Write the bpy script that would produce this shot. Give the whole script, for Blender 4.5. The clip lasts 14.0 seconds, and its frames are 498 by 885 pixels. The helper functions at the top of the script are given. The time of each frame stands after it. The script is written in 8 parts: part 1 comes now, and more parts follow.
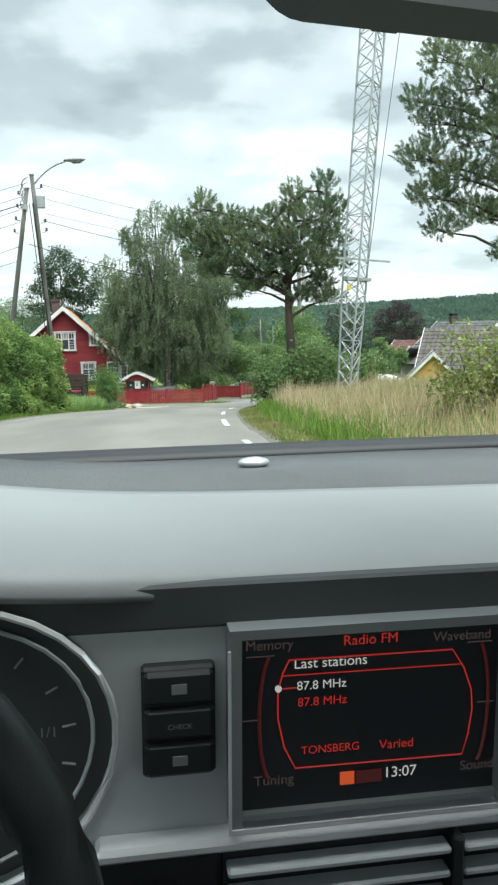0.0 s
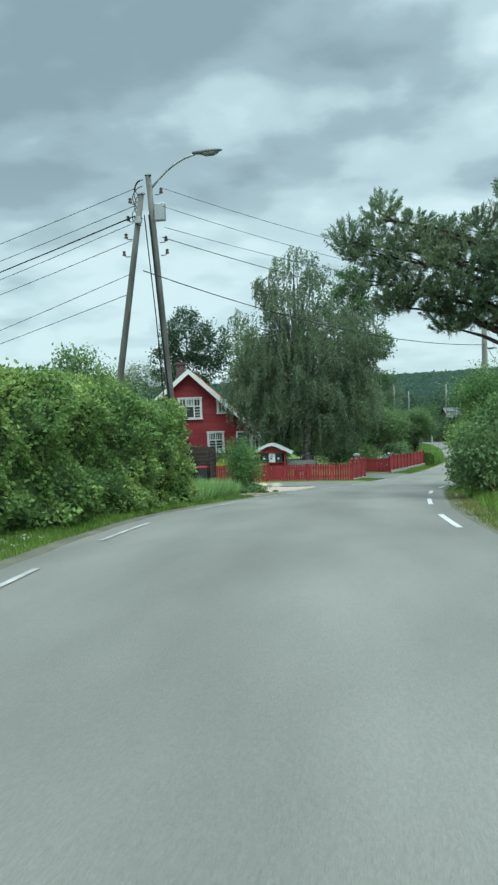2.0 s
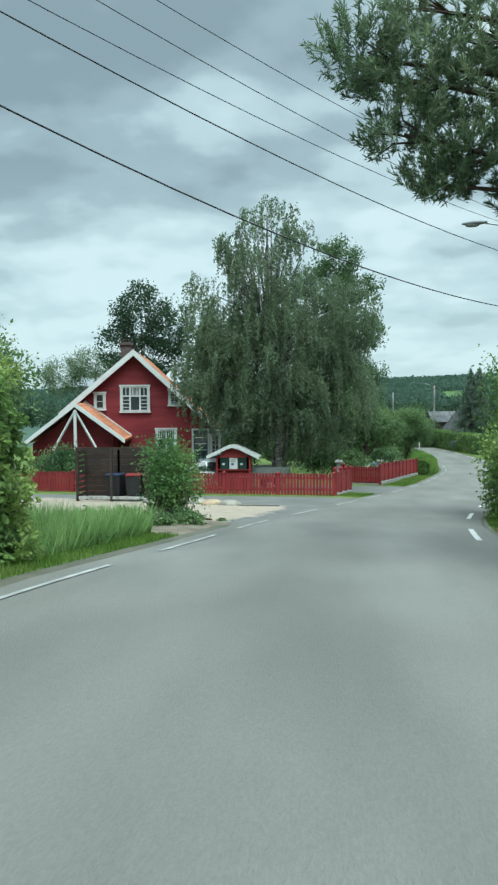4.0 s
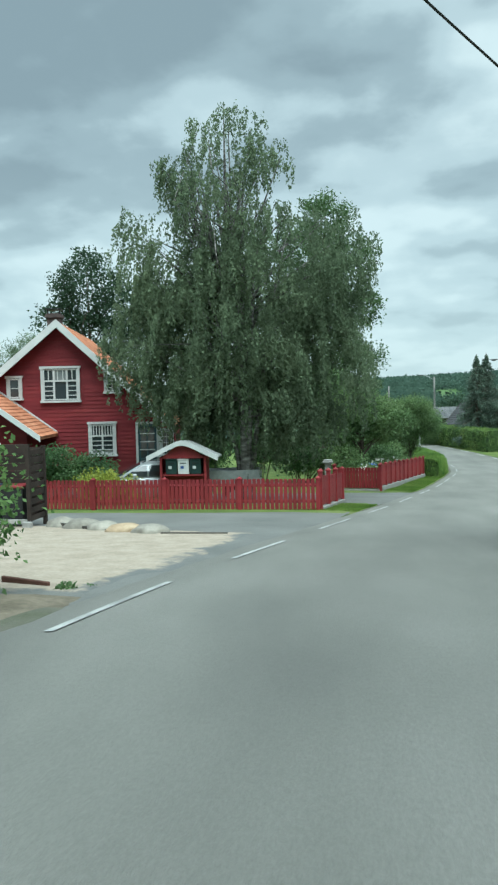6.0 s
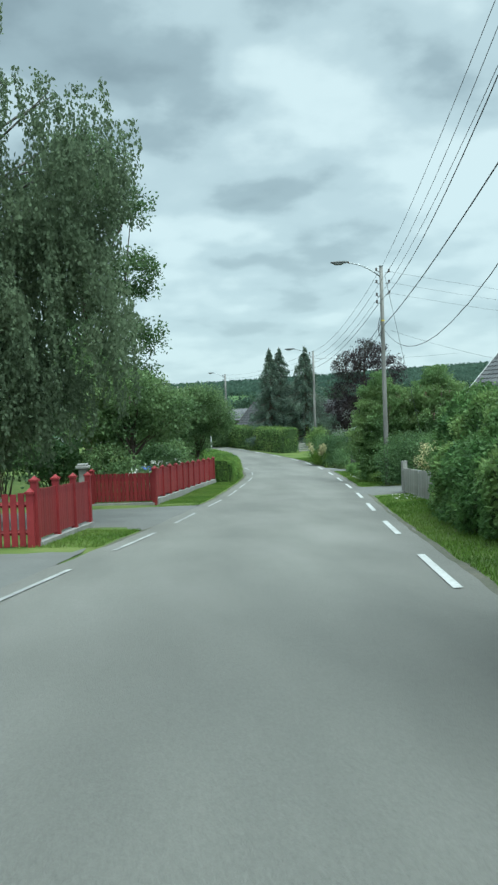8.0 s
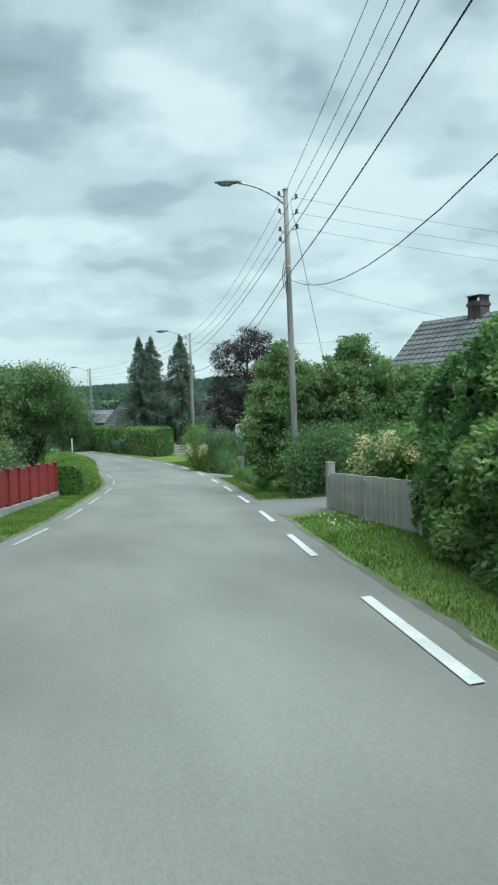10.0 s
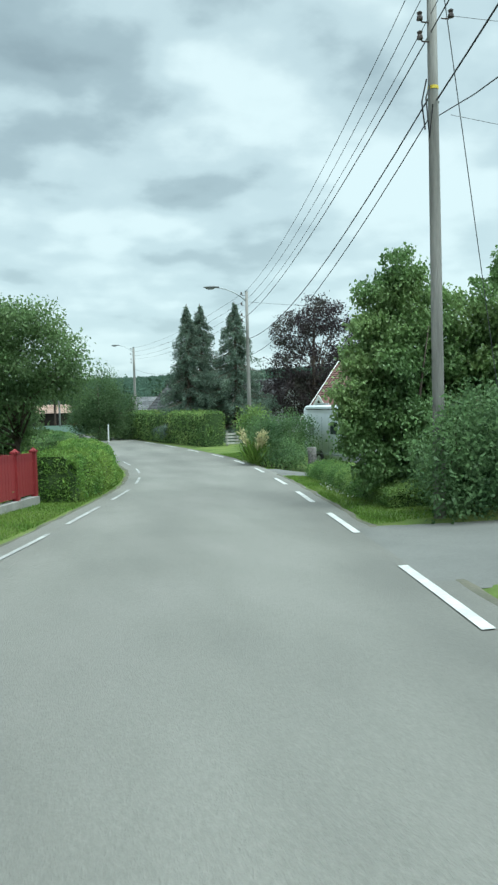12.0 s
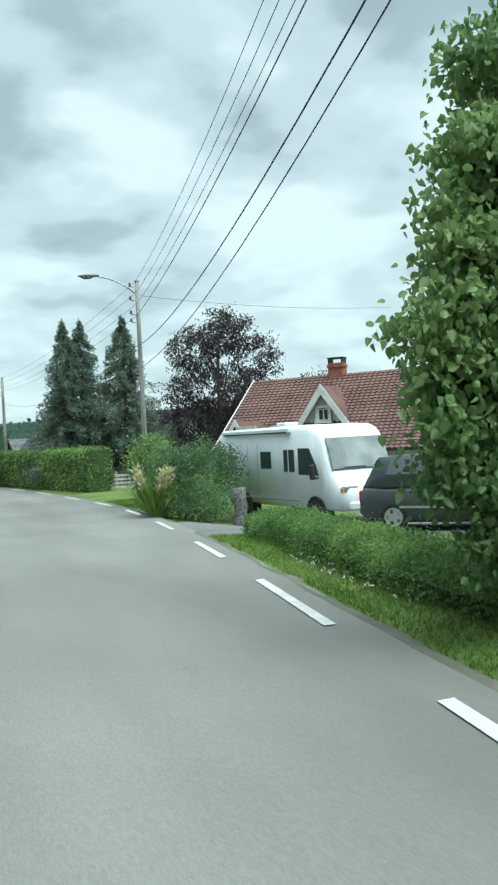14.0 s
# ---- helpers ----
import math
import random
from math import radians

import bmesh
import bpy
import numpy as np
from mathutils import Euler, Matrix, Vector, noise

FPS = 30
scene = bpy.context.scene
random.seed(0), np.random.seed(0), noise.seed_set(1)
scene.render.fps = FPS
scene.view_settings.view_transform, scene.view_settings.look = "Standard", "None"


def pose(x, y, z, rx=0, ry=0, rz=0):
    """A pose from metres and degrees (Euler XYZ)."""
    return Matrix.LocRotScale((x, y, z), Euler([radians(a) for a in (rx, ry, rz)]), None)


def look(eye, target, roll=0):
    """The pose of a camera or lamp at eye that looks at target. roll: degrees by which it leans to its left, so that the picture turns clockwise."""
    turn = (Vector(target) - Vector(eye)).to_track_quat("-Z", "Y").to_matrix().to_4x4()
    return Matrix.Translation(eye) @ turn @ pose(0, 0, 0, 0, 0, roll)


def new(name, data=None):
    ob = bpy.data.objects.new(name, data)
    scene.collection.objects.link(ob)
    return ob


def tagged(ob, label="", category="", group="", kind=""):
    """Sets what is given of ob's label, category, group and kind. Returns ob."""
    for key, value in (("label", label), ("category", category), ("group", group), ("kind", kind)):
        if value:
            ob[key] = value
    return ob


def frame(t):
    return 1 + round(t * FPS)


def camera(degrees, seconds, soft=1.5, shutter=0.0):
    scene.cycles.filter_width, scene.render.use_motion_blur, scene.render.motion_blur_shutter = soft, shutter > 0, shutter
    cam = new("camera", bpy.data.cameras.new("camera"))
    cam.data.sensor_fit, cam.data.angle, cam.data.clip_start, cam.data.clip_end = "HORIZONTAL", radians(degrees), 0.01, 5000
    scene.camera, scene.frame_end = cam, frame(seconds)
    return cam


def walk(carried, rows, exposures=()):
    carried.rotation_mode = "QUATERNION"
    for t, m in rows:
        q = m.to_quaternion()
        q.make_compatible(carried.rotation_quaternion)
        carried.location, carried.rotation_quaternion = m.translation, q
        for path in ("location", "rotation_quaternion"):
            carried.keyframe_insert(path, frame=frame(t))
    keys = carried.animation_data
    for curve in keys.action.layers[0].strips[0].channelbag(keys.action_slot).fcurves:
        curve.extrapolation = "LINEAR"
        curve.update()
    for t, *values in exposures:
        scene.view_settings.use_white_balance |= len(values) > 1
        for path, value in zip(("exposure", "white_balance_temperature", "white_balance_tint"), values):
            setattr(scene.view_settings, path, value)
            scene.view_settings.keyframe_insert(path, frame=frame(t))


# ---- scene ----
cam = camera(35.3, 14.0, soft=2.4, shutter=0.0)
METRES, EYE, TILT, LEAN, TURN = 68.0, 1.3, -8.5, 1.3, 0.0
ROWS = [
    (0.0, 0.0, 0.0, 0.0, 0.0, 0.0, 0.0),
    (0.5, -0.0105, 0.0316, 0.0039, -1.13, -0.5, 0.84),
    (1.0, -0.0186, 0.0641, 0.0076, 3.92, 2.15, 0.36),
    (1.5, -0.0253, 0.0976, 0.0117, 8.89, 4.85, -0.4),
    (2.0, -0.0298, 0.1272, 0.0145, 8.82, 4.9, -0.56),
    (2.5, -0.0343, 0.1618, 0.0181, 8.17, 4.93, -1.44),
    (3.0, -0.0376, 0.2016, 0.0219, 7.52, 4.82, -1.76),
    (5.5, -0.0378, 0.388, 0.035, 6.58, 5.29, -1.61),
    (6.0, -0.0359, 0.4248, 0.0371, 6.66, 5.19, -0.92),
    (6.5, -0.0333, 0.4584, 0.0393, 7.0, 5.36, -0.78),
    (7.0, -0.0297, 0.4932, 0.0414, 5.1, 5.81, -0.52),
    (7.5, -0.0249, 0.5308, 0.0424, -2.17, 6.14, 1.05),
    (8.0, -0.0189, 0.5645, 0.0445, -8.07, 5.64, 1.76),
    (8.5, -0.0116, 0.5996, 0.0466, -12.7, 5.5, 2.64),
    (9.0, -0.0047, 0.6322, 0.0489, -17.03, 5.71, 3.27),
    (11.5, 0.0356, 0.8073, 0.062, -16.47, 5.49, 2.8),
    (12.0, 0.0437, 0.8439, 0.0649, -13.09, 5.27, 2.09),
    (12.5, 0.0516, 0.8783, 0.0678, -12.68, 5.72, 2.24),
    (13.0, 0.0596, 0.9138, 0.071, -16.39, 6.22, 3.05),
    (13.5, 0.0668, 0.9471, 0.074, -20.76, 6.95, 4.22),
    (14.0, 0.0738, 0.9813, 0.077, -20.74, 7.91, 4.71),
]
walk(cam, [(t, pose(0, 0, EYE, TILT, LEAN, TURN) @ pose(METRES * x, METRES * y, METRES * z, 90 + pitch, roll, yaw)) for t, x, y, z, yaw, pitch, roll in ROWS],
     exposures=((0.0, 0.90, 6200, 2), (0.6, 0.78, 6150, 1), (1.0, 0.60, 5880, -4), (1.35, 0.46, 5650, -7), (1.7, 0.42, 5610, -8.3), (7.5, 0.42, 5610, -8.3), (9.0, 0.35, 5610, -8.3), (11.3, 0.53, 5720, -7.2), (13.0, 0.55, 5720, -7.2), (14.0, 0.60, 5720, -7.2)))

# ---- sky and sun ----
SUN_ELEV, SUN_ROT = 66.0, 150.0
world = bpy.data.worlds.new("overcast_sky")
scene.world = world
world.use_nodes = True
wn, wl = world.node_tree.nodes, world.node_tree.links
wn.clear()
w_out, w_bg = wn.new("ShaderNodeOutputWorld"), wn.new("ShaderNodeBackground")
w_sky = wn.new("ShaderNodeTexSky")
w_sky.sky_type, w_sky.sun_disc = "NISHITA", False
w_sky.sun_elevation, w_sky.sun_rotation = radians(SUN_ELEV), radians(SUN_ROT)
w_co = wn.new("ShaderNodeTexCoord")
w_sep = wn.new("ShaderNodeSeparateXYZ")
wl.new(w_co.outputs["Generated"], w_sep.inputs[0])


def w_math(op, a, b=None):
    n = wn.new("ShaderNodeMath")
    n.operation = op
    for i, v in enumerate((a, b)):
        if v is None:
            continue
        if isinstance(v, (int, float)):
            n.inputs[i].default_value = v
        else:
            wl.new(v, n.inputs[i])
    return n.outputs[0]


# the cloud deck: the direction is carried out to a flat layer overhead
w_up = w_math("ADD", w_math("MAXIMUM", w_sep.outputs[2], 0.0), 0.27)
w_vec = wn.new("ShaderNodeCombineXYZ")
wl.new(w_math("DIVIDE", w_sep.outputs[0], w_up), w_vec.inputs[0])
wl.new(w_math("DIVIDE", w_sep.outputs[1], w_up), w_vec.inputs[1])


def w_noise(scale, detail, rough, offset, distort=0.0):
    m = wn.new("ShaderNodeMapping")
    m.inputs["Location"].default_value = offset
    wl.new(w_vec.outputs[0], m.inputs["Vector"])
    n = wn.new("ShaderNodeTexNoise")
    n.inputs["Scale"].default_value = scale
    n.inputs["Detail"].default_value = detail
    n.inputs["Roughness"].default_value = rough
    n.inputs["Distortion"].default_value = distort
    wl.new(m.outputs[0], n.inputs["Vector"])
    return n.outputs["Fac"]




def w_deck(shift):
    """Heaped cloud cover: broad banks with smaller lumps on them, sampled a little further out by shift."""
    big = w_noise(0.72, 2.0, 0.45, (2.3, 0.9 + shift, 0.0), 0.1)
    mid = w_noise(2.3, 3.0, 0.46, (7.1, 3.3 + shift, 1.0), 0.0)
    small = w_noise(4.6, 5.0, 0.55, (1.7, 5.9 + shift, 2.0))
    return w_math("ADD", w_math("ADD", w_math("MULTIPLY", big, 0.40), w_math("MULTIPLY", mid, 0.46)), w_math("MULTIPLY", small, 0.14))


w_here, w_beyond = w_deck(0.0), w_deck(0.12)
w_dim = wn.new("ShaderNodeMapRange")
w_dim.interpolation_type = "SMOOTHSTEP"
w_dim.inputs["From Min"].default_value, w_dim.inputs["From Max"].default_value = 0.17, 0.40
w_dim.inputs["To Min"].default_value, w_dim.inputs["To Max"].default_value = 0.05, -0.085
wl.new(w_sep.outputs[2], w_dim.inputs["Value"])
# the side of a heap that is turned to the light is pale, its underside grey
w_relief = w_math("MULTIPLY", w_math("SUBTRACT", w_here, w_beyond), 0.55)
w_mix = w_math("ADD", w_math("ADD", w_here, w_dim.outputs[0]), w_relief)
w_ramp = wn.new("ShaderNodeValToRGB")
w_ramp.color_ramp.interpolation = "EASE"
stops = [(0.35, (0.235, 0.265, 0.285)), (0.43, (0.31, 0.345, 0.365)), (0.505, (0.45, 0.485, 0.50)), (0.60, (0.60, 0.62, 0.62))]
while len(w_ramp.color_ramp.elements) < len(stops):
    w_ramp.color_ramp.elements.new(0.5)
for e, (p, c) in zip(w_ramp.color_ramp.elements, stops):
    e.position, e.color = p, (*c, 1)
wl.new(w_mix, w_ramp.inputs[0])
# paler towards the horizon, and brighter overhead as an overcast sky is
w_pale = wn.new("ShaderNodeMapRange")
w_pale.inputs["From Min"].default_value, w_pale.inputs["From Max"].default_value = 0.0, 0.30
w_pale.inputs["To Min"].default_value, w_pale.inputs["To Max"].default_value = 0.55, 0.0
wl.new(w_sep.outputs[2], w_pale.inputs["Value"])
w_hor = wn.new("ShaderNodeMix")
w_hor.data_type = "RGBA"
wl.new(w_pale.outputs[0], w_hor.inputs["Factor"])
wl.new(w_ramp.outputs[0], w_hor.inputs[6])
w_hor.inputs[7].default_value = (0.53, 0.575, 0.575, 1)
w_zen = wn.new("ShaderNodeMapRange")
w_zen.inputs["From Min"].default_value, w_zen.inputs["From Max"].default_value = 0.55, 0.95
w_zen.inputs["To Min"].default_value, w_zen.inputs["To Max"].default_value = 1.0, 3.2
wl.new(w_sep.outputs[2], w_zen.inputs["Value"])
w_scale = wn.new("ShaderNodeVectorMath")
w_scale.operation = "SCALE"
wl.new(w_hor.outputs[2], w_scale.inputs[0])
wl.new(w_zen.outputs[0], w_scale.inputs["Scale"])
w_skys = wn.new("ShaderNodeVectorMath")
w_skys.operation = "SCALE"
w_skys.inputs["Scale"].default_value = 0.006
wl.new(w_sky.outputs[0], w_skys.inputs[0])
w_add = wn.new("ShaderNodeVectorMath")
w_add.operation = "ADD"
wl.new(w_scale.outputs[0], w_add.inputs[0])
wl.new(w_skys.outputs[0], w_add.inputs[1])
wl.new(w_add.outputs[0], w_bg.inputs["Color"])
w_bg.inputs["Strength"].default_value = 0.99
wl.new(w_bg.outputs[0], w_out.inputs["Surface"])

sun = new("sun", bpy.data.lights.new("sun", "SUN"))
sun.data.energy, sun.data.angle, sun.data.color = 3.8, radians(60), (1.0, 0.97, 0.92)
sun.matrix_world = look((0, 0, 60), (-60 * math.sin(radians(SUN_ROT)) / math.tan(radians(SUN_ELEV)), -60 * math.cos(radians(SUN_ROT)) / math.tan(radians(SUN_ELEV)), 0))

# ---- materials ----
def material(name, colours, scale=2.0, detail=6.0, rough=0.8, metal=0.0, bump=0.0, bump_scale=40.0, fine=0.0, fine_scale=60.0,
             stretch=(1, 1, 1), spec=0.3, spread=0.0, island=0.0, transmit=0.0, coord="Object"):
    """colours: two or three base colours that a large noise blends; fine: a second, small-scale variation of brightness;
    spread: variation from object to object; island: from loose piece to loose piece."""
    m = bpy.data.materials.new(name)
    m.use_nodes = True
    n, l = m.node_tree.nodes, m.node_tree.links
    n.clear()
    out, b = n.new("ShaderNodeOutputMaterial"), n.new("ShaderNodeBsdfPrincipled")
    l.new(b.outputs[0], out.inputs[0])
    co = n.new("ShaderNodeTexCoord")
    mp = n.new("ShaderNodeMapping")
    mp.inputs["Scale"].default_value = stretch
    l.new(co.outputs[coord], mp.inputs["Vector"])
    noi = n.new("ShaderNodeTexNoise")
    noi.inputs["Scale"].default_value, noi.inputs["Detail"].default_value = scale, detail
    l.new(mp.outputs[0], noi.inputs["Vector"])
    ramp = n.new("ShaderNodeValToRGB")
    while len(ramp.color_ramp.elements) < len(colours):
        ramp.color_ramp.elements.new(0.5)
    for i, (e, c) in enumerate(zip(ramp.color_ramp.elements, colours)):
        e.position, e.color = 0.32 + 0.36 * i / max(1, len(colours) - 1), (*c, 1)
    l.new(noi.outputs["Fac"], ramp.inputs[0])
    value = ramp.outputs[0]
    hsv = n.new("ShaderNodeHueSaturation")
    l.new(value, hsv.inputs["Color"])
    total = None

    def add(sock, amount):
        nonlocal total
        r = n.new("ShaderNodeMapRange")
        r.inputs["To Min"].default_value, r.inputs["To Max"].default_value = -amount, amount
        l.new(sock, r.inputs["Value"])
        if total is None:
            total = r.outputs[0]
        else:
            a = n.new("ShaderNodeMath")
            l.new(total, a.inputs[0])
            l.new(r.outputs[0], a.inputs[1])
            total = a.outputs[0]

    if fine:
        f = n.new("ShaderNodeTexNoise")
        f.inputs["Scale"].default_value, f.inputs["Detail"].default_value = fine_scale, 4.0
        l.new(mp.outputs[0], f.inputs["Vector"])
        add(f.outputs["Fac"], fine)
    if spread:
        add(n.new("ShaderNodeObjectInfo").outputs["Random"], spread)
    if island:
        add(n.new("ShaderNodeNewGeometry").outputs["Random Per Island"], island)
    if total is not None:
        a = n.new("ShaderNodeMath")
        a.inputs[1].default_value = 1.0
        l.new(total, a.inputs[0])
        l.new(a.outputs[0], hsv.inputs["Value"])
    l.new(hsv.outputs[0], b.inputs["Base Color"])
    b.inputs["Roughness"].default_value, b.inputs["Metallic"].default_value = rough, metal
    b.inputs["Specular IOR Level"].default_value = spec
    if bump:
        bn = n.new("ShaderNodeTexNoise")
        bn.inputs["Scale"].default_value, bn.inputs["Detail"].default_value = bump_scale, 5.0
        l.new(mp.outputs[0], bn.inputs["Vector"])
        bu = n.new("ShaderNodeBump")
        bu.inputs["Strength"].default_value, bu.inputs["Distance"].default_value = bump, 0.02
        l.new(bn.outputs["Fac"], bu.inputs["Height"])
        l.new(bu.outputs[0], b.inputs["Normal"])
    if transmit:
        t = n.new("ShaderNodeBsdfTranslucent")
        l.new(hsv.outputs[0], t.inputs["Color"])
        mx = n.new("ShaderNodeMixShader")
        mx.inputs[0].default_value = transmit
        l.new(b.outputs[0], mx.inputs[1])
        l.new(t.outputs[0], mx.inputs[2])
        l.new(mx.outputs[0], out.inputs[0])
    return m


def leaf_mat(name, colours, scale=0.5):
    return material(name, colours, scale=scale, detail=3, rough=0.5, island=0.35, transmit=0.5, spec=0.3)


ASPHALT = material("asphalt", [(0.123, 0.121, 0.11), (0.146, 0.143, 0.129), (0.167, 0.162, 0.148)], scale=0.5, rough=0.75, bump=0.5, bump_scale=90, fine=0.22, fine_scale=45, spec=0.3, stretch=(1.6, 0.45, 1))


def wheel_tracks(m):
    """Paler polished tracks and a darker oil strip along the lanes, broken up by noise."""
    n, l = m.node_tree.nodes, m.node_tree.links
    b = next(q for q in n if q.type == "BSDF_PRINCIPLED")
    col = b.inputs["Base Color"].links[0].from_socket
    at = n.new("ShaderNodeAttribute")
    at.attribute_name = "across"
    rip = n.new("ShaderNodeTexNoise")
    rip.inputs["Scale"].default_value, rip.inputs["Detail"].default_value = 0.22, 3.0
    co = n.new("ShaderNodeTexCoord")
    l.new(co.outputs["Object"], rip.inputs["Vector"])
    ofs = n.new("ShaderNodeMath")
    ofs.operation = "MULTIPLY_ADD"
    l.new(rip.outputs["Fac"], ofs.inputs[0])
    ofs.inputs[1].default_value = 0.22
    l.new(at.outputs["Fac"], ofs.inputs[2])
    sn = n.new("ShaderNodeMath")
    sn.operation = "MULTIPLY"
    l.new(ofs.outputs[0], sn.inputs[0])
    sn.inputs[1].default_value = 4.2 * math.pi / 2
    cs = n.new("ShaderNodeMath")
    cs.operation = "COSINE"
    l.new(sn.outputs[0], cs.inputs[0])
    big = n.new("ShaderNodeTexNoise")
    big.inputs["Scale"].default_value, big.inputs["Detail"].default_value = 0.13, 4.0
    l.new(co.outputs["Object"], big.inputs["Vector"])
    k = n.new("ShaderNodeMath")
    k.operation = "MULTIPLY_ADD"
    l.new(cs.outputs[0], k.inputs[0])
    k.inputs[1].default_value, k.inputs[2].default_value = -0.06, 0.80
    k2 = n.new("ShaderNodeMath")
    k2.operation = "MULTIPLY_ADD"
    l.new(big.outputs["Fac"], k2.inputs[0])
    k2.inputs[1].default_value = 0.70
    l.new(k.outputs[0], k2.inputs[2])
    h = n.new("ShaderNodeHueSaturation")
    l.new(col, h.inputs["Color"])
    l.new(k2.outputs[0], h.inputs["Value"])
    l.new(h.outputs[0], b.inputs["Base Color"])


wheel_tracks(ASPHALT)
SIDE_ASPHALT = material("side_road_asphalt", [(0.12, 0.121, 0.114), (0.143, 0.143, 0.135), (0.165, 0.165, 0.155)], scale=0.6, rough=0.85, bump=0.5, bump_scale=70, fine=0.25, fine_scale=30)
PAINT_LINE = material("road_paint", [(0.419, 0.419, 0.404), (0.539, 0.539, 0.524)], scale=3, rough=0.7, fine=0.25, fine_scale=25)
WORN_LINE = material("worn_road_paint", [(0.223, 0.223, 0.215), (0.332, 0.332, 0.324), (0.444, 0.444, 0.429)], scale=2, rough=0.75, fine=0.35, fine_scale=30)
GRAVEL = material("pale_sand", [(0.29, 0.242, 0.189), (0.33, 0.277, 0.22), (0.37, 0.312, 0.251)], scale=2.6, detail=8, rough=0.95, bump=1.0, bump_scale=28, fine=0.38, fine_scale=18)


def sand_rim(m):
    """The sand thins out over the asphalt towards its edge."""
    n, l = m.node_tree.nodes, m.node_tree.links
    b = next(q for q in n if q.type == "BSDF_PRINCIPLED")
    col = b.inputs["Base Color"].links[0].from_socket
    at = n.new("ShaderNodeAttribute")
    at.attribute_name = "rim"
    co = n.new("ShaderNodeTexCoord")
    noi = n.new("ShaderNodeTexNoise")
    noi.inputs["Scale"].default_value, noi.inputs["Detail"].default_value, noi.inputs["Roughness"].default_value = 1.6, 9.0, 0.68
    l.new(co.outputs["Object"], noi.inputs["Vector"])
    a = n.new("ShaderNodeMath")
    a.operation = "MULTIPLY_ADD"
    l.new(noi.outputs["Fac"], a.inputs[0])
    a.inputs[1].default_value = 0.16
    l.new(at.outputs["Fac"], a.inputs[2])
    r = n.new("ShaderNodeMapRange")
    r.interpolation_type = "SMOOTHSTEP"
    r.inputs["From Min"].default_value, r.inputs["From Max"].default_value = 0.090, 0.122
    l.new(a.outputs[0], r.inputs["Value"])
    mx = n.new("ShaderNodeMix")
    mx.data_type = "RGBA"
    l.new(r.outputs[0], mx.inputs["Factor"])
    mx.inputs[6].default_value = (0.134, 0.136, 0.132, 1)
    l.new(col, mx.inputs[7])
    l.new(mx.outputs[2], b.inputs["Base Color"])


sand_rim(GRAVEL)
BED_SOIL = material("bed_soil", [(0.114, 0.097, 0.07), (0.167, 0.141, 0.106), (0.229, 0.194, 0.145)], scale=2.2, rough=0.95, bump=0.9, bump_scale=24, fine=0.35, fine_scale=16)
SOIL = material("verge_soil", [(0.088, 0.092, 0.062), (0.11, 0.107, 0.084), (0.141, 0.132, 0.101)], scale=1.5, rough=0.95, bump=0.8, bump_scale=30, fine=0.3, fine_scale=20)
LAWN = material("lawn", [(0.066, 0.101, 0.022), (0.101, 0.145, 0.031), (0.141, 0.176, 0.048)], scale=0.9, rough=0.9, bump=0.8, bump_scale=60, fine=0.35, fine_scale=35)
BLADE = material("grass_blade", [(0.105, 0.187, 0.033), (0.15, 0.239, 0.045), (0.209, 0.284, 0.075)], scale=0.6, rough=0.7, island=0.4, transmit=0.45)
WORN_BLADE = material("parched_grass_blade", [(0.13, 0.175, 0.05), (0.20, 0.21, 0.075), (0.27, 0.245, 0.11)], scale=0.5, rough=0.75, island=0.4, transmit=0.45)
PALE_BLADE = material("tall_grass_blade", [(0.19, 0.31, 0.10), (0.26, 0.39, 0.14), (0.34, 0.45, 0.18)], scale=0.6, rough=0.7, island=0.4, transmit=0.5)
DRY_BLADE = material("dry_grass_blade", [(0.299, 0.29, 0.132), (0.44, 0.37, 0.22), (0.528, 0.414, 0.29)], scale=0.35, rough=0.8, island=0.35, transmit=0.45)
BARK = material("bark", [(0.07, 0.055, 0.045), (0.14, 0.11, 0.09)], scale=3, rough=0.95, bump=1.0, bump_scale=15, stretch=(1, 1, 0.3))
PINE_BARK = material("pine_bark", [(0.04, 0.034, 0.03), (0.088, 0.062, 0.048)], scale=2, rough=0.95, bump=1.0, bump_scale=12, stretch=(1, 1, 0.3))
BIRCH_BARK = material("birch_bark", [(0.05, 0.047, 0.042), (0.13, 0.125, 0.115), (0.33, 0.32, 0.30)], scale=2.5, rough=0.8, stretch=(1, 1, 3))
# lightened and greyed: the veil of windscreen haze is mixed into the leaf colour
HAZED_BIRCH_LEAF = material("hazed_birch_leaf", [(0.125, 0.165, 0.10), (0.17, 0.22, 0.132), (0.215, 0.27, 0.163)], scale=0.45, detail=4, rough=0.75, island=0.15, transmit=0.5, spec=0.1)
OAK_LEAF = leaf_mat("oak_leaf", [(0.079, 0.134, 0.056), (0.127, 0.197, 0.081)])
APPLE_LEAF = leaf_mat("apple_leaf", [(0.111, 0.179, 0.076), (0.167, 0.25, 0.102), (0.224, 0.303, 0.133)])
HEDGE_LEAF = leaf_mat("hedge_leaf", [(0.105, 0.185, 0.056), (0.195, 0.295, 0.088), (0.33, 0.42, 0.13)], scale=0.9)
TALL_HEDGE_LEAF = leaf_mat("tall_hedge_leaf", [(0.075, 0.15, 0.05), (0.145, 0.245, 0.08), (0.25, 0.345, 0.115)], scale=0.7)
BEND_HEDGE_LEAF = leaf_mat("bend_hedge_leaf", [(0.085, 0.175, 0.04), (0.165, 0.28, 0.06), (0.27, 0.375, 0.088)], scale=0.9)
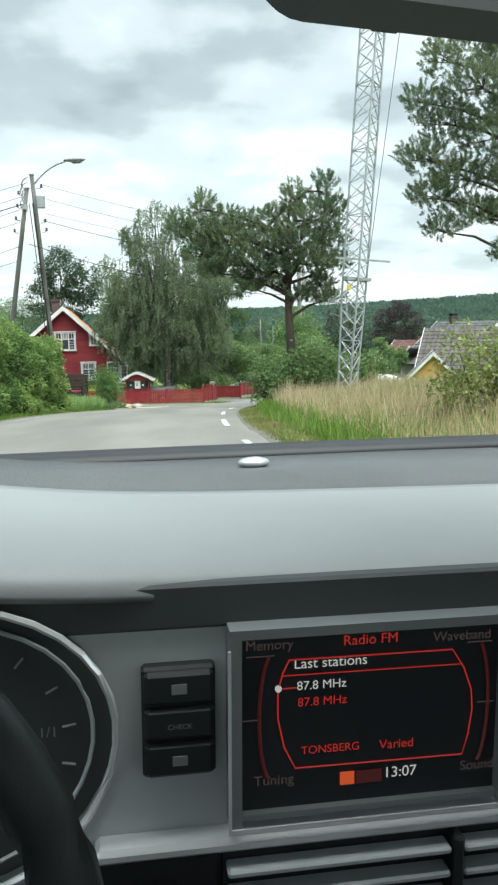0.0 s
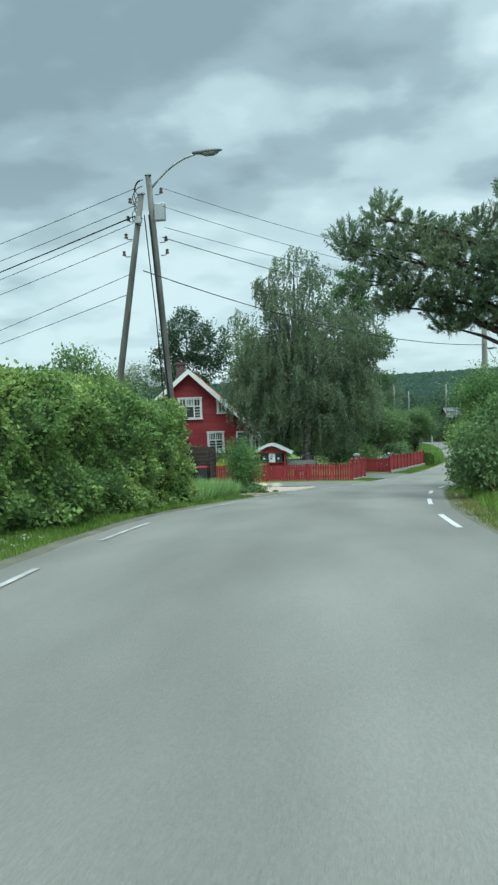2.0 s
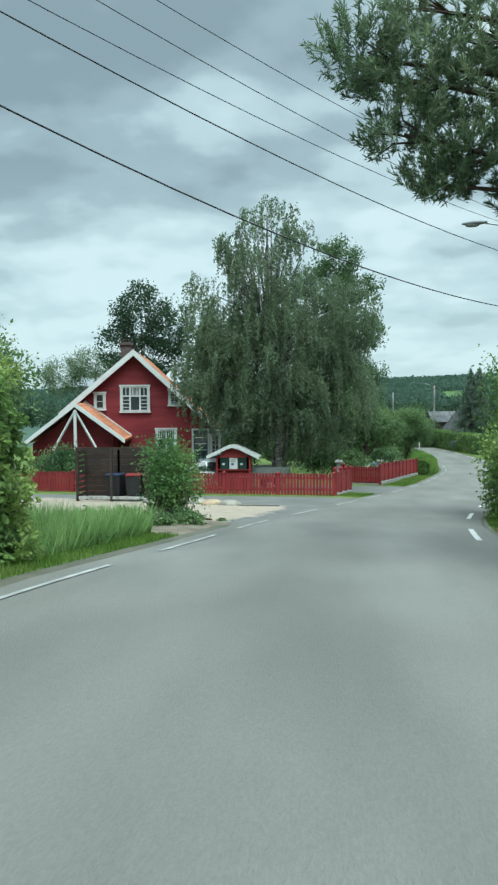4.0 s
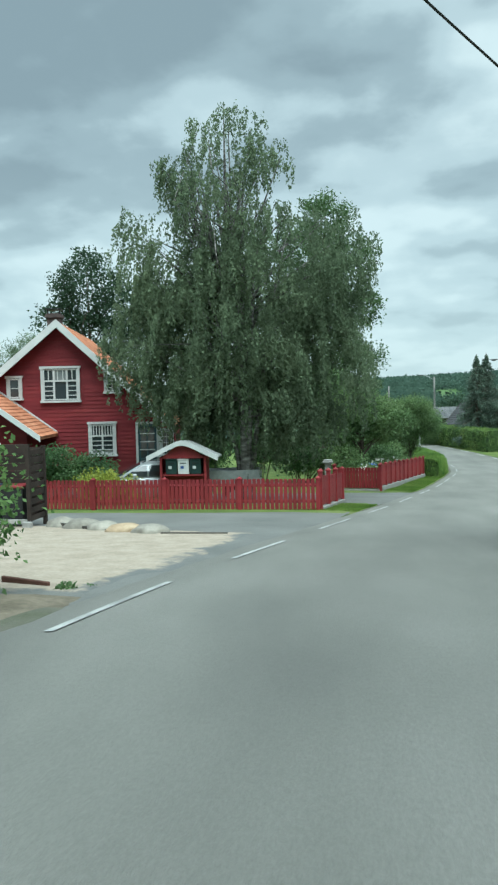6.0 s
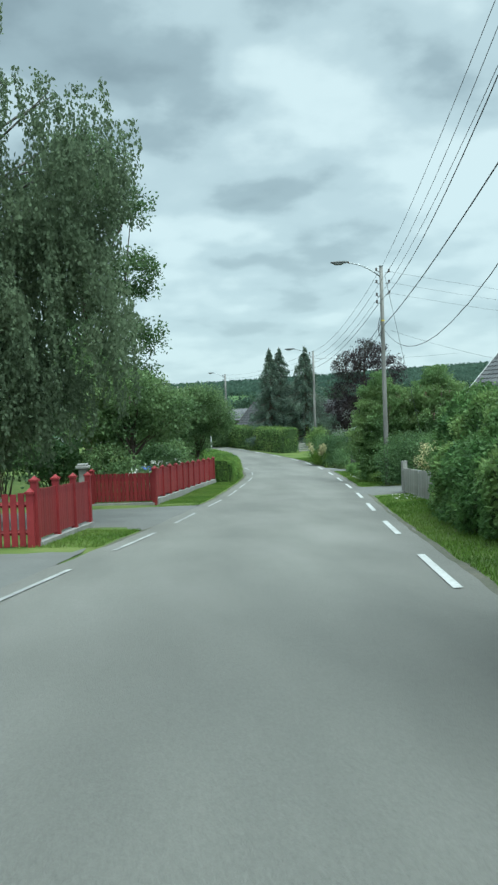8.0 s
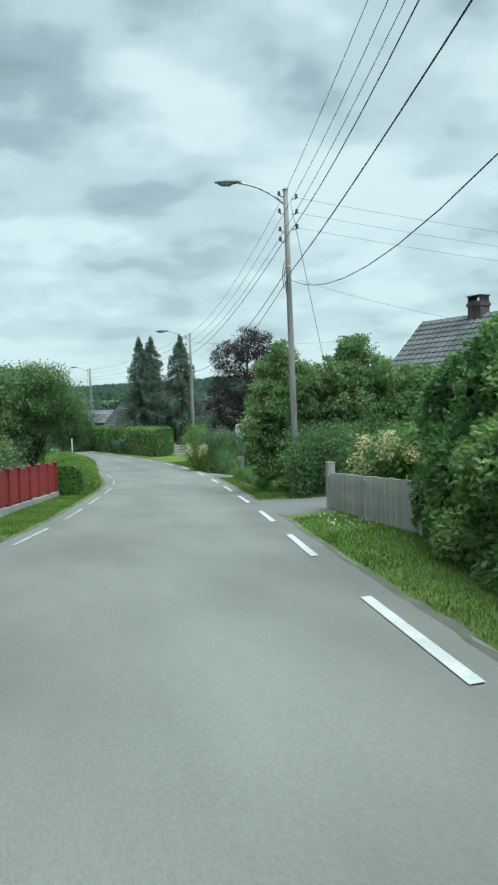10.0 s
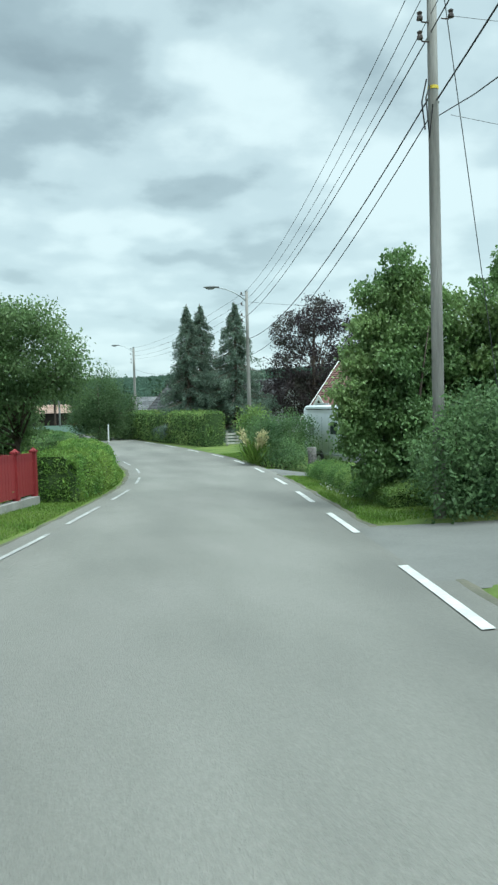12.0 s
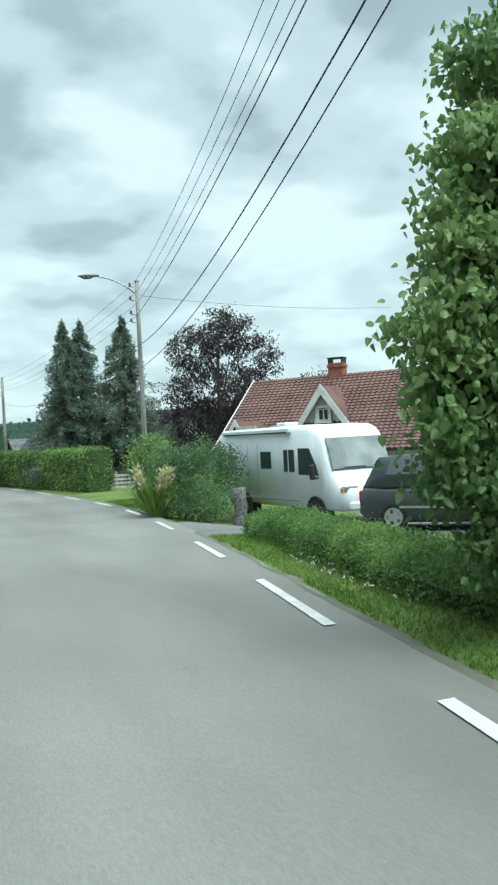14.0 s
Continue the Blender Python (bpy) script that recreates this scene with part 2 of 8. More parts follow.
BOX_LEAF = leaf_mat("box_hedge_leaf", [(0.081, 0.161, 0.048), (0.149, 0.247, 0.071), (0.241, 0.345, 0.103)], scale=1.4)
DARK_HEDGE_LEAF = leaf_mat("dark_hedge_leaf", [(0.068, 0.128, 0.055), (0.13, 0.21, 0.089), (0.183, 0.29, 0.117)], scale=0.8)
LILAC_LEAF = material("lilac_leaf", [(0.11, 0.19, 0.068), (0.175, 0.275, 0.098), (0.26, 0.355, 0.135)], scale=0.6, detail=3, rough=0.45, island=0.2, transmit=0.5, spec=0.4)
PINE_NEEDLE = leaf_mat("pine_needle", [(0.097, 0.143, 0.084), (0.143, 0.197, 0.109), (0.202, 0.252, 0.143)])
# needle green raised towards grey to paint the haze before the spruces
HAZED_SPRUCE_NEEDLE = leaf_mat("hazed_spruce_needle", [(0.119, 0.169, 0.129), (0.186, 0.245, 0.181)])
COPPER_LEAF = leaf_mat("copper_leaf", [(0.035, 0.028, 0.034), (0.06, 0.045, 0.05), (0.07, 0.07, 0.055)])
FAR_LEAF = material("far_leaf", [(0.05, 0.084, 0.052), (0.075, 0.115, 0.066)], scale=0.05, detail=3, rough=0.7, island=0.18, transmit=0.4, spec=0.15)
# distance haze is put into this leaf colour: paler and bluer
HAZED_HILL_LEAF = material("hazed_hill_leaf", [(0.086, 0.14, 0.107), (0.114, 0.172, 0.125)], scale=0.008, detail=3, rough=0.8, island=0.10, transmit=0.6, spec=0.1)
WILLOW_LEAF = leaf_mat("willow_leaf", [(0.15, 0.19, 0.06), (0.215, 0.26, 0.08), (0.28, 0.31, 0.105)])
YELLOW_LEAF = leaf_mat("yellow_green_leaf", [(0.24, 0.28, 0.05), (0.36, 0.40, 0.08), (0.46, 0.46, 0.10)])
# dark green that paints the shade deep inside a hedge
CORE = material("shaded_inner_foliage", [(0.04, 0.07, 0.025), (0.06, 0.095, 0.035)], scale=2, rough=0.95, bump=0.6, bump_scale=8)
RED_WOOD = material("red_painted_siding", [(0.15, 0.014, 0.019), (0.185, 0.019, 0.025), (0.22, 0.028, 0.032)], scale=1.2, rough=0.6, bump=0.3, bump_scale=25, fine=0.12, fine_scale=14, stretch=(0.4, 0.4, 2), spread=0.10)
RED_FENCE = material("red_painted_picket", [(0.176, 0.019, 0.025), (0.229, 0.028, 0.032), (0.264, 0.044, 0.044)], scale=1.6, rough=0.6, bump=0.3, bump_scale=20, fine=0.15, fine_scale=12, spread=0.16)
WHITE_WOOD = material("white_painted_wood", [(0.534, 0.542, 0.534), (0.632, 0.64, 0.632)], scale=2, rough=0.5, fine=0.06, fine_scale=15, bump=0.15)
ROOF_ORANGE = material("orange_roof_tile", [(0.30, 0.115, 0.06), (0.40, 0.16, 0.085), (0.46, 0.21, 0.12)], scale=1.2, rough=0.75, fine=0.2, fine_scale=9, spread=0.12, bump=0.3)
ROOF_BROWN = material("brown_roof_tile", [(0.085, 0.045, 0.038), (0.115, 0.06, 0.05), (0.15, 0.082, 0.068)], scale=0.9, rough=0.7, fine=0.2, fine_scale=9, spread=0.12, bump=0.3)
STUMP_BARK = material("stump_bark", [(0.05, 0.048, 0.044), (0.12, 0.116, 0.108), (0.23, 0.222, 0.21)], scale=14, rough=0.9, bump=0.6, bump_scale=30)
ROOF_DARK = material("dark_roof_tile", [(0.035, 0.036, 0.038), (0.055, 0.056, 0.058), (0.075, 0.075, 0.076)], scale=0.9, rough=0.85, fine=0.2, fine_scale=9)
ROOF_FADED = material("faded_roof_tile", [(0.26, 0.17, 0.13), (0.32, 0.22, 0.175), (0.38, 0.275, 0.225)], scale=0.9, rough=0.8, fine=0.15, fine_scale=9)
ROOF_UMBER = material("brown_grey_roof_tile", [(0.06, 0.052, 0.05), (0.085, 0.075, 0.072), (0.12, 0.105, 0.10)], scale=0.9, rough=0.75, fine=0.2, fine_scale=9, spread=0.12, bump=0.3)
ROOF_GREY = material("grey_roof_tile", [(0.075, 0.078, 0.082), (0.11, 0.112, 0.115), (0.15, 0.15, 0.15)], scale=0.9, rough=0.75, fine=0.2, fine_scale=9, spread=0.12, bump=0.3)
BRICK = material("chimney_brick", [(0.20, 0.075, 0.05), (0.30, 0.12, 0.08)], scale=4, rough=0.9, bump=0.5, bump_scale=30, fine=0.25, fine_scale=20)
SOOT_BRICK = material("dark_chimney_brick", [(0.06, 0.05, 0.05), (0.12, 0.09, 0.085)], scale=4, rough=0.9, bump=0.5, bump_scale=30)
CONCRETE = material("concrete", [(0.247, 0.243, 0.232), (0.329, 0.321, 0.306)], scale=2.5, rough=0.9, bump=0.4, bump_scale=40, fine=0.18, fine_scale=18)
STONE = material("pale_boulder", [(0.167, 0.154, 0.132), (0.246, 0.229, 0.194), (0.317, 0.295, 0.251)], scale=3, rough=0.9, bump=0.7, bump_scale=14, fine=0.2, fine_scale=20, spread=0.15)
DARK_POLE = material("dark_tarred_pole_wood", [(0.09, 0.09, 0.086), (0.14, 0.138, 0.13), (0.19, 0.187, 0.18)], scale=2.0, rough=0.9, bump=0.6, bump_scale=20, fine=0.2, fine_scale=30, stretch=(3, 3, 0.25))
POLE_WOOD = material("weathered_pole_wood", [(0.16, 0.157, 0.147), (0.24, 0.233, 0.218), (0.31, 0.30, 0.285)], scale=2.0, rough=0.9, bump=0.6, bump_scale=20, fine=0.2, fine_scale=30, stretch=(3, 3, 0.25))
GREY_WOOD = material("weathered_grey_board", [(0.238, 0.231, 0.216), (0.334, 0.327, 0.308), (0.414, 0.402, 0.378)], scale=2.5, rough=0.9, bump=0.6, bump_scale=25, fine=0.2, fine_scale=30, stretch=(3, 3, 0.3), spread=0.15)
DARK_WOOD = material("dark_stained_board", [(0.024, 0.018, 0.015), (0.05, 0.037, 0.03)], scale=3, rough=0.8, bump=0.4, bump_scale=25, spread=0.15)
GALV = material("galvanised_steel", [(0.30, 0.32, 0.33), (0.42, 0.44, 0.45)], scale=6, rough=0.5, metal=0.6, fine=0.1)
LAMP_GREY = material("grey_lamp_housing", [(0.13, 0.137, 0.14), (0.18, 0.187, 0.19)], scale=5, rough=0.5)
LAMP_GLASS = material("lamp_bowl", [(0.16, 0.165, 0.165), (0.22, 0.225, 0.225)], scale=5, rough=0.25)
WIRE = material("black_cable", [(0.02, 0.02, 0.022), (0.03, 0.03, 0.032)], scale=3, rough=0.6)
THIN_WIRE = material("bare_wire", [(0.10, 0.105, 0.11), (0.14, 0.145, 0.15)], scale=3, rough=0.5)
PORCELAIN = material("dark_insulator", [(0.05, 0.04, 0.04), (0.09, 0.07, 0.06)], scale=5, rough=0.3)
BLACK = material("black_plastic", [(0.018, 0.019, 0.021), (0.028, 0.029, 0.031)], scale=5, rough=0.5)
RUBBER = material("tyre_rubber", [(0.018, 0.018, 0.019), (0.03, 0.03, 0.031)], scale=8, rough=0.85, bump=0.2)
ALLOY = material("alloy_wheel", [(0.45, 0.46, 0.47), (0.58, 0.59, 0.60)], scale=6, rough=0.35, metal=0.7)
SILVER_PAINT = material("silver_car_paint", [(0.37, 0.387, 0.396), (0.405, 0.422, 0.431)], scale=3, rough=0.3, metal=0.3, spec=0.5)
WHITE_PAINT = material("white_vehicle_paint", [(0.658, 0.686, 0.715), (0.725, 0.753, 0.772)], scale=2, rough=0.3, spec=0.5, fine=0.03)
GREY_PAINT = material("dark_grey_car_paint", [(0.055, 0.062, 0.066), (0.075, 0.082, 0.086)], scale=2, rough=0.25, metal=0.3, spec=0.5)
PANE = material("window_pane", [(0.03, 0.04, 0.045), (0.055, 0.065, 0.07)], scale=0.7, rough=0.06, spec=0.8)
CURTAIN_PANE = material("pane_before_pale_curtain", [(0.141, 0.158, 0.163), (0.352, 0.37, 0.361)], scale=1.2, rough=0.08, spec=0.8)
ORANGE_PAINT = material("ochre_wall_paint", [(0.55, 0.33, 0.10), (0.62, 0.40, 0.14)], scale=1.5, rough=0.7, fine=0.08)
BLUE_PAINT = material("blue_plastic", [(0.03, 0.07, 0.22), (0.05, 0.10, 0.30)], scale=3, rough=0.5)
NAVY = material("navy_plastic", [(0.018, 0.028, 0.06), (0.028, 0.04, 0.08)], scale=3, rough=0.5)
TEAL_DOOR = material("blue_green_door_paint", [(0.03, 0.07, 0.085), (0.05, 0.10, 0.115)], scale=2, rough=0.5)
MAIL_GREEN = material("dark_green_mailbox", [(0.015, 0.035, 0.032), (0.025, 0.05, 0.045)], scale=4, rough=0.4)
MAIL_WHITE = material("white_mailbox", [(0.546, 0.554, 0.554), (0.634, 0.642, 0.642)], scale=4, rough=0.4)
RED_LIGHT = material("red_lens", [(0.35, 0.02, 0.015), (0.45, 0.03, 0.02)], scale=4, rough=0.2)
AMBER = material("amber_lens", [(0.55, 0.22, 0.03), (0.65, 0.28, 0.05)], scale=4, rough=0.2)
YELLOW = material("yellow_plastic", [(0.60, 0.45, 0.04), (0.70, 0.55, 0.08)], scale=4, rough=0.5)
TAN_STONE = material("tan_boulder", [(0.264, 0.194, 0.123), (0.37, 0.282, 0.185), (0.422, 0.334, 0.229)], scale=3, rough=0.9, bump=0.7, bump_scale=14, fine=0.2, fine_scale=20)
BROWN_PLANK = material("brown_plank", [(0.07, 0.035, 0.025), (0.12, 0.06, 0.045)], scale=3, rough=0.9, bump=0.4)
PATCH_DARK = material("dark_plank", [(0.05, 0.045, 0.04), (0.08, 0.07, 0.06)], scale=3, rough=0.9, bump=0.4)
PLUME = material("pale_flower_plume", [(0.50, 0.46, 0.24), (0.64, 0.60, 0.36)], scale=3, rough=0.8, island=0.2, transmit=0.3)
WHITE_FLOWER = material("white_petals", [(0.62, 0.62, 0.55), (0.78, 0.78, 0.72)], scale=5, rough=0.8, island=0.2)
# bluish tint in the ground colour stands in for distance haze
HAZED_FOREST = material("hazed_far_forest", [(0.043, 0.077, 0.06), (0.058, 0.096, 0.07), (0.072, 0.113, 0.079)], scale=0.02, rough=0.95, fine=0.35, fine_scale=0.4)
FIELD = material("far_field", [(0.075, 0.135, 0.045), (0.10, 0.16, 0.06)], scale=0.01, rough=0.95, fine=0.15, fine_scale=0.2)

# ---- mesh helpers ----
def mesh_from(name, verts, faces, mat, parent=None, label="", smooth=False):
    me = bpy.data.meshes.new(name)
    me.from_pydata([tuple(v) for v in verts], [], [tuple(f) for f in faces])
    me.materials.append(mat)
    if smooth:
        me.polygons.foreach_set("use_smooth", [True] * len(me.polygons))
    me.update()
    ob = new(name, me)
    if parent:
        ob.parent = parent
    if label:
        ob["label"] = label
    return ob


def part(name, bm, mat, parent=None, label="", smooth=False):
    me = bpy.data.meshes.new(name)
    bm.normal_update()
    bm.to_mesh(me)
    bm.free()
    me.materials.append(mat)
    if smooth:
        me.polygons.foreach_set("use_smooth", [True] * len(me.polygons))
    ob = new(name, me)
    if parent:
        ob.parent = parent
    if label:
        ob["label"] = label
    return ob


def shared(name, me, parent, m):
    ob = new(name, me)
    ob.parent = parent
    ob.matrix_basis = m
    return ob


def empty(name, x, y, z, rz=0.0):
    ob = new(name)
    ob.matrix_basis = pose(x, y, z, 0, 0, rz)
    ob.empty_display_size = 0.2
    return ob


def box(bm, x0, x1, y0, y1, z0, z1, bevel=0.0):
    ret = bmesh.ops.create_cube(bm, size=1.0, matrix=Matrix.Translation(((x0 + x1) / 2, (y0 + y1) / 2, (z0 + z1) / 2)) @ Matrix.Diagonal((x1 - x0, y1 - y0, z1 - z0, 1)))
    if bevel:
        vs = set(ret["verts"])
        bmesh.ops.bevel(bm, geom=[e for e in bm.edges if e.verts[0] in vs and e.verts[1] in vs], offset=bevel, segments=1, affect="EDGES")
    return bm


def boxes(*bs, bevel=0.0):
    bm = bmesh.new()
    for b in bs:
        box(bm, *b, bevel=bevel)
    return bm


def prism(outline, depth, axis="y", at=0.0):
    """A solid from a closed outline of (a, z) pairs, drawn out along an axis from at to at + depth."""
    bm = bmesh.new()
    rows = []
    for d in (at, at + depth):
        rows.append([bm.verts.new((a, d, z) if axis == "y" else (d, a, z)) for a, z in outline])
    bm.faces.new(rows[0])
    bm.faces.new(rows[1][::-1])
    n = len(outline)
    for i in range(n):
        bm.faces.new((rows[0][i], rows[1][i], rows[1][(i + 1) % n], rows[0][(i + 1) % n]))
    bmesh.ops.recalc_face_normals(bm, faces=bm.faces)
    return bm


def tube(bm, pts, radii, sides=8, caps=True):
    """A tapered tube along points."""
    pts = [Vector(p) for p in pts]
    rings = []
    for i, p in enumerate(pts):
        d = (pts[min(i + 1, len(pts) - 1)] - pts[max(i - 1, 0)]).normalized()
        a = d.orthogonal().normalized() if abs(d.z) > 0.9 else d.cross(Vector((0, 0, 1))).normalized()
        if abs(d.z) > 0.9:
            a = (Vector((1, 0, 0)) - d * d.x).normalized()
        b = d.cross(a)
        r = radii[i] if isinstance(radii, (list, tuple)) else radii
        rings.append([bm.verts.new(p + (a * math.cos(2 * math.pi * k / sides) + b * math.sin(2 * math.pi * k / sides)) * r) for k in range(sides)])
    for r0, r1 in zip(rings, rings[1:]):
        for k in range(sides):
            bm.faces.new((r0[k], r0[(k + 1) % sides], r1[(k + 1) % sides], r1[k]))
    if caps:
        bm.faces.new(rings[0][::-1])
        bm.faces.new(rings[-1])
    return bm


# ---- the lie of the land ----
PROFILE_Y = (-60, -20, 0, 7, 14, 26.5, 34, 43, 55, 67, 80, 90, 100, 125, 160, 260, 420, 900, 1600)
PROFILE_Z = (0.5, 0.3, 0, -0.17, -0.52, -1.5, -2.18, -3.06, -4.0, -4.8, -5.35, -5.7, -5.87, -5.95, -5.9, -9, -16, -28, -30)
_fy = np.arange(-60, 1600, 1.0)
_k = np.exp(-0.5 * (np.arange(-8, 9) / 2.6) ** 2)
_fz = np.convolve(np.pad(np.interp(_fy, PROFILE_Y, PROFILE_Z), 8, mode="edge"), _k / _k.sum(), "valid")


def road_z(y):
    return float(np.interp(y, _fy, _fz))


# right and left edge lines of the carriageway
RIGHT = ((-60, 17.0), (-20, 7.0), (0, 1.95), (4, 1.1), (8, 0.4), (12, -0.17), (15, -0.5), (20, -0.72), (25, -0.85), (30, -0.55), (36, -0.05), (40, 0.5), (45.7, 1.75), (51, 3.0), (54.5, 3.8), (60.4, 5.2), (62.5, 5.7), (65.65, 6.4), (69, 7.08), (72.4, 7.68), (75.1, 8.18), (77.6, 8.62), (80.5, 9.05), (84, 9.55), (87.7, 10.0), (92, 10.35), (97, 10.35), (104, 9.77), (112, 8.72), (122, 6.78), (134, 3.1), (146, -2.6), (160, -12.1))
LEFT = ((-60, 11.5), (-20, 1.8), (0, -3.2), (4, -3.95), (8, -4.6), (13.7, -5.35), (16.3, -5.7), (20.7, -6.12), (25.6, -6.2), (31, -5.35), (36.3, -4.85), (39.2, -4.5), (44, -3.58), (51.3, -1.85), (54, -1.12), (59.5, 0.1), (65, 1.45), (69.4, 2.45), (74, 3.45), (77.7, 4.35), (83, 5.15), (88.8, 5.6), (97, 5.3), (104, 4.6), (112, 3.4), (122, 1.2), (134, -2.8), (146, -9), (160, -20))


def smooth_edge(table):
    ys = np.arange(-60, 161, 1.0)
    xs = np.interp(ys, [p[0] for p in table], [p[1] for p in table])
    k = np.exp(-0.5 * (np.arange(-6, 7) / 2.2) ** 2)
    return ys, np.convolve(np.pad(xs, 6, mode="edge"), k / k.sum(), "valid")


_ry, _rx = smooth_edge(RIGHT)
_ly, _lx = smooth_edge(LEFT)


def edge_r(y):
    return float(np.interp(y, _ry, _rx))


def edge_l(y):
    return float(np.interp(y, _ly, _lx))


def hills(x, y):
    h = 0.0
    if y > 300:
        s = min(1.0, max(0.0, (y - 380) / 700.0))
        h += s * s * (3 - 2 * s) * (45 + 13 * noise.noise((x * 0.0016 + 3, y * 0.0012, 0)) + 0.034 * x)
    if x > 60:
        s = min(1.0, (x - 60) / 160.0)
        h += s * s * (14 + 5 * noise.noise((x * 0.006, y * 0.006, 2))) * (1.0 - min(1.0, max(0.0, (y - 300) / 400.0)))
    return h


def drive_dip(x, y):
    """The drive on the open side falls away from the road."""
    if not 74 < y < 94 or x < 9.6:
        return 0.0
    q = min(1.0, (x - 9.6) / 3.6) * min(1.0, (y - 74) / 3.0) * min(1.0, (94 - y) / 3.0)
    return 0.42 * q * q * (3 - 2 * q)


def land_z(x, y):
    """Height of the open ground: level with the road, lifting a little past the verge."""
    z = road_z(y)
    r, l = x - edge_r(y), edge_l(y) - x
    off = max(r, l)
    if y < 160 and off < 0.3:
        return z - 0.10
    rise = min(1.0, max(0.0, (off - 0.3) / 1.2))
    z += -0.02 + 0.05 * rise + 0.035 * noise.noise((x * 0.35, y * 0.35, 0)) * rise
    if r > 1.5 and y < 46:
        z += 0.35 * min(1.0, (r - 1.5) / 5.0) * min(1.0, max(0.0, (46 - y) / 6.0))
    paved = (l > 0 and -46 < x and 36.6 < y < 52.0) or (l > 0 and x > -9.3 and 56.2 < y < 63.8) or (5.4 < x < 14.2 and 63.5 < y < 68.4) or (9.0 < x < 26.4 and 79.5 < y < 90.8)
    if paved:
        z = road_z(y) - 0.03
    return z + hills(x, y) - drive_dip(x, y)


def axis(bands):
    out = []
    for a, b, step in bands:
        out += list(np.arange(a, b, step))
    return out + [bands[-1][1]]


def build_ground():
    xs = axis([(-900, -200, 50), (-200, -60, 10), (-60, -16, 2.2), (-16, 20, 0.75), (20, 60, 2.5), (60, 200, 10), (200, 1000, 50)])
    ys = axis([(-60, -8, 4), (-8, 100, 0.9), (100, 170, 2.5), (170, 420, 12), (420, 1600, 40)])
    vs = [(x, y, land_z(x, y)) for y in ys for x in xs]
    w = len(xs)
    fs = [(j * w + i, j * w + i + 1, (j + 1) * w + i + 1, (j + 1) * w + i) for j in range(len(ys) - 1) for i in range(w - 1)]
    g = mesh_from("ground", vs, fs, LAWN, smooth=True)
    g.data.materials.append(HAZED_FOREST)
    g.data.materials.append(FIELD)
    idx = []
    for f in fs:
        x, y = vs[f[0]][0], vs[f[0]][1]
        k = 0
        if y > 132 or abs(x) > 45:
            k = 1
        if 690 < y < 800 and 78 < x < 102:
            k = 2
        idx.append(k)
    g.data.polygons.foreach_set("material_index", idx)
    return tagged(g, "green grassy ground sloping down to a wooded valley", "ground", kind="structure")


def strip(name, left, right, y0, y1, lift, mat, step=0.8, cols=6, parent=None):
    """A sheet that lies along the road between two edge functions."""
    ys = axis([(y0, y1, step)])
    vs, fs = [], []
    for y in ys:
        a, b = left(y), right(y)
        for i in range(cols + 1):
            x = a + (b - a) * i / cols
            u = 2 * i / cols - 1
            vs.append((x, y, road_z(y) + lift + 0.03 * (1 - u * u)))
    w = cols + 1
    for j in range(len(ys) - 1):
        for i in range(cols):
            fs.append((j * w + i, j * w + i + 1, (j + 1) * w + i + 1, (j + 1) * w + i))
    ob = mesh_from(name, vs, fs, mat, parent, smooth=True)
    at = ob.data.attributes.new("across", "FLOAT", "POINT")
    at.data.foreach_set("value", [2 * (k % w) / cols - 1 for k in range(len(vs))])
    return ob


build_ground()


def ragged(f, amount, seed):
    return lambda y: f(y) + amount * noise.noise((y * 0.9, seed, 0)) + 0.5 * amount * noise.noise((y * 3.1, seed, 5))


road = strip("road", ragged(lambda y: edge_l(y) - 0.35, 0.06, 1.3), ragged(lambda y: edge_r(y) + (0.35 + 0.35 * max(0, 1 - abs(y - 28) / 14)), 0.05, 7.7), -60, 160, 0.0, ASPHALT, step=0.5, cols=10)
tagged(road, "pale grey worn asphalt road bending downhill", "road", kind="structure")

for side, y0, y1, out in ((-1, 1, 36.2, 0.75), (1, 1, 36.0, 0.62), (1, 36.0, 64.2, 0.43), (1, 67.8, 82.2, 0.42), (1, 85.8, 128, 0.42), (-1, 52.0, 55.6, 0.43), (-1, 62.6, 128, 0.43)):
    if side < 0:
        fa, fb = ragged(lambda y, o=out: edge_l(y) - o, 0.13, 2.2 + y0), ragged(lambda y: edge_l(y) - 0.25, 0.05, 4.4)
    else:
        fa, fb = ragged(lambda y: edge_r(y) + 0.22, 0.05, 5.1), ragged(lambda y, o=out: edge_r(y) + o, 0.12, 6.3 + y0)
    tagged(strip("soil_edge", fa, fb, y0, y1, -0.022, SOIL, step=0.35, cols=3), "bare dry soil along the road edge", "soil", kind="structure")


